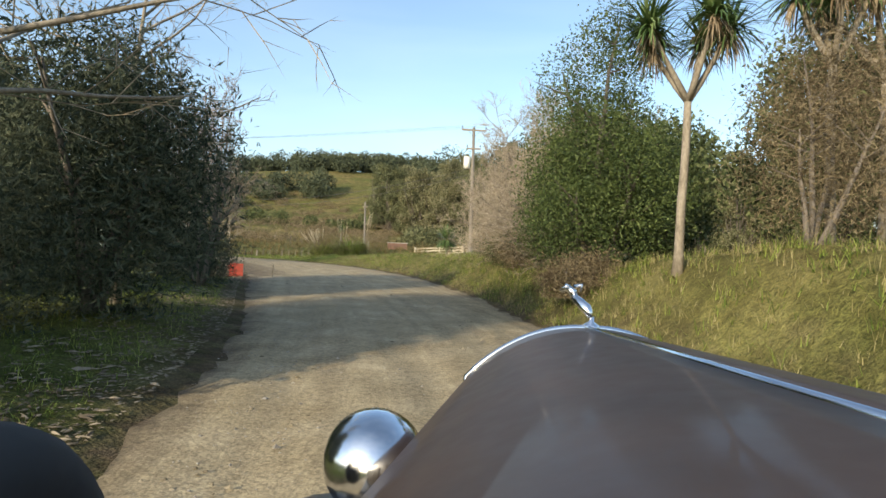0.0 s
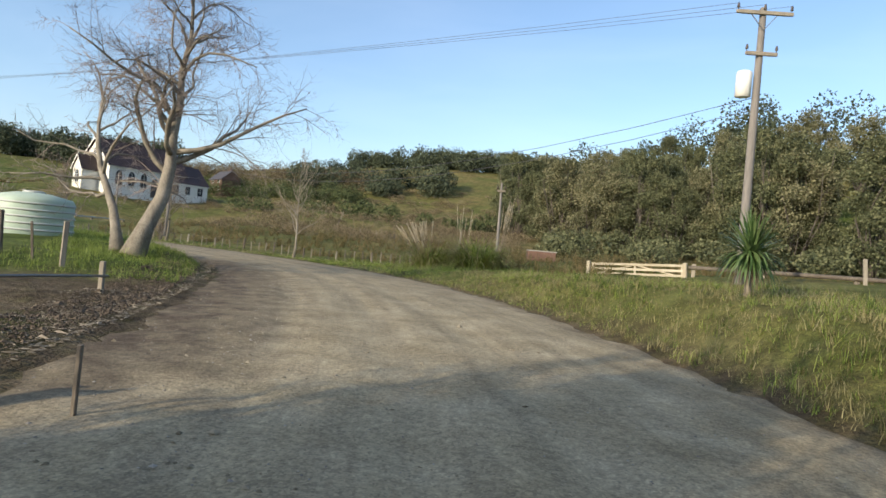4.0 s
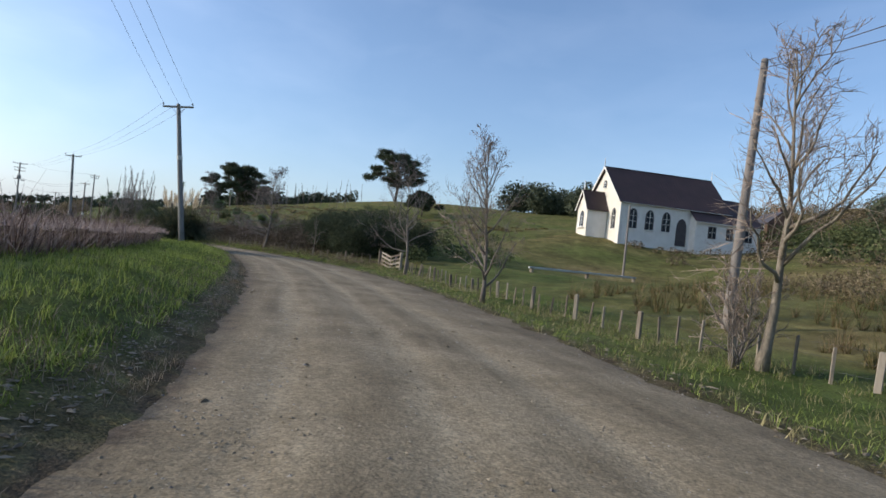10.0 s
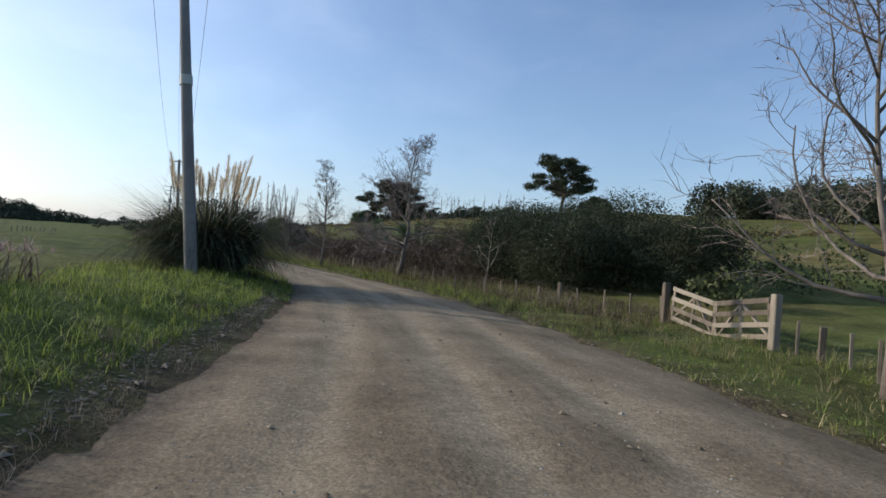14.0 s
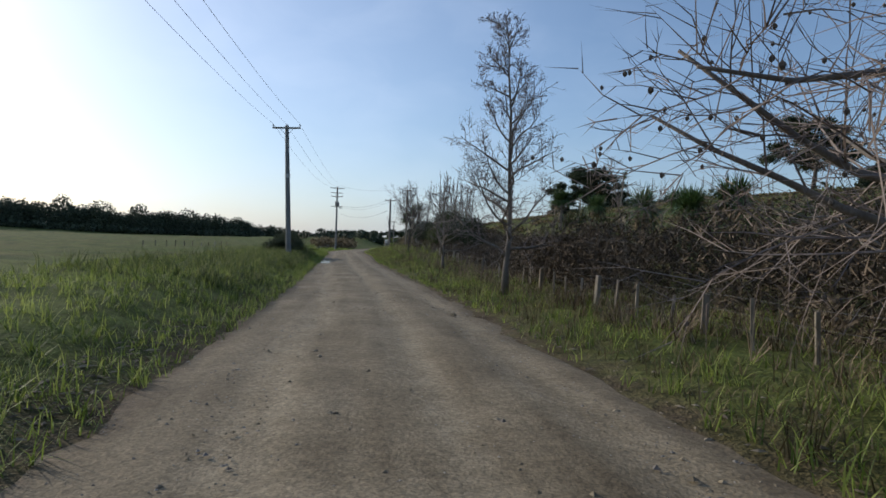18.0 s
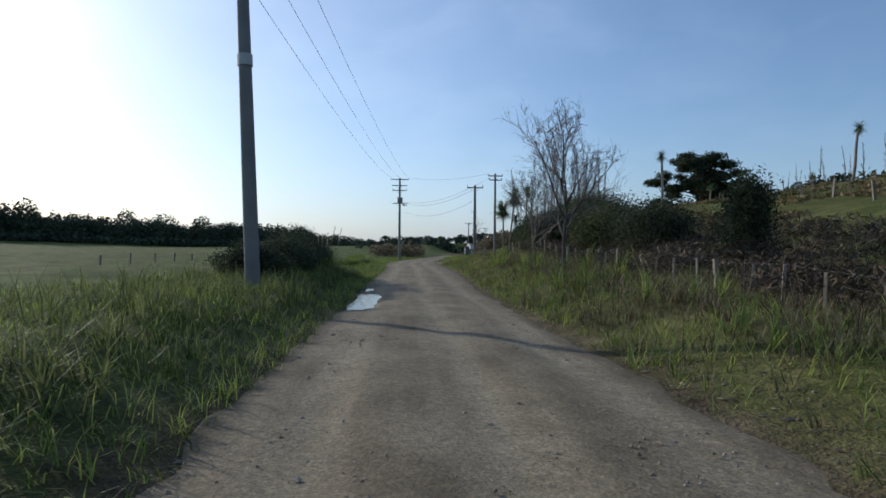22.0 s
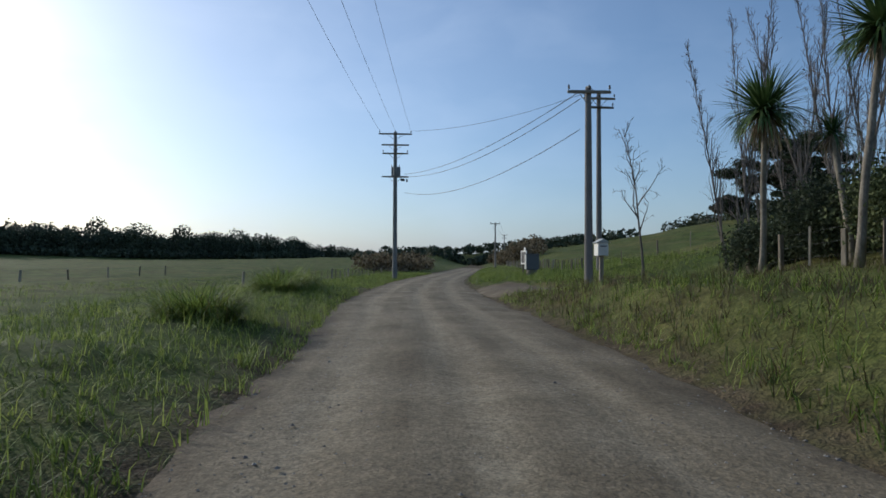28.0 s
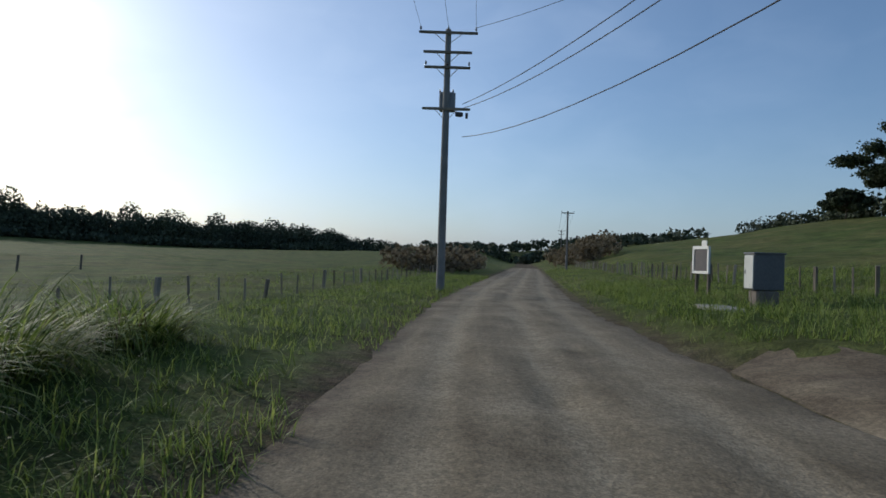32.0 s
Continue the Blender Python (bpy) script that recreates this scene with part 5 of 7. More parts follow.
leafy("conifer", -9.8, 10.2, 108, [(0, 0, 1.6, 1.9, 1.7), (0.3, 0.8, 3.0, 1.8, 1.5), (-0.3, -0.8, 2.8, 1.8, 1.6), (0.1, 0, 4.4, 1.5, 1.3), (0, 0.2, 5.6, 1.0, 0.9)], 17000, 0.13, "leaf_conifer", "dense dark evergreen behind the leafless thicket", "tree", trunk=0.12, aspect=0.3)
leafy("conifer", -11.6, 13.6, 110, [(0, 0, 1.5, 2.0, 1.7), (0.3, 0.8, 2.8, 1.8, 1.5), (-0.3, -0.8, 3.0, 1.9, 1.6), (0.1, 0, 4.3, 1.5, 1.3), (0, 0.2, 5.3, 1.0, 0.9)], 17000, 0.13, "leaf_conifer", "dense dark evergreen behind the leafless thicket", "tree", trunk=0.12, aspect=0.3)
leafy("shrub", -5.6, 6.0, 105, [(0, 0, 0.9, 1.3, 1.0), (0.1, 1.4, 1.3, 1.2, 1.2), (-0.6, -1.0, 1.5, 1.4, 1.4)], 16000, 0.055, "leaf_conifer", "dark tangled evergreen shrub", trunk=0.04, aspect=0.2)
leafy("shrub", -7.4, 18.2, 106, [(0, 0, 0.8, 1.1, 0.9), (0.6, -1.2, 0.9, 1.0, 0.9), (-1.2, 0.6, 1.0, 1.2, 1.0)], 16000, 0.055, "leaf_conifer", "low dark undergrowth round the stems", trunk=0.03, aspect=0.2)
leafy("broadleaf_tree", 4.4, 14.8, 107, [(-0.6, 0.6, 1.3, 1.5, 1.3), (0.3, -1.6, 1.9, 1.6, 1.5), (-0.2, -0.9, 3.2, 1.7, 1.5), (0.1, 0.9, 3.6, 1.7, 1.7), (-0.1, 0.1, 5.0, 1.5, 1.4), (0.9, 0, 2.6, 1.8, 1.7), (0.2, -0.8, 6.0, 1.0, 1.0), (-0.9, -1.4, 1.5, 1.2, 1.1), (-0.3, 1.8, 2.2, 1.3, 1.6), (-1.1, 0.4, 2.6, 1.1, 1.3)], 64000, 0.043, "leaf_laurel", "dense leafy green tree hanging over the grassy bank", "tree", trunk=0.11, clump=0.15, hollow=0.35)
for k, (x, y, r, h, mat) in enumerate(((3.9, 17.4, 1.3, 3.4, "leaf_olive"), (3.2, 19.8, 1.0, 1.7, "leaf_brown"), (3.0, 21.6, 1.0, 1.5, "leaf_olive"), (3.0, 24.0, 1.1, 1.6, "leaf_brown"), (3.2, 26.8, 1.1, 1.5, "leaf_olive"), (4.8, 22.6, 1.4, 3.0, "leaf_brown"), (3.4, 11.9, 0.9, 1.0, "leaf_brown"))):
    leafy("undergrowth_bush", x, y, 241 + k, [(0, 0, h * 0.42, r, h * 0.42), (r * 0.4, 0.3, h * 0.62, r * 0.7, h * 0.36), (-r * 0.4, -0.3, h * 0.4, r * 0.7, h * 0.38)], 9000, 0.045, mat, "low tangled undergrowth at the foot of the thicket", group="undergrowth", trunk=0.03, bark="bark_grey", aspect=0.25, clump=0.15)
leafy("brown_bush", 5.3, 6.9, 109, [(0, 0, 1.2, 0.9, 1.1), (0.3, 0.3, 2.3, 0.8, 0.9), (0.6, -0.6, 1.5, 1.0, 1.3), (0.9, 0.9, 1.7, 1.0, 1.4)], 26000, 0.05, "leaf_brown", "wispy brown dry bush on the bank", trunk=0.05, bark="bark_grey", aspect=0.1)
leafy("broadleaf_tree", 9.0, 12.0, 111, [(0, 0, 2.0, 2.2, 1.9), (0.5, 1.0, 3.8, 1.9, 1.6), (-0.5, -1.5, 3.0, 1.9, 1.6)], 26000, 0.07, "leaf_olive", "olive-green tree behind the bank", "tree", trunk=0.12)
leafy("broadleaf_tree", 8.2, 21.0, 113, [(0, 0, 1.6, 1.9, 1.6), (0.3, 2.2, 2.2, 1.9, 1.9), (-0.2, -1.8, 2.8, 1.8, 1.7), (0.6, 0.6, 4.2, 1.7, 1.4)], 16000, 0.09, "leaf_olive", "dull olive evergreen tree behind the pale thicket", "tree", trunk=0.1, far=True)
cabbage_tree(4.3, 8.8, 121, 4.2, 5, "cabbage tree with a bare trunk and spiky crowns", 0.85, 0.7)
cabbage_tree(6.3, 8.0, 123, 4.3, 4, "cabbage tree with several spiky crowns on the bank", 0.8, 0.7)
cabbage_tree(7.4, 8.4, 125, 4.3, 4, "cabbage tree with several spiky crowns on the bank", 0.8, 0.7)
cabbage_tree(0.6, 34.7, 127, 1.0, 1, "young yucca-like cabbage tree glowing in the sun", 0.4, 1.0, leaves=260)

leafy("evergreen_bush", -126.8, 66.8, 188, [(0, 0, 1.2, 0.6, 1.2), (0.1, 0.1, 1.9, 0.42, 0.7)], 12000, 0.05, "leaf_bush", "narrow dark upright bush in the brown scrub", trunk=0.05)

# ---- pampas and toetoe ----
PAMPAS = dict(category="grass clump", group="pampas grass")
tussock("pampas_grass", -10.4, 52.7, 131, 1.5, 1.7, 800, 0, "big pampas clump of arching green and straw blades", dry=0.45, width=0.03, **PAMPAS)
tussock("pampas_grass", -7.9, 53.4, 134, 1.9, 2.0, 1300, 0, "big rounded pampas clump of arching green blades", dry=0.3, width=0.03, **PAMPAS)
tussock("pampas_grass", -10.3, 52.9, 132, 1.3, 1.5, 420, 34, "pale leaning pampas plumes in a clump", fluff=0.62, plume_h=2.35, face=3.5, dry=0.7, tilt=0.85, **PAMPAS)
tussock("pampas_grass", -8.8, 53.4, 138, 0.6, 1.4, 100, 7, "thin upright pampas plumes", fluff=0.55, plume_h=3.2, dry=0.6, tilt=0.12, **PAMPAS)
tussock("pampas_grass", -6.9, 53.9, 133, 0.5, 1.4, 150, 11, "tall upright pampas plumes", fluff=0.6, plume_h=3.8, dry=0.6, face=0.3, tilt=0.16, **PAMPAS)
tussock("pampas_grass", -74.2, 59.6, 135, 2.4, 2.9, 4600, 36, "huge pampas clump with a fan of plumes at the road edge", plume_h=3.6, dry=0.1, mat="leaf_bush", width=0.02, stiff=1.15, **PAMPAS)
tussock("pampas_grass", -75.6, 60.0, 137, 1.5, 2.1, 1800, 14, "dark pampas clump with feathery plumes", plume_h=3.3, dry=0.12, mat="leaf_bush", width=0.018, stiff=1.5, **PAMPAS)
leafy("roadside_bush", -74.6, 59.3, 231, [(0, 0, 1.0, 1.7, 1.0), (0.6, 0.5, 1.7, 1.3, 0.8), (-1.2, 0.1, 1.5, 1.4, 0.9), (1.6, -0.1, 1.0, 1.2, 0.9)], 20000, 0.04, "leaf_bush", "dense dark bush grown through by pampas", group="roadside bushes", trunk=0.05, clump=0.1)
tussock("toetoe", -133.5, 52.0, 139, 0.9, 1.2, 260, 5, "low toetoe clump with a few drooping plumes", plume_h=1.75, fluff=0.5, tilt=0.6, **PAMPAS)
for k, (x, y, rad, tall) in enumerate(((-133.6, 76.4, 1.0, 1.4), (-131.0, 75.0, 1.0, 1.3), (-121.0, 75.4, 1.0, 1.5), (-118.0, 73.6, 1.0, 1.4), (-112.5, 73.4, 1.0, 1.5), (-108.5, 74.0, 1.0, 1.5))):
    tussock("flax", x, y, 401 + k, rad, tall, 220, 0, "dark clump of stiff sword-leaved flax on the hillside", "flax", mat="flax_leaf", width=0.06, group="flax clumps", dry=0.05, stiff=0.5)
for k, (x, y, rad, tall) in enumerate(((-173.6, 43.4, 2.2, 1.0), (-171.4, 44.2, 2.0, 1.05), (-176.2, 43.2, 1.8, 0.9), (-169.2, 44.8, 1.6, 0.85), (-158.6, 47.4, 1.6, 0.8), (-150.5, 48.6, 1.5, 0.7))):
    tussock("grass_mound", x, y, 411 + k, rad, tall, 1100, 0, "rank mound of dark grass between road and paddock", mat="blade_green", width=0.022, group="grass mounds", dry=0.12, stiff=1.0)
cabbage_tree(-9.6, 57.5, 141, 2.6, 1, "small cabbage tree behind pampas plumes", 0.4, 0.6)

# ---- bushes and cabbage trees along the right-hand side ----
for k, (x, y, r, h) in enumerate(((-75.8, 74.0, 2.1, 3.4), (-79.3, 73.6, 2.3, 4.0), (-83.0, 74.2, 2.2, 4.2), (-78.0, 77.6, 2.6, 4.6), (-84.5, 78.5, 2.6, 4.4), (-73.0, 77.6, 2.2, 3.6), (-88.0, 77.0, 2.2, 3.4))):
    leafy("evergreen_bush", x, y, 151 + k, [(0, 0, h * 0.42, r, h * 0.42), (r * 0.5, 0.3, h * 0.6, r * 0.75, h * 0.38), (-r * 0.5, -0.2, h * 0.5, r * 0.8, h * 0.4)], 32000, 0.048, "leaf_bush", "dense dark rounded evergreen bush", group="dark bushes", trunk=0.08, far=True, clump=0.15)
for k, (x, y, h, n) in enumerate(((-100.6, 71.2, 2.5, 2), (-102.3, 73.4, 2.3, 3), (-101.6, 74.6, 2.3, 3), (-104.8, 74.0, 2.2, 2))):
    cabbage_tree(x, y, 161 + k, h, n, "cabbage tree with a bushy spiky crown above scrub", 0.4, 0.85, leaves=240)
for k, (x, y, h) in enumerate(((-166.3, 74.2, 5.2), (-198.5, 102.4, 5.0), (-161.0, 88.0, 4.6), (-190.0, 86.0, 4.2), (-184.0, 88.0, 4.2))):
    cabbage_tree(x, y, 171 + k, h, 1, "lone cabbage tree with a round head on the hillside", 0.4, 0.75, girth=0.13)
cabbage_tree(-128.5, 73.8, 177, 2.5, 6, "bushy cabbage tree with many spiky heads above scrub", 0.6, 0.95, girth=0.12, leaves=220)
cabbage_tree(-121.5, 74.9, 178, 2.0, 4, "low cabbage tree with drooping spiky heads", 0.5, 0.9, girth=0.1, leaves=200)
cabbage_tree(-162.7, 59.5, 181, 4.1, 1, "cabbage tree with a full round head of leaves", 0.4, 1.15, leaves=320)
cabbage_tree(-159.5, 60.0, 183, 4.7, 1, "tall cabbage tree with a round spiky head by the fence", 0.3, 1.1, leaves=300)
cabbage_tree(-161.2, 60.8, 185, 3.0, 1, "shorter cabbage tree among shrubs", 0.4, 0.7, leaves=120)
cabbage_tree(-156.2, 61.4, 187, 4.6, 2, "cabbage tree with two spiky heads among shrubs", 0.4, 0.7, leaves=110)
for k, (x, y, r, h) in enumerate(((-147.5, 62.6, 1.5, 2.6), (-150.3, 62.4, 1.6, 2.4), (-153.4, 62.2, 1.7, 2.8), (-156.6, 62.0, 1.7, 2.6), (-160.0, 61.9, 1.6, 2.2), (-163.2, 61.6, 1.4, 2.0), (-166.0, 61.2, 1.2, 1.6), (-151.5, 65.4, 2.2, 3.6), (-157.0, 65.0, 2.2, 3.4), (-145.0, 65.5, 2.0, 3.0), (-139.0, 64.5, 1.7, 2.4), (-135.0, 66.0, 1.8, 2.2))):
    leafy("evergreen_bush", x, y, 191 + k, [(0, 0, h * 0.42, r, h * 0.42), (r * 0.5, 0.3, h * 0.62, r * 0.7, h * 0.36), (-r * 0.4, -0.2, h * 0.55, r * 0.75, h * 0.4)], 17000, 0.052, ("leaf_bush", "leaf_olive", "leaf_bush")[k % 3], "leafy evergreen shrub behind the wire fence", group="shrub belt", trunk=0.06, far=True)
for k, (x, y, r, h) in enumerate(((-125.6, 52.2, 1.2, 1.1), (-128.6, 52.0, 1.2, 1.3), (-130.8, 51.4, 1.3, 1.5), (-133.0, 50.9, 1.3, 2.0), (-135.4, 50.5, 1.3, 1.8), (-137.8, 50.0, 1.1, 1.5))):
    leafy("roadside_bush", x, y, 211 + k, [(0, 0, h * 0.42, r, h * 0.42), (r * 0.4, 0.2, h * 0.6, r * 0.6, h * 0.36)], 9000, 0.045, "leaf_bush", "low dark bush at the road edge", group="roadside bushes", trunk=0.04, clump=0.11)


# ---- the church on its knoll ----
def church():
    m = pose(-82.15, 110.24, 5.0, 0, 0, 68.8)
    top = thing("church", m, "cream timber country church with a dark maroon iron roof", "church")
    W, EAVE, RIDGE, L, SIDE = 4.6, 5.1, 9.5, 14.8, 9.4  # half width, heights, ridge length, nave side length
    down = -2.6  # walls go down into the sloping ground
    wall = Geo()
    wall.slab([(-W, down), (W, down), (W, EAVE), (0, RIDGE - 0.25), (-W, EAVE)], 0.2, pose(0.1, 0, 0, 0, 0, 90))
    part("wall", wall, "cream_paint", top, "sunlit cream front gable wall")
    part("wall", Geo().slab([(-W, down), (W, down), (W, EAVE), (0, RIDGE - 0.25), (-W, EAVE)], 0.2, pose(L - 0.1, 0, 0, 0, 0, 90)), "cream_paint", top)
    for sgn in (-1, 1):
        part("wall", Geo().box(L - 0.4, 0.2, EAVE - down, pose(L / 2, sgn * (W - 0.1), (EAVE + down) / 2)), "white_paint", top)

    def battens(x0, x1, y, z0, z1, nrm, step=0.42):
        """Upright cover strips; nrm: 0 for a wall along x, 1 for a wall along y."""
        n = int(abs(x1 - x0) / step)
        for i in range(n + 1):
            a = x0 + (x1 - x0) * i / n
            h1 = z1(a) if callable(z1) else z1
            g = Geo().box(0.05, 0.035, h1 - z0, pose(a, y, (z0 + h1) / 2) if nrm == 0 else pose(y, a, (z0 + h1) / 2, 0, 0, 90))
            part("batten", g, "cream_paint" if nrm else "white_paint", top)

    gable = lambda y: EAVE + (RIDGE - 0.3 - EAVE) * (1 - abs(y) / W)
    battens(-W + 0.1, W - 0.1, -0.015, -0.3, gable, 1)
    battens(0.1, SIDE, -W - 0.015, -0.3, EAVE, 0)

    def roof(x0, x1, half, eave, ridge, over=0.35, name="roof", y=0.0):
        for sgn in (-1, 1):
            run, rise = half + over, (ridge - eave) * (half + over) / half
            ln, tilt = math.hypot(run, rise), math.degrees(math.atan2(rise, run))
            mm = pose((x0 + x1) / 2, y + sgn * run / 2, ridge - rise / 2 + 0.06, -sgn * tilt, 0, 0)
            r = part(name, Geo().box(x1 - x0, ln, 0.09, mm, 0.01), "roof_red", top, "dark maroon corrugated iron")
            n = int((x1 - x0) / 0.38)
            for i in range(n):
                part("roof_rib", Geo().box(0.05, ln - 0.04, 0.03, mm @ pose(-(x1 - x0) / 2 + 0.2 + i * 0.38, 0, 0.058)), "roof_red", r)
        part("ridge_cap", Geo().box(x1 - x0, 0.3, 0.08, pose((x0 + x1) / 2, y, ridge + 0.09), 0.02), "roof_red", top)

    roof(-0.35, L, W, EAVE, RIDGE)
    for sgn in (-1, 1):  # barge boards of the front gable
        run, rise = W + 0.35, (RIDGE - EAVE) * (W + 0.35) / W
        part("barge_board", Geo().box(0.06, math.hypot(run, rise), 0.24, pose(-0.38, sgn * run / 2, RIDGE - rise / 2 + 0.02, -sgn * math.degrees(math.atan2(rise, run)), 0, 0), 0.01), "white_paint", top, "white barge board")
        part("gutter", Geo().box(L, 0.12, 0.1, pose(L / 2, sgn * (W + 0.3), EAVE - 0.28), 0.02), "white_paint", top)
        part("corner_board", Geo().box(0.2, 0.2, EAVE + 0.6, pose(0.08, sgn * (W - 0.02), (EAVE - 0.6) / 2), 0.01), "white_paint", top)
    for x, z in ((-0.35, RIDGE), (L, RIDGE), (-2.75, 6.2)):
        part("finial", Geo().lathe([(0.06, 0), (0.06, 0.5), (0.11, 0.55), (0.05, 0.62), (0.03, 1.1), (0.005, 1.35)], 8, pose(x, 0, z)), "white_paint", top, "slim white finial")

    def lancet(x, y, z, w, h, turn, door=False):
        """A pointed window with frame, glass and sill, facing local -y before the turn."""
        def arch(q):
            pts = [(-q, 0), (q, 0), (q, h * 0.62)]
            pts += [(q * math.cos(a), h * 0.62 + (h * 0.38 + (q - w / 2)) * math.sin(a) ** 0.85) for a in (0.4, 0.8, 1.2)]
            pts += [(0, h + (q - w / 2))]
            pts += [(-q * math.cos(a), h * 0.62 + (h * 0.38 + (q - w / 2)) * math.sin(a) ** 0.85) for a in (1.2, 0.8, 0.4)] + [(-q, h * 0.62)]
            return pts
        mm = pose(x, y, z, 0, 0, turn)
        fr = part("door" if door else "window", Geo().slab(arch(w / 2 + 0.13), 0.07, mm @ pose(0, -0.03, -0.06)), "trim_dark", top, "dark-trimmed pointed " + ("door" if door else "window"))
        part("pane", Geo().slab(arch(w / 2), 0.05, mm @ pose(0, -0.055, 0)), "trim_dark" if door else "window_glass", fr)
        if not door:
            part("glazing_bar", Geo().box(0.05, 0.05, h * 0.95, mm @ pose(0, -0.075, h * 0.48)).box(w, 0.05, 0.05, mm @ pose(0, -0.075, h * 0.36)).box(w, 0.05, 0.05, mm @ pose(0, -0.075, h * 0.64)), "white_paint", fr)
            part("sill", Geo().box(w + 0.4, 0.16, 0.1, mm @ pose(0, -0.08, -0.08), 0.01), "white_paint", fr)

    for x in (1.7, 3.9, 6.1, ):
        lancet(x, -W, 1.9, 0.85, 2.3, 0)
    lancet(8.2, -W, 0.4, 1.1, 3.2, 0, True)
    lancet(0, -3.1, 1.7, 0.75, 2.4, -90)
    lancet(0, 3.1, 1.7, 0.75, 2.4, -90)
    lancet(0, 0, 6.9, 0.6, 0.9, -90)
    # porch before the gable
    PW, PE, PR = 1.45, 4.1, 6.2
    for sgn in (-1, 1):
        part("wall", Geo().box(2.6, 0.14, PE + 1, pose(-1.4, sgn * (PW - 0.07), (PE - 1) / 2)), "white_paint", top)
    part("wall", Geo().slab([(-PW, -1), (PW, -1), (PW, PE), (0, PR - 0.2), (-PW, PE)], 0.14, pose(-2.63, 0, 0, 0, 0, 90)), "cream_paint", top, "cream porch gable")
    battens(-2.6, -0.2, -PW - 0.01, -0.4, PE, 0, 0.36)
    battens(-PW + 0.05, PW - 0.05, -2.71, -0.4, lambda y: PE + (PR - 0.25 - PE) * (1 - abs(y) / PW), 1, 0.36)
    roof(-2.95, 0.0, PW, PE, PR, 0.28)
    for sgn in (-1, 1):
        run, rise = PW + 0.28, (PR - PE) * (PW + 0.28) / PW
        part("barge_board", Geo().box(0.05, math.hypot(run, rise), 0.18, pose(-2.98, sgn * run / 2, PR - rise / 2 + 0.02, -sgn * math.degrees(math.atan2(rise, run)), 0, 0), 0.01), "white_paint", top)
    lancet(-2.7, 0, 1.7, 0.8, 1.9, -90)
    part("lintel_shelf", Geo().box(0.3, 1.9, 0.1, pose(-2.85, 0, 1.55), 0.01), "white_paint", top)
    # chancel and the low vestry along the side
    part("wall", Geo().box(3.6, 6.4, 4.4 + 1.6, pose(L + 1.8, 0, (4.4 - 1.6) / 2)), "white_paint", top)
    roof(L - 0.05, L + 3.9, 3.2, 4.3, 7.2)
    V0, V1, VY, VE = SIDE, 18.2, 5.7, 3.7
    part("wall", Geo().box(V1 - V0, 0.16, VE + 2.8, pose((V0 + V1) / 2, -VY, (VE - 2.8) / 2)), "white_paint", top, "white weatherboard vestry wall")
    for x in (V0, V1):
        part("wall", Geo().slab([(0, -2.8), (VY - W + 2.0, -2.8), (VY - W + 2.0, VE + 1.7), (0, VE)], 0.16, pose(x, -VY, 0, 0, 0, 90)), "white_paint", top)
    run, rise = VY - 2.2 + 0.35, 3.4
    part("roof", Geo().box(V1 - V0 + 0.5, math.hypot(run, rise), 0.09, pose((V0 + V1) / 2, -(VY + 0.35) + run / 2, VE - 0.28 + rise / 2 + 0.12, math.degrees(math.atan2(rise, run)), 0, 0), 0.01), "roof_red", top, "dark maroon corrugated iron")
    part("gutter", Geo().box(V1 - V0 + 0.4, 0.12, 0.1, pose((V0 + V1) / 2, -VY - 0.36, VE - 0.26), 0.02), "white_paint", top)
    for i in range(24):
        part("weatherboard", Geo().box(V1 - V0, 0.03, 0.02, pose((V0 + V1) / 2, -VY - 0.085, -1.8 + i * 0.23)), "white_paint", top)
    for x, w in ((11.6, 0.85), (14.0, 0.7), (16.6, 0.85)):
        fr = part("window", Geo().box(w + 0.22, 0.08, 1.45, pose(x, -VY - 0.1, 2.35), 0.01), "trim_dark", top, "dark-trimmed square window")
        part("pane", Geo().box(w, 0.05, 1.2, pose(x, -VY - 0.13, 2.35)), "window_glass", fr)
        part("glazing_bar", Geo().box(w, 0.04, 0.05, pose(x, -VY - 0.16, 2.35)).box(0.04, 0.04, 1.2, pose(x, -VY - 0.16, 2.35)), "white_paint", fr)
    return top


church()


def farmhouse(x, y, turn, label, body, roofmat, w=9.0, d=6.5, h=4.6, wins=3):
    z = gz(x, y)
    top = thing("house", pose(x, y, z, 0, 0, turn), label, "house")
    part("wall", Geo().box(w, d, h + 1.5, pose(0, 0, (h - 1.5) / 2)), body, top)
    for sgn in (-1, 1):
        part("gable", Geo().slab([(-d / 2, 0), (d / 2, 0), (0, 2.4)], 0.2, pose(sgn * (w / 2 - 0.12), 0, h, 0, 0, 90)), body, top)
        run, rise = d / 2 + 0.4, 2.4 * (d / 2 + 0.4) / (d / 2)
        part("roof", Geo().box(w + 0.8, math.hypot(run, rise), 0.12, pose(0, sgn * run / 2, h + 2.4 - rise / 2 + 0.05, -sgn * math.degrees(math.atan2(rise, run))), 0.02), roofmat, top)
    for i in range(wins):
        px = -w / 2 + w * (i + 0.5) / wins
        for pz in ((1.4, 3.6) if h > 4 else (1.5,)):
            fr = part("window", Geo().box(1.3, 0.08, 1.1, pose(px, -d / 2 - 0.03, pz), 0.01), "white_paint", top, "white-framed window")
            part("pane", Geo().box(1.1, 0.05, 0.9, pose(px, -d / 2 - 0.06, pz)), "window_glass", fr)
    part("chimney", Geo().box(0.7, 0.7, 1.8, pose(w * 0.25, 0.5, h + 2.4), 0.03), "brick", top)
    return top


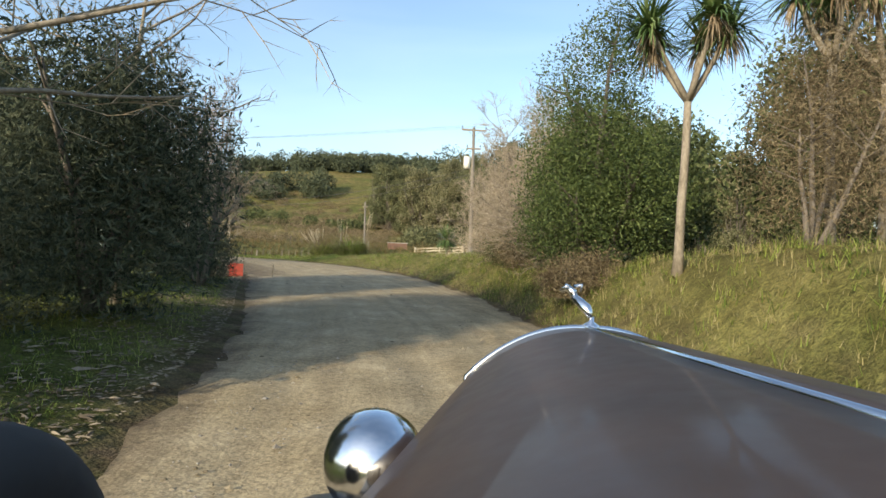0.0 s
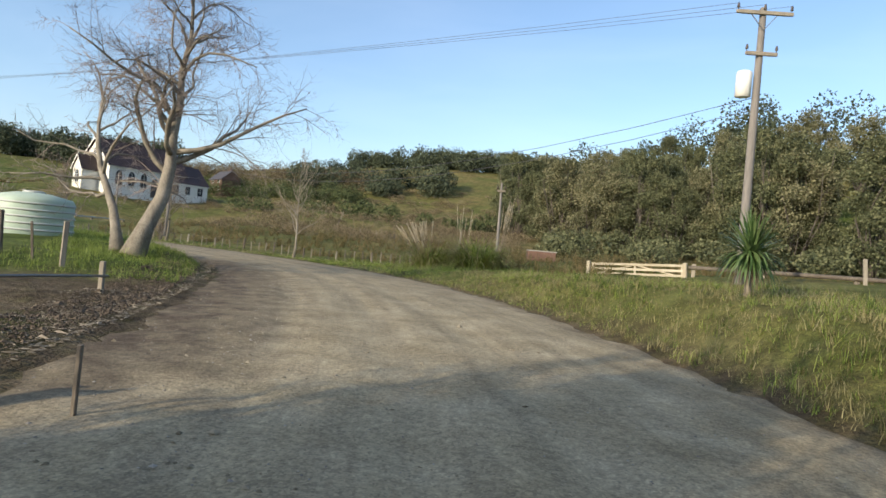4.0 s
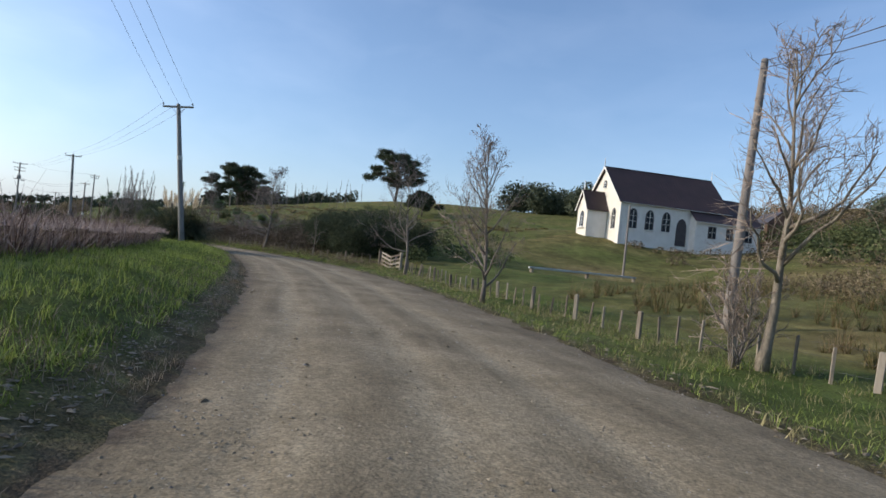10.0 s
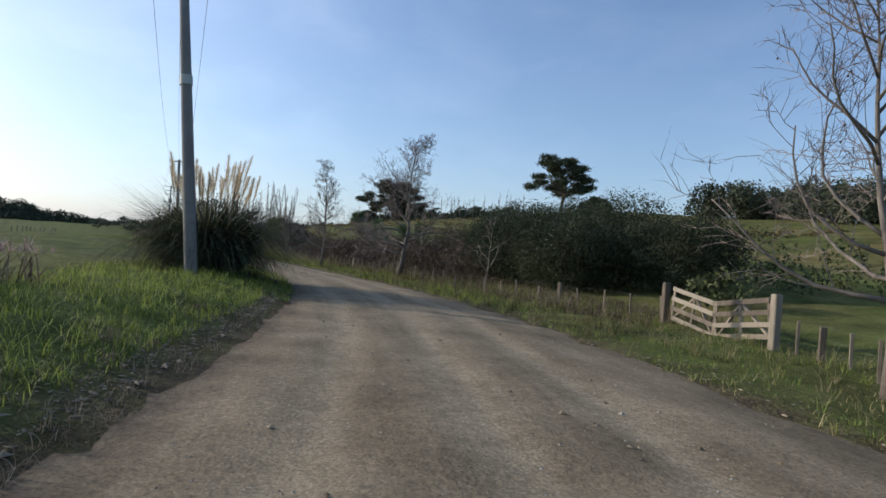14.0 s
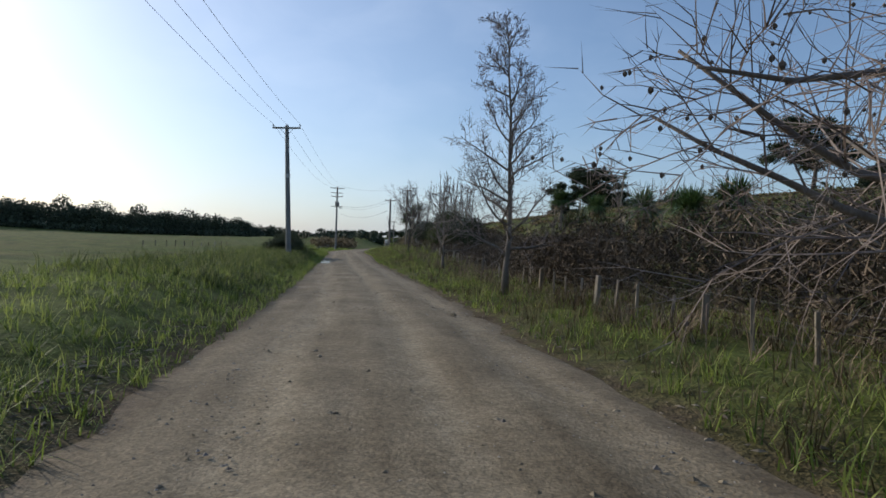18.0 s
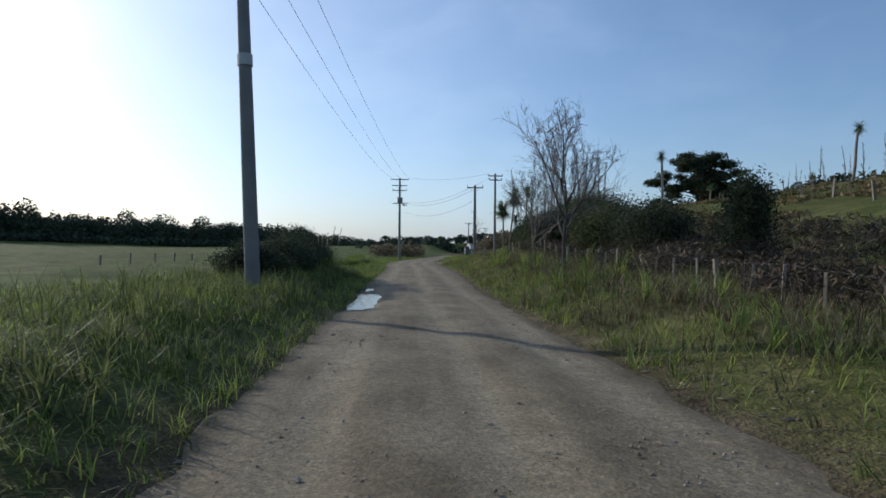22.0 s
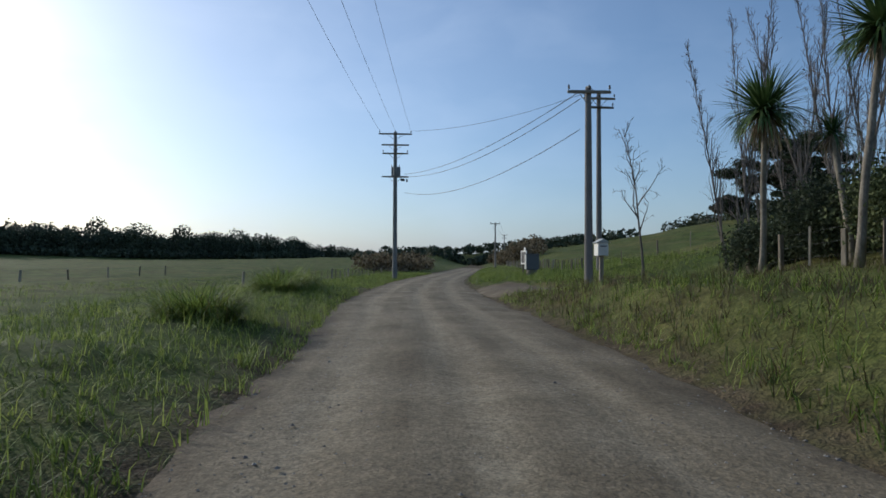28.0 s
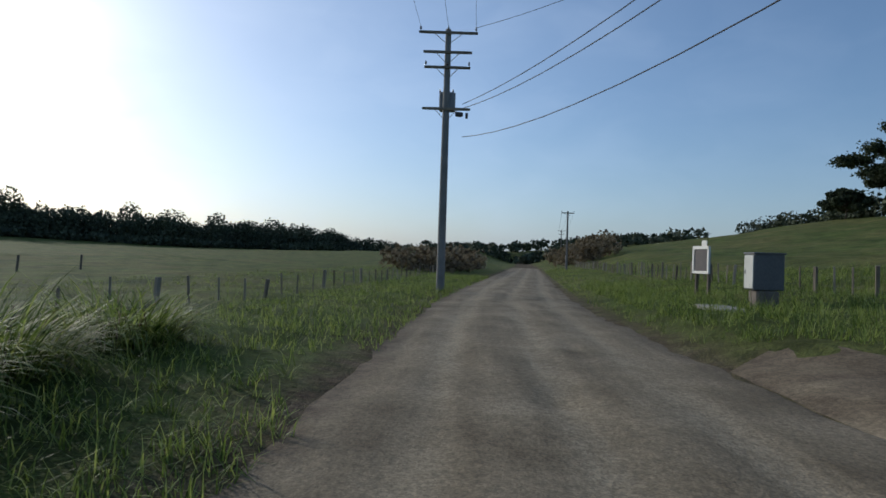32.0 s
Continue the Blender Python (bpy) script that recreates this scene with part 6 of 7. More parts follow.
farmhouse(-98, 177, -35, "two-storey brick farmhouse with a dark roof behind hedges", "brick", "trim_dark", 7.5, 5.5, 4.2, 2)
farmhouse(-300, 122, -20, "low dark farm shed on a hilltop beside trees", "trim_dark", "roof_grey", 12, 6, 2.6, 2)
farmhouse(-440, 60, 0, "small pale shed far down the road", "white_paint", "roof_grey", 6, 4, 2.4, 1)


# ---- fences, gates and roadside boxes ----
POST = Geo().box(0.11, 0.10, 1.0, pose(0, 0, 0.36), 0.012).mesh("post", "post_wood")
BATTEN = Geo().box(0.055, 0.04, 0.85, pose(0, 0, 0.40), 0.006).mesh("batten", "post_wood")


def fence(line, step, every, label, wires=3, tall=1.0, seed=1, posts=POST, lean=3.0):
    """Posts and lighter battens on one line, with wires strung along them."""
    rng = np.random.RandomState(seed)
    pts = np.array(line, float)
    ln = np.r_[0, np.cumsum(np.linalg.norm(np.diff(pts, axis=0), axis=1))]
    x0, y0 = pts[0]
    top = thing("fence", pose(x0, y0, 0), label, "fence", "farm fences")
    n = int(ln[-1] / step)
    heads = []
    for i in range(n + 1):
        s = ln[-1] * i / n
        x, y = np.interp(s, ln, pts[:, 0]) + rng.normal(0, 0.04), np.interp(s, ln, pts[:, 1]) + rng.normal(0, 0.04)
        z = gz(x, y)
        main = i % every == 0
        ob = new("post" if main else "batten", posts if main else BATTEN)
        ob.parent = top
        ob.matrix_basis = pose(x - x0, y - y0, z, rng.normal(0, lean), rng.normal(0, lean), rng.uniform(0, 90)) @ Matrix.Diagonal((1, 1, tall * rng.uniform(0.85, 1.1), 1))
        if i % 2 == 0:
            heads.append((x - x0, y - y0, z))
    for h in np.linspace(0.25, 0.8, wires) * tall:
        g = Geo().tube([(a, b, c + h) for a, b, c in heads], [0.0018] * len(heads), 3, False)
        part("wire", g, "wire", top)
    return top


fence([(-12.5, 57.0), (-19, 59.4), (-27, 62.2), (-42, 65.9), (-55, 69.4), (-61.6, 71.2)], 0.74, 4, "rough timber post and batten fence along the road", tall=0.8, seed=2)
fence([(-66.4, 71.8), (-72, 71.0), (-80.5, 69.3), (-96, 67.7), (-111, 65.8), (-125.3, 63.8), (-140, 62.0)], 1.15, 4, "weathered batten fence under bare trees", tall=0.8, seed=3)
fence([(-140, 62.0), (-150, 61.0), (-158, 60.6), (-163.5, 60.2), (-168.0, 60.6), (-176, 66)], 1.3, 2, "pale post fence on top of the bank", tall=1.05, seed=4)
fence([(-187.6, 58.2), (-196, 57.0), (-210, 56.0), (-230, 54.6), (-262, 53.0)], 1.0, 3, "close-set timber batten fence beyond the driveway", tall=1.1, seed=5)
fence([(-186.5, 58.4), (-190, 68), (-200, 84), (-216, 100)], 2.4, 2, "wire fence with leaning posts climbing the paddock", tall=1.1, seed=6)
fence([(-128, 73), (-145, 77), (-165, 79), (-185, 84), (-205, 96), (-230, 110)], 3.0, 2, "post and wire fence along the hillside", tall=1.1, seed=7)
fence([(-175, 40.8), (-190, 40.2), (-210, 39.4), (-235, 38.6)], 1.4, 4, "low batten fence at the edge of the flat paddock", tall=0.85, seed=8)
fence([(-150, 30), (-172, 26), (-200, 22)], 5.0, 1, "sparse post fence across the flat paddock", tall=1.0, seed=9)
fence([(-8.0, 66), (-20, 80), (-34, 100), (-44, 130)], 3.0, 2, "post and wire fence running up the valley", tall=1.1, seed=10)
fence([(-30, 128), (-50, 140), (-66, 150), (-84, 160)], 2.5, 2, "post fence across the far slope", tall=1.1, seed=11)
fence([(6.6, 43.2), (10, 44.0), (14, 46), (22, 49)], 1.6, 2, "dark timber post fence beyond the white gate", tall=1.0, seed=12)
fence([(-15.0, 33.0), (-19, 34.0), (-24, 33.5), (-30, 32)], 1.2, 2, "grey timber paling fence near the old trees", tall=1.2, seed=13)
fence([(-86, 72), (-100, 78), (-118, 78)], 2.0, 2, "old post fence in the scrub", tall=1.0, seed=14)


def board_gate(x0, y0, x1, y1, label, mat, tall=1.05, bars=4, sag=0.0, double=False, low=None, climb=0.0):
    z = gz((x0 + x1) / 2, (y0 + y1) / 2) if low is None else low
    ln, turn = math.hypot(x1 - x0, y1 - y0), math.degrees(math.atan2(y1 - y0, x1 - x0))
    top = thing("gate", pose(x0, y0, z, 0, 0, turn) @ pose(0, 0, 0, 0, -climb, 0), label, "gate", "timber gates")
    for x in (0, ln):
        part("gate_post", Geo().box(0.17, 0.17, tall + 0.5, pose(x, 0, (tall - 0.2) / 2), 0.02), mat, top)
    halves = ((0.12, ln / 2 - 0.03), (ln / 2 + 0.03, ln - 0.12)) if double else ((0.12, ln - 0.12),)
    for k, (a, b) in enumerate(halves):
        tip = -sag if k == 0 else sag
        tilt = math.degrees(math.atan2(sag, b - a)) * (1 if k == 0 else -1)
        mid = pose((a + b) / 2, 0.05, -sag / 2, 0, tilt, 0)
        for i in range(bars):
            part("rail", Geo().box(b - a, 0.03, 0.11, mid @ pose(0, 0, 0.22 + i * (tall - 0.2) / (bars - 1)), 0.005), mat, top)
        for q in (-0.5, 0, 0.5):
            part("stile", Geo().box(0.09, 0.035, tall, mid @ pose(q * (b - a - 0.1), 0.03, tall / 2 + 0.08), 0.005), mat, top)
        for sgn in (-1, 1):
            part("brace", Geo().tube([mid @ Vector((0, 0.06, tall)), mid @ Vector((sgn * (b - a) * 0.46, 0.06, 0.2))], [0.04, 0.04], 4), mat, top)
    return top


board_gate(-2.0, 51.5, 2.05, 49.0, "low cream-painted timber farm gate with diagonal braces", "gate_timber", tall=0.66, bars=3, low=0.66, climb=3.6)
long_rail = thing("rail_fence", pose(2.15, 48.95, 1.0, 0, 0, 0), "long weathered timber rail on short posts beside the gate", "fence", "farm fences")
part("rail", Geo().tube([(0.0, 0, 0.58), (2.6, -1.5, 0.66), (5.4, -3.1, 0.72), (9.0, -5.2, 0.78)], [0.085] * 4, 8), "post_wood", long_rail, smooth=True)
for px, py in ((0.2, -0.1), (2.6, -1.5), (5.4, -3.1), (8.9, -5.1)):
    part("post", Geo().box(0.15, 0.15, 1.5, pose(px, py + 0.1, 0.0), 0.015), "post_wood", long_rail)
board_gate(-66.0, 71.6, -62.0, 71.1, "sagging pair of pale timber gates", "post_wood", tall=0.95, sag=0.25, double=True)
stake = thing("marker_stake", pose(-6.8, 24.4, gz(-6.8, 24.4), 2, 3), "thin pale stake at the road edge", "post")
part("shaft", Geo().box(0.035, 0.035, 0.85, pose(0, 0, 0.2), 0.005), "post_wood", stake)
bar = thing("pipe_rail", pose(-11.2, 27.0, gz(-11.2, 27.0), 0, 0, 100), "low grey pipe rail at the yard entrance", "rail")
part("pipe", Geo().tube([(0, 0, 0.5), (1.8, 0, 0.42), (3.8, 0, 0.32)], [0.025] * 3, 7), "iron", bar, smooth=True)
for k in (0.1, 3.7):
    part("post", Geo().box(0.09, 0.09, 0.8, pose(k, 0.06, 0.2), 0.01), "post_wood", bar)

sign = thing("red_sign", pose(-8.1, 23.7, gz(-8.1, 23.7) - 0.1, 0, 0, 20), "faded red board leaning on two stakes", "sign")
part("board", Geo().box(0.56, 0.05, 0.52, pose(0, 0, 0.38, -6), 0.01), "red_paint", sign)
part("fold", Geo().box(0.05, 0.07, 0.52, pose(-0.12, -0.02, 0.38, -6), 0.01), "red_paint", sign)
for k in (-0.2, 0.2):
    part("stake", Geo().box(0.04, 0.04, 0.8, pose(k, 0.06, 0.3), 0.005), "post_wood", sign)

BX, BY, BT, BL = -62.5, 82.2, 97.3, 14.1
BZ = (gz(BX, BY), gz(-64.3, 96.2))
BTILT = -math.degrees(math.atan2(BZ[1] - BZ[0], BL))
rail = thing("white_beam", pose(BX, BY, BZ[0] + 0.05, 0, 0, BT), "long pale weathered beam lying on low blocks", "beam")
part("beam", Geo().box(BL, 0.2, 0.16, pose(BL / 2, 0, 0.32 + (BZ[1] - BZ[0]) / 2, 0, BTILT), 0.02), "box_grey", rail)
for k in (0.3, 0.5 * BL, BL - 0.3):
    part("block", Geo().box(0.2, 0.24, 0.7, pose(k, 0, -0.05 + (BZ[1] - BZ[0]) * k / BL), 0.02), "post_wood", rail)

bricks = thing("brick_pile", pose(-5.0, 69.5, gz(-5.0, 69.5), 0, 0, 8), "low red brick trough in rough grass", "trough")
for lx, ly, sx, sy in ((0, -0.5, 2.2, 0.22), (0, 0.5, 2.2, 0.22), (-1.0, 0, 0.22, 0.8), (1.0, 0, 0.22, 0.8)):
    w = part("wall", Geo().box(sx, sy, 0.75, pose(lx, ly, 0.3), 0.01), "brick", bricks)
    for i in range(5):
        part("brick_course", Geo().box(sx + 0.02, sy + 0.02, 0.055, pose(lx, ly, 0.06 + i * 0.13), 0.006), "brick", w)
part("capping", Geo().box(2.4, 0.3, 0.07, pose(0, -0.5, 0.71), 0.01), "concrete", bricks)

cab = thing("roadside_cabinet", pose(-186.6, 54.9, gz(-186.6, 54.9) - 0.15, 0, 0, 100), "grey steel service cabinet on a stump of timber", "cabinet")
part("stump", Geo().box(0.62, 0.5, 0.75, pose(0, 0, 0.2), 0.05), "bark_grey", cab, "rough timber stump")
body = part("body", Geo().box(0.82, 0.55, 0.98, pose(0, 0, 1.06), 0.02), "roof_grey", cab)
part("door", Geo().box(0.03, 0.48, 0.9, pose(-0.42, 0, 1.06), 0.005), "box_grey", body, "grey cabinet door")
part("lid", Geo().box(0.88, 0.6, 0.05, pose(0, 0, 1.57), 0.01), "roof_grey", body)
part("handle", Geo().box(0.02, 0.03, 0.12, pose(-0.445, 0.16, 1.06), 0.004), "iron", body)


def letterbox(x, y, turn, label, group="letterboxes"):
    top = thing("letterbox", pose(x, y, gz(x, y), 0, 0, turn), label, "letterbox", group)
    part("post", Geo().box(0.12, 0.12, 1.3, pose(0, 0, 0.5), 0.015), "post_wood", top)
    b = part("box", Geo().box(0.34, 0.45, 0.42, pose(0, 0, 1.3), 0.015), "white_paint", top)
    part("roof", Geo().slab([(-0.23, 0), (0.23, 0), (0, 0.13)], 0.52, pose(0, 0, 1.51)), "box_grey", b)
    part("slot", Geo().box(0.2, 0.02, 0.03, pose(0, -0.235, 1.4)), "trim_dark", b)
    return top


letterbox(-167.4, 56.4, 100, "white letterbox on a timber post near a power pole")
mb = thing("notice_frame", pose(-192.1, 54.6, gz(-192.1, 54.6), 0, 0, 22), "dark board in a white frame on two posts", "sign")
for k in (-0.35, 0.35):
    part("post", Geo().box(0.1, 0.1, 1.7, pose(k, 0, 0.75), 0.01), "post_wood", mb)
fr = part("frame", Geo().box(0.95, 0.08, 0.12, pose(0, -0.08, 1.75), 0.01).box(0.95, 0.08, 0.1, pose(0, -0.08, 0.85), 0.01).box(0.1, 0.08, 0.9, pose(-0.43, -0.08, 1.3), 0.01).box(0.1, 0.08, 0.9, pose(0.43, -0.08, 1.3), 0.01), "white_paint", mb, "white timber frame")
part("board", Geo().box(0.78, 0.05, 0.8, pose(0, -0.07, 1.3)), "trim_dark", mb, "dark weathered board")
part("number_plate", Geo().box(0.3, 0.03, 0.22, pose(0.2, -0.1, 1.9), 0.005), "white_paint", mb, "small white plate")
tagged(new("concrete_slab", Geo().box(1.7, 0.8, 0.14, pose(-185.4, 53.5, gz(-185.4, 53.5) + 0.04, 0, 0, 10), 0.02).mesh("concrete_slab", "concrete")), "small pale concrete slab in the grass by the cabinet", "slab")
post = thing("marker_post", pose(-174.0, 57.4, gz(-174, 57.4)), "short timber post by the pole", "post")
part("shaft", Geo().box(0.14, 0.14, 1.2, pose(0, 0, 0.5), 0.02), "post_wood", post)

tank = thing("water_tank", pose(-23.1, 40.1, gz(-23.1, 40.1)) @ Matrix.Diagonal((1.15, 1.15, 1.1, 1)), "squat pale green plastic water tank in the yard", "tank")
part("body", Geo().lathe([(1.15, -0.1), (1.2, 0.05), (1.2, 1.15), (1.12, 1.27), (0.5, 1.42), (0.1, 1.45)], 28), material("tank_green", [(0.36, 0.44, 0.34), (0.48, 0.56, 0.45)], 1.5, 30, 0.55, 0.1), tank, "", True)
for k in range(5):
    part("rib", Geo().lathe([(1.2, 0.0), (1.235, 0.02), (1.235, 0.05), (1.2, 0.07)], 28, pose(0, 0, 0.15 + 0.22 * k)), M["box_grey"], tank, "", True)
part("lid", Geo().lathe([(0.32, 1.40), (0.32, 1.47), (0.28, 1.5), (0.05, 1.5)], 16), "box_grey", tank)


# ---- woods, hedges and scrub ----
def conifer_wood(seed, h, spread, mat, label):
    rng = np.random.RandomState(seed)
    lumps = []
    for i in range(9):
        u = 0.12 + 0.84 * i / 8
        r = spread * (1.05 - 0.75 * u) * rng.uniform(0.8, 1.15)
        a = rng.uniform(0, 6.28)
        lumps.append((math.cos(a) * r * 0.35, math.sin(a) * r * 0.35, h * u, r, h * 0.12))
    t = leafy("forest_tree", 0, 0, seed, lumps, 15000, 0.17, mat, label, "tree", "forest trees", trunk=0.13, bark="bark_grey", clump=0.42, hollow=0.45, z=0.05, far=True)
    return t


def broad_wood(seed, h, spread, mat, label):
    """A round-headed forest tree: a pale trunk that forks into many uneven domes of leaves."""
    rng = np.random.RandomState(seed)
    lumps = []
    for i in range(15):
        u = 0.12 + 0.79 * i / 14
        ring = spread * math.sin(min(1.0, (1.08 - u) * 1.7) * math.pi / 2)
        a, r = i * 2.4 + rng.uniform(-0.5, 0.5), ring * rng.uniform(0.45, 1.0)
        q = spread * rng.uniform(0.30, 0.5)
        lumps.append((math.cos(a) * r, math.sin(a) * r, h * u, q, q * 0.62))
    return leafy("forest_tree", 0, 0, seed, lumps, 17000, 0.16, mat, label, "tree", "forest trees", trunk=0.13, bark="bark_dark", clump=0.36, hollow=0.45, z=0.05, far=True)


WOOD = [conifer_wood(301, 17, 3.3, "leaf_wood", "tall dark conifer in the valley wood"), broad_wood(302, 16, 4.6, "leaf_grey", "tall grey-green tree with pale trunk in the valley wood"),
        broad_wood(303, 18, 4.2, "leaf_wood", "tall olive-green tree with forking trunk in the valley wood"), broad_wood(304, 14, 5.0, "leaf_wood", "broad dark evergreen in the valley wood"),
        broad_wood(305, 15, 4.0, "leaf_grey", "thin-crowned grey tree with pale branches in the valley wood")]
rng = np.random.RandomState(5)
spots = []
for row, (ax, ay, bx, by, n, size) in enumerate(((-13, 124, 2, 98, 7, 0.78), (2, 98, 26, 76, 9, 0.95), (26, 76, 62, 66, 9, 1.0), (-8, 140, 14, 112, 8, 0.8), (14, 112, 60, 84, 11, 1.05), (-18, 190, -4, 150, 7, 0.5),
                                                        (4, 150, 60, 112, 11, 0.95), (6, 168, 60, 140, 10, 1.05), (-4, 112, 20, 88, 7, 0.9))):
    for i in range(n):
        u = (i + rng.uniform(-0.3, 0.3)) / (n - 1)
        spots.append((ax + (bx - ax) * u + rng.normal(0, 1.4), ay + (by - ay) * u + rng.normal(0, 1.8), size))
for k, (x, y, size) in enumerate(spots):
    src = WOOD[(0, 1, 2, 3, 4, 1, 2, 3)[rng.randint(8)]]
    s = size * rng.uniform(0.86, 1.14)
    m = pose(x, y, gz(x, y) - 0.2, 0, 0, rng.uniform(0, 360)) @ Matrix.Diagonal((s, s, s, 1))
    if k < 5:
        WOOD[k].matrix_world = m
    else:
        copy_thing(src, m)


def umbrella_pine(x, y, seed, h, label):
    rng = np.random.RandomState(seed)
    lumps = []
    for i in range(24):
        a, u = i * 2.4 + rng.uniform(-0.4, 0.4), i / 23
        r = h * (0.80 - 0.50 * u) * rng.uniform(0.35, 1.1)
        lumps.append((math.cos(a) * r, math.sin(a) * r, h * (0.36 + 0.56 * u), h * rng.uniform(0.13, 0.20), h * rng.uniform(0.035, 0.055)))
    return leafy("macrocarpa", x, y, seed, lumps, 26000, 0.30, "leaf_bush", label, "tree", "hilltop pines", trunk=0.016 * h, clump=0.017 * h + 0.1, hollow=0.2, far=True, mast=True)


umbrella_pine(-250, 168, 321, 21, "broad wind-shaped pine on the skyline")
umbrella_pine(-286, 114, 322, 17.5, "layered dark pine on the ridge")
umbrella_pine(-291, 118, 323, 12, "smaller dark pine beside another on the ridge")
umbrella_pine(-196, 150, 324, 8, "small lone pine on the green slope")
umbrella_pine(-310, 128, 325, 9, "dark hilltop tree beside a shed")
umbrella_pine(-304, 108, 326, 6, "small dark hilltop tree")


def far_wood(name, rng, x, y, h, r, label, leaves=120, size=0.75, mat="far_wood", category="trees", aspect=0.7):
    """Many crowns at the places x, y joined into one mesh."""
    z = ground_z(x, y)
    n = len(x)
    d = unit(rng.normal(size=(n, leaves, 3)))
    q = 0.55 + 0.45 * rng.uniform(0, 1, (n, leaves, 1))
    hh, rr = (h * rng.uniform(0.55, 1.15, n))[:, None], (r * rng.uniform(0.7, 1.2, n))[:, None]
    P = np.stack([x[:, None] + d[..., 0] * q[..., 0] * rr, y[:, None] + d[..., 1] * q[..., 0] * rr, z[:, None] + hh * (0.48 + 0.52 * d[..., 2] * q[..., 0])], -1).reshape(-1, 3)
    return stuff(name, raw_mesh(name, *leaf_quads(P, size, rng, aspect, far=True), mat), label, category)


def patch(rng, n, x0, x1, y0, y1):
    return rng.uniform(x0, x1, n), rng.uniform(y0, y1, n)


rng = np.random.RandomState(8)
x, y = patch(rng, 330, -125, 60, 252, 290)
ok = (x > -95) & ((x > -62) | (y > 268))
far_wood("ridge_woods", rng, x[ok], y[ok], 9, 4.5, "dark bush along the far ridge", leaves=420, size=0.36)
x, y = patch(rng, 34, -90, -40, 190, 214)
far_wood("valley_woods", rng, x, y, 8, 4.2, "dark round-headed trees below the far field", leaves=620, size=0.27)
x, y = patch(rng, 150, -215, -140, 196, 222)
far_wood("ridge_woods", rng, x, y, 11, 4, "dark pine wood behind the church hill", leaves=320, size=0.38)
x, y = patch(rng, 160, -60, 90, 150, 240)
ok = (y > 190 - 0.6 * x) & (x > -18)
far_wood("valley_woods", rng, x[ok], y[ok], 15, 5, "dense wood climbing the valley side", leaves=420, size=0.34)
x, y = patch(rng, 90, -130, -60, 172, 184)
far_wood("hedge", rng, x, y, 4.5, 3.2, "broad green hedge below the farmhouse", leaves=560, size=0.15, mat="leaf_olive")
x, y = patch(rng, 110, -150, -60, 196, 216)
far_wood("brown_scrub", rng, x, y, 5.5, 3.5, "russet bare scrub on the slope", leaves=320, size=0.18, mat="leaf_brown")
x, y = patch(rng, 300, -76, -4, 104, 205)
far_wood("slope_scrub", rng, x, y, 1.4, 1.7, "rough brown bracken across the slope", leaves=150, size=0.17, mat="leaf_brown", aspect=0.25)
x, y = patch(rng, 26, -60, -14, 112, 135)
far_wood("valley_bushes", rng, x, y, 3.2, 1.8, "scattered dark bushes in the valley", leaves=260, size=0.16, mat="leaf_olive")
# flat country to the left: a long line of trees
a = np.radians(rng.uniform(93, 150, 420))
far = np.interp(np.degrees(a), [93, 103, 112, 150], [560, 470, 370, 330]) + rng.uniform(-12, 25, 420)
far_wood("shelter_belt", rng, -168 - np.sin(a) * far, 49 + np.cos(a) * far, np.interp(np.degrees(a), [93, 103, 112, 150], [8, 10, 14, 17]), 5.5, "long dark line of trees beyond the flat paddocks", leaves=300, size=0.6)
a = np.radians(rng.uniform(108, 150, 46))
far = np.interp(np.degrees(a), [93, 103, 112, 150], [560, 470, 370, 330]) + rng.uniform(-6, 10, 46)
far_wood("shelter_belt", rng, -168 - np.sin(a) * far, 49 + np.cos(a) * far, np.interp(np.degrees(a), [108, 120, 150], [14, 20, 25]), 9.0, "broad round-headed trees rising out of the far tree line", leaves=900, size=0.6)
a = np.radians(rng.uniform(93, 150, 300))
near = np.interp(np.degrees(a), [93, 103, 112, 150], [545, 455, 355, 318]) + rng.uniform(-6, 6, 300)
far_wood("shelter_belt", rng, -168 - np.sin(a) * near, 49 + np.cos(a) * near, 4.5, 5.0, "low hedge along the foot of the far trees", leaves=70, size=0.9)
x, y = patch(rng, 150, -520, -400, -20, 110)
far_wood("road_end_trees", rng, x, y, 5, 4, "low trees where the road disappears", leaves=60, size=0.8)
x, y = patch(rng, 40, -262, -225, 33, 40)
far_wood("roadside_scrub", rng, x, y, 2.6, 1.7, "scrubby bushes along the far road", leaves=110, size=0.22, mat="leaf_brown")
x, y = patch(rng, 44, -330, -270, 50, 60)
far_wood("roadside_scrub", rng, x, y, 4.5, 2.4, "brown hedgerow along the far road", leaves=110, size=0.3, mat="leaf_brown")
x, y = patch(rng, 120, -420, -290, 118, 160)
far_wood("hill_woods", rng, x, y, 7, 4, "dark wood on the far hilltop", leaves=240, size=0.45)
x, y = patch(rng, 60, -330, -262, 120, 160)
far_wood("ridge_hedge", rng, x, y, 5, 3, "mixed trees along the ridge", leaves=80, size=0.6)
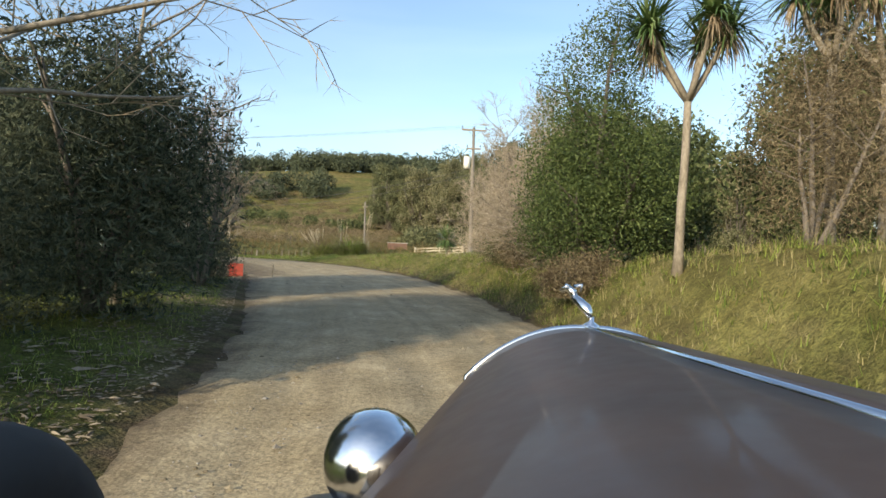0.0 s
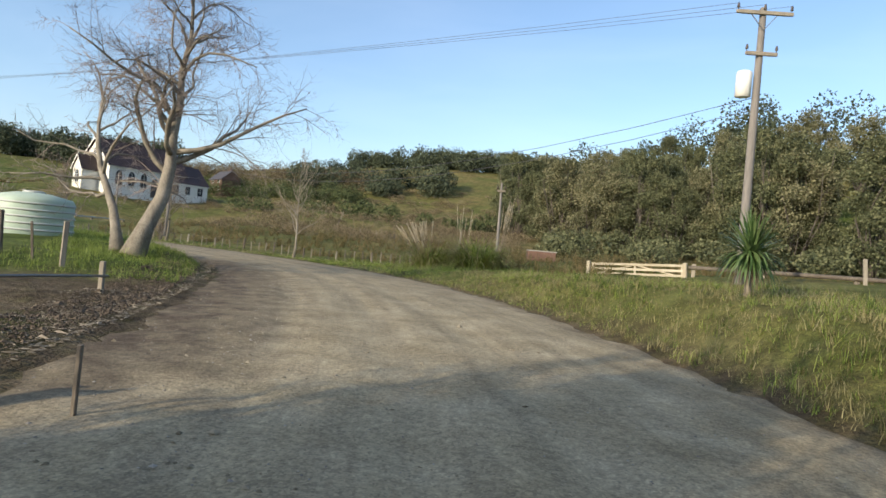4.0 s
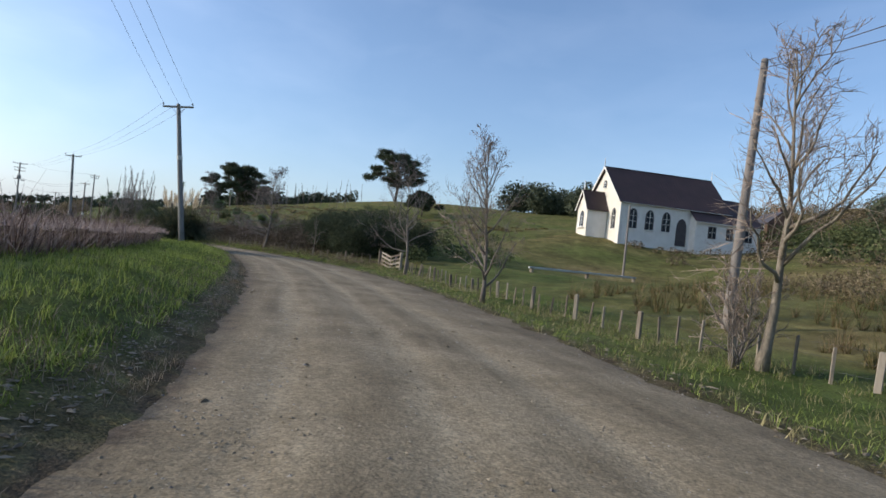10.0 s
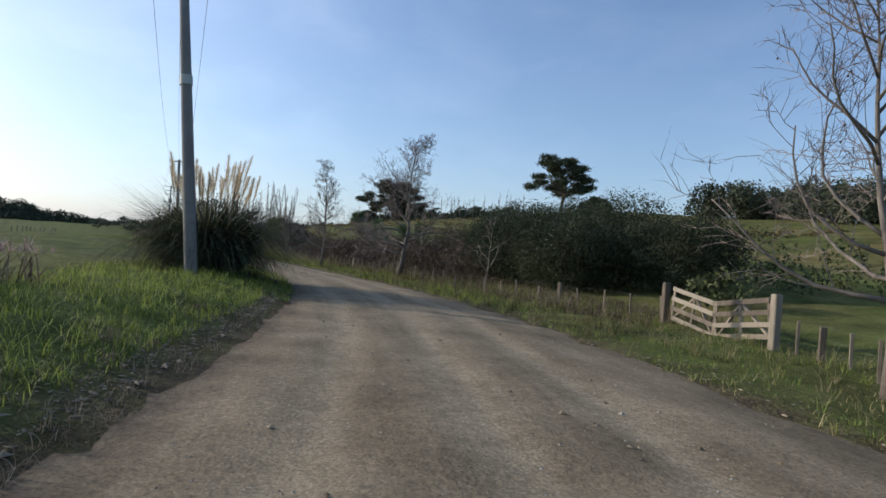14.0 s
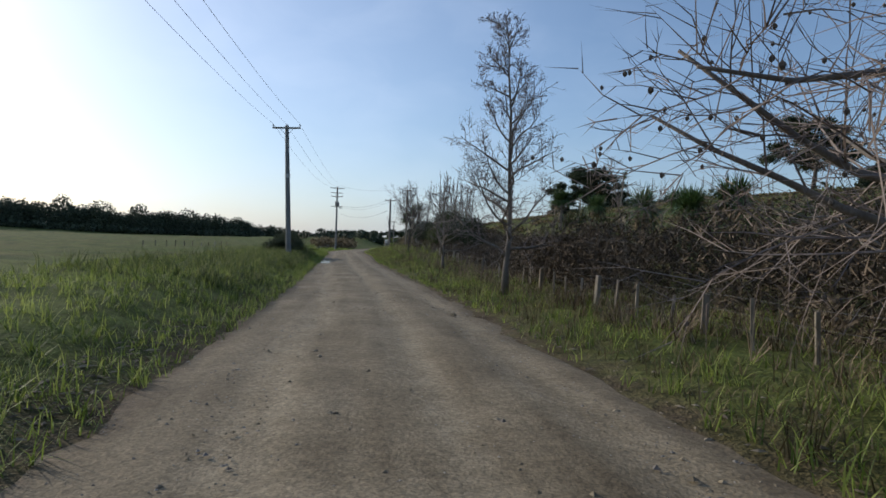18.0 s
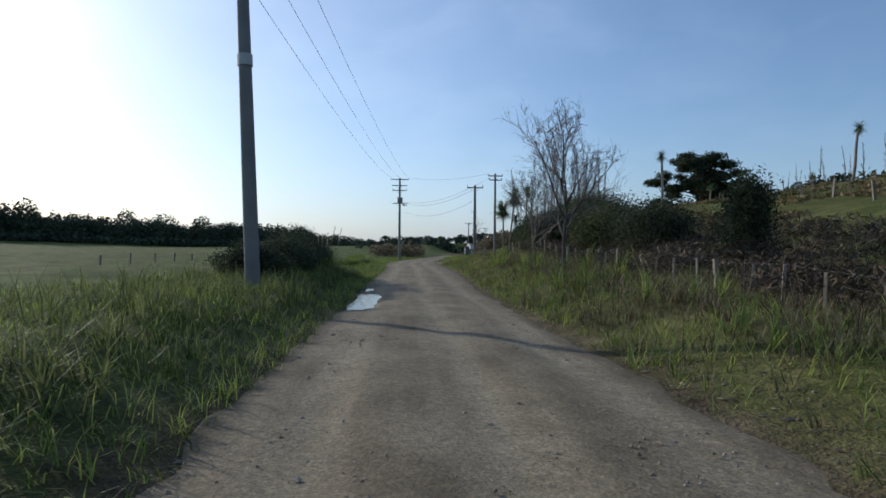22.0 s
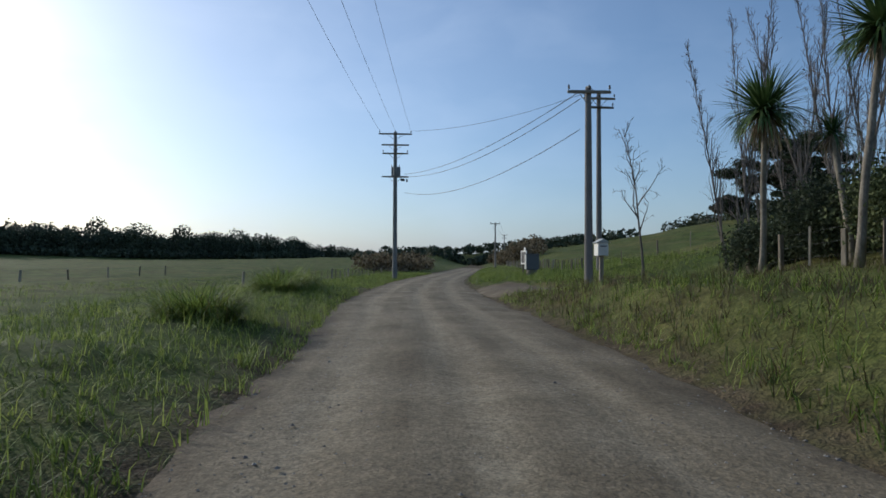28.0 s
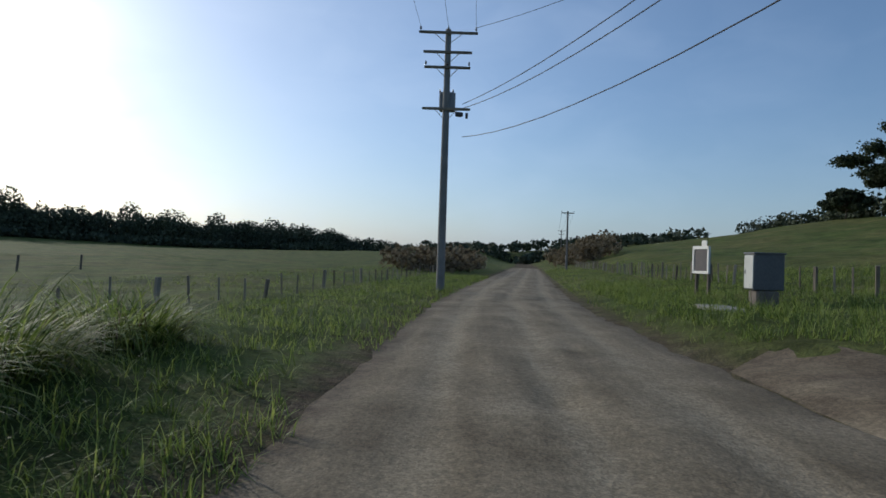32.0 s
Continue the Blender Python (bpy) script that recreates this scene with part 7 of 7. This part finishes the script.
# scrub on the bank between the bare trees and the hill
x, y = verge(rng, 118, 142, 3.6, 16, 0.6)
ok = wobble(x, y, 9, 55) > -0.45
far_wood("bank_scrub", rng, x[ok], y[ok], 2.2, 1.3, "tangled brown scrub on the bank", leaves=520, size=0.13, mat="scrub", aspect=0.08)
x, y = verge(rng, 142, 188, 4.4, 11.5, 0.7)
far_wood("bank_scrub", rng, x, y, 0.8, 1.0, "low tangled brown scrub on the bank", leaves=300, size=0.15, mat="scrub", aspect=0.07)
x, y = verge(rng, 108, 140, 8, 20, 0.10)
far_wood("bank_bushes", rng, x, y, 2.4, 1.4, "dark green bushes on the hillside", leaves=420, size=0.08, mat="leaf_olive")
for k in range(26):
    x, y = rng.uniform(-330, -235), rng.uniform(120, 150)
    if k < 24:
        bare_tree("poplar_tree", x, y, 400 + k, rng.uniform(7, 10), 0.12, "leafless poplar on the far ridge", group="ridge poplars", limbs=14, reach=0.16, angle=24, subs=3, twigs=2, tips=0, rise=0.2, fine=0.02)

for k in range(12):
    x, y = -181 + k * 1.1 + rng.uniform(-0.4, 0.4), 94 + k * 1.6 + rng.uniform(-1, 1)
    bare_tree("poplar_tree", x, y, 440 + k, rng.uniform(4.2, 6.2), 0.07, "thin leafless poplar on the hilltop", group="hilltop poplars", limbs=14, reach=0.15, angle=24, subs=3, twigs=3, tips=0, rise=0.2, fine=0.014)
x, y = verge(rng, 122, 215, 12, 44, 0.16)
far_wood("slope_bracken", rng, x, y, 0.25, 0.8, "dull olive tussocks over the hillside", leaves=70, size=0.14, mat="blade_rush", aspect=0.3)

# young plantings with stakes on the far side of the wet paddock
x, y = patch(rng, 420, -52, -22, 96, 122)
grass("plantings", rng, x, y, 3, 1.1, "dead_leaf", "rows of pale stakes and young stems", width=0.05, category="saplings")
x, y = patch(rng, 200, -46, -8, 80, 112)
far_wood("paddock_scrub", rng, x, y, 1.1, 1.3, "olive-brown scrub in the wet paddock", leaves=160, size=0.14, mat="leaf_brown", aspect=0.15)
x, y = patch(rng, 70, -6, 48, 74, 98)
far_wood("wood_edge", rng, x, y, 2.6, 2.4, "undergrowth along the edge of the wood", leaves=420, size=0.13, mat="leaf_wood")


# ---- grass, rushes, litter, stones and water ----
rng = np.random.RandomState(21)
x, y = verge(rng, 38, 108, -0.7, -5.0, 34)
grass("long_grass", rng, x, y, 6, 0.25, "blade_green", "lush long green grass on the verge")
x, y = verge(rng, -3, 26, -0.7, -5.0, 44)
grass("long_grass", rng, x, y, 5, 0.16, "blade_green", "green grass under the roadside trees", width=0.009, patch=5)
x, y = verge(rng, 38, 108, 0.2, 4.6, 20)
grass("verge_grass", rng, x, y, 5, 0.20, "blade_green", "green grass between road and fence", patch=4)
x, y = verge(rng, 48, 112, 1.6, 4.4, 12)
grass("hay", rng, x, y, 9, 0.34, "blade_dry", "flattened mats of bleached hay along the fence", width=0.008, patch=6)
x, y = verge(rng, 40, 110, 0.0, 3.8, 12)
grass("dry_grass", rng, x, y, 5, 0.20, "blade_dry", "straw-coloured grass along the road edge", patch=3)
x, y = verge(rng, -2, 46, 0.1, 7.0, 22)
grass("dry_grass", rng, x, y, 7, 0.25, "blade_dry", "tall dry yellow grass on the bank", width=0.009)
x, y = verge(rng, -2, 60, 0.1, 7.0, 30)
grass("verge_grass", rng, x, y, 6, 0.26, "blade_green", "green grass in the dry bank", patch=5)
x, y = verge(rng, 46, 58, 2, 14, 14)
grass("verge_grass", rng, x, y, 5, 0.34, "blade_green", "rank green grass round the pampas", patch=6)
x, y = verge(rng, 108, 215, 0.0, -5.5, 20)
grass("long_grass", rng, x, y, 6, 0.30, "blade_green", "long green grass beside the flat paddock", width=0.014)
x, y = verge(rng, 134, 182, -0.8, -5.0, 8)
grass("rank_grass", rng, x, y, 8, 0.55, "blade_rank", "tall dark rank grass along the road edge", width=0.02)
x, y = verge(rng, 108, 215, 0.2, 4.2, 22)
grass("verge_grass", rng, x, y, 5, 0.36, "blade_green", "rough green grass along the bank", width=0.016, patch=5)
x, y = verge(rng, 104, 215, 0.4, 6.0, 22)
grass("dry_grass", rng, x, y, 5, 0.36, "blade_brown", "rough brown grass along the bank", width=0.014, patch=4)
x, y = verge(rng, 214, 244, 1.2, 12, 12)
grass("long_grass", rng, x, y, 6, 0.42, "blade_green", "lush uneven grass between the driveway and the paddock fence", width=0.016)
x, y = verge(rng, 206, 300, 0.4, 12, 7)
grass("verge_grass", rng, x, y, 5, 0.26, "blade_green", "green paddock grass beyond the driveway")
x, y = verge(rng, 213, 262, 0.0, -4.5, 16)
grass("long_grass", rng, x, y, 5, 0.30, "blade_green", "rank grass along the road edge", width=0.016)
x, y = verge(rng, 200, 300, -4, -14, 4)
grass("long_grass", rng, x, y, 5, 0.24, "blade_green", "grass at the edge of the flat paddock")
x, y = verge(rng, 66, 104, -4.2, -8.5, 9)
grass("reeds", rng, x, y, 8, 1.2, "reed_stalk", "bank of brown dead reeds", width=0.03, category="reeds")
x, y = verge(rng, 62, 104, -3.8, -8.5, 6)
grass("reed_heads", rng, x, y, 6, 0.26, "reed_head", "pinkish drooping reed plumes above the dead stalks", width=0.03, category="reeds").location.z = 0.62
x, y = verge(rng, 40, 106, 0.1, -1.5, 34)
grass("dead_grass", rng, x, y, 7, 0.17, "dead_leaf", "bleached reddish dead grass along the soil edge", width=0.008, patch=4)
x, y = verge(rng, 66, 104, -4.6, -9.0, 6)
grass("reeds", rng, x, y, 6, 0.9, "blade_rush", "reddish-brown rushes", width=0.02, category="reeds")
x, y = verge(rng, 44, 92, 6.5, 34, 1.5)
grass("rushes", rng, x, y, 26, 0.9, "blade_rush", "brown rush clumps in the wet paddock", width=0.02, patch=9, category="rushes")
x, y = verge(rng, 150, 182, 1.5, 4.2, 1.0)
grass("flax_clumps", rng, x, y, 22, 0.9, "blade_green", "clumps of tall arching grass on the bank", width=0.022, patch=6)
x, y = verge(rng, 106, 184, 1.9, 5.5, 9)
grass("bramble", rng, x, y, 11, 0.62, "stalk", "tangled mats of dead brown stalks under the fence", width=0.016, patch=5)


def scatter(name, rng, x, y, z, size, mat, label, category, long=1.0):
    """Small angular pieces lying about."""
    n = len(x)
    oct6 = np.array([(1, 0, 0), (-1, 0, 0), (0, 1, 0), (0, -1, 0), (0, 0, 1), (0, 0, -1)], float)
    faces = np.array([(0, 2, 4), (2, 1, 4), (1, 3, 4), (3, 0, 4)])
    s = size * rng.lognormal(0, 0.45, n)
    a = rng.uniform(0, 2 * np.pi, n)
    v = oct6[None] * rng.uniform(0.6, 1.2, (n, 6, 1)) * s[:, None, None] * np.array([long, 1, 0.6])
    v = np.stack([v[..., 0] * np.cos(a)[:, None] - v[..., 1] * np.sin(a)[:, None], v[..., 0] * np.sin(a)[:, None] + v[..., 1] * np.cos(a)[:, None], v[..., 2]], -1)
    v = v + np.stack([x, y, z], 1)[:, None]
    f = (np.arange(n)[:, None, None] * 6 + faces[None]).reshape(-1, 3)
    return stuff(name, raw_mesh(name, v.reshape(-1, 3), f, mat), label, category)


def on_road(rng, n, s0, s1, bias):
    s = rng.uniform(s0, s1, n)
    u = np.sign(rng.uniform(-1, 1, n)) * rng.uniform(0, 1, n) ** bias
    d = u * (np.interp(s, ROAD_S, ROAD[:, 2]) + 0.2)
    x = np.interp(s, ROAD_S, ROAD[:, 0]) + d * np.interp(s, ROAD_S, RIGHT[:, 0])
    y = np.interp(s, ROAD_S, ROAD[:, 1]) + d * np.interp(s, ROAD_S, RIGHT[:, 1])
    return x, y, 0.03 - 0.09 * np.abs(u) ** 3


x, y, z = on_road(rng, 30000, -3, 205, 0.4)
scatter("gravel", rng, x, y, z, 0.010, "stone", "loose gravel along the road edges", "gravel")
x, y, z = on_road(rng, 50000, -3, 160, 0.75)
ok = wobble(x, y, 1.1, 91) + 0.7 * wobble(x, y, 5.0, 92) > rng.uniform(0.1, 1.3, len(x))
scatter("clods", rng, x[ok], y[ok], z[ok], 0.016, "clod", "drifts of crumbled clods and gravel on the road", "gravel", 1.3)
x, y, z = on_road(rng, 26000, 14, 75, 0.8)
ok = wobble(x, y, 0.9, 93) + 0.8 * wobble(x, y, 4.0, 94) > rng.uniform(0.2, 1.3, len(x))
scatter("clods", rng, x[ok], y[ok], z[ok] - 0.004, 0.014, "clod", "clusters of dry clods and churned gravel", "gravel", 1.4)
x, y, z = on_road(rng, 12000, -3, 205, 0.9)
scatter("gravel", rng, x, y, z, 0.008, "stone", "scattered small stones on the road", "gravel")
x, y = verge(rng, 0, 36, 0.3, -1.9, 110)
scatter("leaf_litter", rng, x, y, ground_z(x, y) + 0.015, 0.011, "straw", "pale twigs and bark litter at the road edge", "litter", 3.2)
x, y = verge(rng, 26, 56, 0.6, -1.8, 110)
scatter("soil_clods", rng, x, y, np.maximum(ground_z(x, y), -0.02) + 0.02, 0.022, "soil", "dark soil clods and crumbs by the yard entrance", "soil")
x, y = verge(rng, 36, 130, 0.3, -0.9, 60)
scatter("leaf_litter", rng, x, y, ground_z(x, y) + 0.01, 0.014, "straw", "dry stalks and clods at the grass edge", "litter", 2.6)
x, y = verge(rng, 40, 200, 0.0, 1.2, 16)
scatter("leaf_litter", rng, x, y, ground_z(x, y) + 0.01, 0.014, "straw", "dry stalks along the road edge", "litter", 2.6)


def water_nodes(n, l, p):
    p.inputs["Base Color"].default_value = (0.045, 0.042, 0.036, 1)
    p.inputs["Roughness"].default_value = 0.03
    p.inputs["Specular IOR Level"].default_value = 0.6
    b = n.new("ShaderNodeBump")
    b.inputs["Strength"].default_value, b.inputs["Distance"].default_value = 0.5, 0.01
    l.new(noise_tex(n, l, n.new("ShaderNodeTexCoord").outputs["Object"], 14.0, 5), b.inputs["Height"])
    l.new(b.outputs["Normal"], p.inputs["Normal"])


M["water"] = blended("water", water_nodes)
for s0, s1, mid, half in ((162.6, 169.4, -1.75, 0.75), (169.9, 171.9, -1.98, 0.4)):
    n = 26
    span = np.linspace(0.0, 1.0, n)
    swell = [half * math.sin(math.pi * (0.03 + 0.94 * q)) ** 0.6 for q in span]
    rim = [along(s0 + (s1 - s0) * q, mid + w * (0.8 + 0.2 * math.sin(19 * q + s0))) for q, w in zip(span, swell)]
    rim += [along(s0 + (s1 - s0) * q, mid - w * (0.8 + 0.2 * math.sin(23 * q + s1))) for q, w in zip(span[::-1], swell[::-1])]
    g = Geo().add([(q, w, -0.055) for q, w in rim] + [(q, w, -0.24) for q, w in rim], [tuple(range(2 * n))] + [(i, (i + 1) % (2 * n), (i + 1) % (2 * n) + 2 * n, i + 2 * n) for i in range(2 * n)])
    tagged(new("puddle", g.mesh("puddle", "water")), "long muddy puddle reflecting the sky", "puddle", "puddles")


# ---- the old car, standing on the road at the start ----
def lacquer(name, color, rough, metal=0.0, coat=0.0):
    m = bpy.data.materials.new(name)
    m.use_nodes = True
    n, l = m.node_tree.nodes, m.node_tree.links
    p = n["Principled BSDF"]
    vec = n.new("ShaderNodeTexCoord").outputs["Object"]
    c = ramp_of(n, l, noise_tex(n, l, vec, 5.0, 6), [(0.35, color), (0.65, tuple(min(1, q * 1.35) for q in color))])
    l.new(c, p.inputs["Base Color"])
    p.inputs["Metallic"].default_value, p.inputs["Coat Weight"].default_value = metal, coat
    r = math_of(n, l, "ADD", math_of(n, l, "MULTIPLY", noise_tex(n, l, vec, 22.0, 6), 0.14), rough)
    l.new(r, p.inputs["Roughness"])
    return m


M["car_brown"] = lacquer("car_brown", (0.036, 0.021, 0.014), 0.46, coat=0.12)
M["car_black"] = lacquer("car_black", (0.012, 0.012, 0.014), 0.3, coat=0.3)
M["chrome"] = lacquer("chrome", (0.62, 0.63, 0.65), 0.08, 1.0)
M["rubber"] = lacquer("rubber", (0.018, 0.018, 0.018), 0.75)
M["seat_leather"] = lacquer("seat_leather", (0.05, 0.03, 0.02), 0.5)


def old_car():
    # local axes: x to the car's right, y ahead; the origin lies on the ground under the left-hand seat
    top = thing("vintage_car", pose(0.39, -1.30, 0.02, 0, 0, 0), "old brown open tourer with chrome headlamps on the gravel road", "car")
    E, CX = 1.52, 0.42  # height of the seat line, the car's middle
    # bonnet: cross sections from the scuttle to the radiator
    n = 15
    for side in (-1, 1):
        verts = []
        ys = np.linspace(0.12, 1.70, 14)
        for y in ys:
            u = (y - 0.42) / 1.28
            half = 0.60 - 0.27 * u
            zt, zs = E - 0.155 - 0.075 * u, E - 0.355 - 0.02 * u
            for k in range(n):
                q = k / (n - 1)
                if q < 0.6:
                    w = q / 0.6
                    verts.append((CX + side * half * w, y, zt - (zt - zs) * w ** 2.3))
                else:
                    w = (q - 0.6) / 0.4
                    verts.append((CX + side * (half + 0.02 * math.sin(w * math.pi)), y, zs - w * (zs - 0.62)))
        faces = []
        for i in range(len(ys) - 1):
            for k in range(n - 1):
                f = (i * n + k, i * n + k + 1, (i + 1) * n + k + 1, (i + 1) * n + k)
                faces.append(f if side < 0 else f[::-1])
        panel = part("bonnet_panel", Geo().add(verts, faces), "car_brown", top, "dull brown painted bonnet half", True)
        panel.modifiers.new("thickness", "SOLIDIFY").thickness = 0.006
        for k in range(9):
            y = 0.6 + k * 0.11
            part("louvre", Geo().box(0.012, 0.05, 0.22, pose(CX + side * (0.605 - 0.27 * (y - 0.42) / 1.28 + 0.018), y, 0.93, 0, 0, side * 12), 0.004), "car_brown", panel)
    part("hinge_strip", Geo().tube([(CX, 0.12, E - 0.132), (CX, 1.06, E - 0.187), (CX, 1.70, E - 0.224)], [0.007, 0.007, 0.006], 8), "chrome", top, "chrome centre hinge", True)
    front = [(CX + q * 0.335, 1.705, E - 0.225 - 0.148 * abs(q) ** 2.3) for q in np.linspace(-1, 1, 25)]
    part("radiator_shell", Geo().tube([(CX - 0.335, 1.705, 0.5)] + front + [(CX + 0.335, 1.705, 0.5)], [0.009] * 27, 8), "chrome", top, "thin chrome radiator surround", True)
    part("radiator_core", Geo().box(0.62, 0.05, 0.66, pose(CX, 1.71, 0.82), 0.02), "car_black", top)
    rest = Geo()
    mx, my, mz = CX + 0.01, 1.71, E - 0.228
    rest.lathe([(0.028, 0), (0.022, 0.012), (0.008, 0.02), (0.007, 0.035)], 10, pose(mx, my, mz))
    rest.tube([(mx, my, mz + 0.03), (mx - 0.012, my + 0.015, mz + 0.055), (mx - 0.03, my + 0.05, mz + 0.075), (mx - 0.04, my + 0.085, mz + 0.095)], [0.009, 0.016, 0.014, 0.010], 8)
    rest.tube([(mx - 0.035, my + 0.07, mz + 0.095), (mx - 0.05, my + 0.10, mz + 0.108), (mx - 0.066, my + 0.12, mz + 0.096)], [0.010, 0.012, 0.005], 8)
    for sg in (-1, 1):
        rest.tube([(mx - 0.042 + sg * 0.01, my + 0.09, mz + 0.112), (mx - 0.035 + sg * 0.022, my + 0.075, mz + 0.118), (mx - 0.04 + sg * 0.026, my + 0.085, mz + 0.098)], [0.006, 0.006, 0.003], 6)
    part("bonnet_ornament", rest, "chrome", top, "small chrome bonnet ornament", True)
    for sg in (-1, 1):
        lx = CX + sg * 0.568
        bowl = [(0.01, -0.125), (0.045, -0.118), (0.08, -0.098), (0.105, -0.068), (0.12, -0.03), (0.126, 0.01), (0.127, 0.04), (0.118, 0.05)]
        lamp = part("headlamp", Geo().lathe(bowl, 28, pose(lx, 1.50, E - 0.555, -90)), "chrome", top, "round chrome headlamp bowl", True)
        part("lens", Geo().lathe([(0.118, 0.05), (0.08, 0.075), (0.02, 0.085)], 24, pose(lx, 1.50, E - 0.555, -90)), "window_glass", lamp, "", True)
        part("stem", Geo().tube([(lx, 1.50, E - 0.6), (lx, 1.50, 0.72)], [0.02, 0.025], 8), "chrome", lamp)
        # front wing, an arch over the wheel
        wx = CX + sg * 0.70
        pts = [(wx, 1.55 + 0.47 * math.cos(a), 0.36 + 0.47 * math.sin(a)) for a in np.linspace(0.15, math.pi * 0.98, 14)]
        wing = []
        for p in pts:
            for k in range(7):
                w = -1 + k / 3
                wing.append((p[0] + w * 0.14, p[1], p[2] - 0.05 * w * w))
        part("front_wing", Geo().add(wing, [(i * 7 + k, i * 7 + k + 1, i * 7 + 8 + k, i * 7 + 7 + k) for i in range(13) for k in range(6)]), "car_black", top, "black curved mudguard", True)
        part("running_board", Geo().box(0.26, 1.5, 0.05, pose(wx, 0.25, 0.42), 0.02), "car_black", top)
        for wy in (1.55, -1.25):
            tyre = [(0.30 + 0.062 * math.cos(a), 0.062 * math.sin(a)) for a in np.linspace(-math.pi, math.pi, 13)]
            wheel = part("wheel", Geo().lathe(tyre, 28, pose(wx, wy, 0.36, 0, 90)), "rubber", top, "narrow black tyre", True)
            part("rim", Geo().lathe([(0.03, -0.05), (0.24, -0.03), (0.245, 0.03), (0.03, 0.05)], 20, pose(wx, wy, 0.36, 0, 90)), "car_brown", wheel, "brown disc wheel", True)
        part("side_panel", Geo().box(0.05, 1.7, 0.62, pose(CX + sg * 0.62, -0.42, 0.80), 0.02), "car_brown", top)
        rear = [(wx + w * 0.14, -1.25 + 0.47 * math.cos(a), 0.36 + 0.47 * math.sin(a) - 0.05 * w * w) for a in np.linspace(0, math.pi, 13) for w in np.linspace(-1, 1, 7)]
        part("rear_wing", Geo().add(rear, [(i * 7 + k, i * 7 + k + 1, i * 7 + 8 + k, i * 7 + 7 + k) for i in range(12) for k in range(6)]), "car_black", top, "black curved mudguard", True)
    part("side_mounted_spare", Geo().lathe([(0.24 + 0.09 * math.cos(a), 0.09 * math.sin(a)) for a in np.linspace(-math.pi, math.pi, 15)], 30, pose(-0.62, 0.76, E - 0.60, 0, 90)), "rubber", top, "spare wheel in a black cover", True)
    part("spare_cover", Geo().lathe([(0.02, -0.07), (0.24, -0.06), (0.24, 0.06), (0.02, 0.07)], 24, pose(-0.62, 0.76, E - 0.60, 0, 90)), "car_black", top, "", True)
    part("scuttle", Geo().box(1.1, 0.06, 0.5, pose(CX, 0.1, 0.82), 0.03), "car_brown", top)
    part("floor_pan", Geo().box(1.25, 3.2, 0.06, pose(CX, 0.0, 0.46), 0.02), "car_black", top)
    part("seat_base", Geo().box(1.05, 0.5, 0.22, pose(CX, -0.45, 0.62), 0.05), "seat_leather", top)
    part("seat_back", Geo().box(1.05, 0.16, 0.5, pose(CX, -0.78, 0.92, -10), 0.05), "seat_leather", top)
    part("tail_panel", Geo().box(1.2, 0.06, 0.6, pose(CX, -1.28, 0.80), 0.02), "car_brown", top)
    part("axle", Geo().tube([(CX - 0.7, 1.55, 0.36), (CX + 0.7, 1.55, 0.36)], [0.03, 0.03], 8).tube([(CX - 0.7, -1.25, 0.36), (CX + 0.7, -1.25, 0.36)], [0.03, 0.03], 8), "car_black", top)
    part("bumper", Geo().tube([(CX - 0.75, 2.05, 0.5), (CX, 2.1, 0.5), (CX + 0.75, 2.05, 0.5)], [0.03, 0.03, 0.03], 8), "chrome", top)
    return top


old_car()
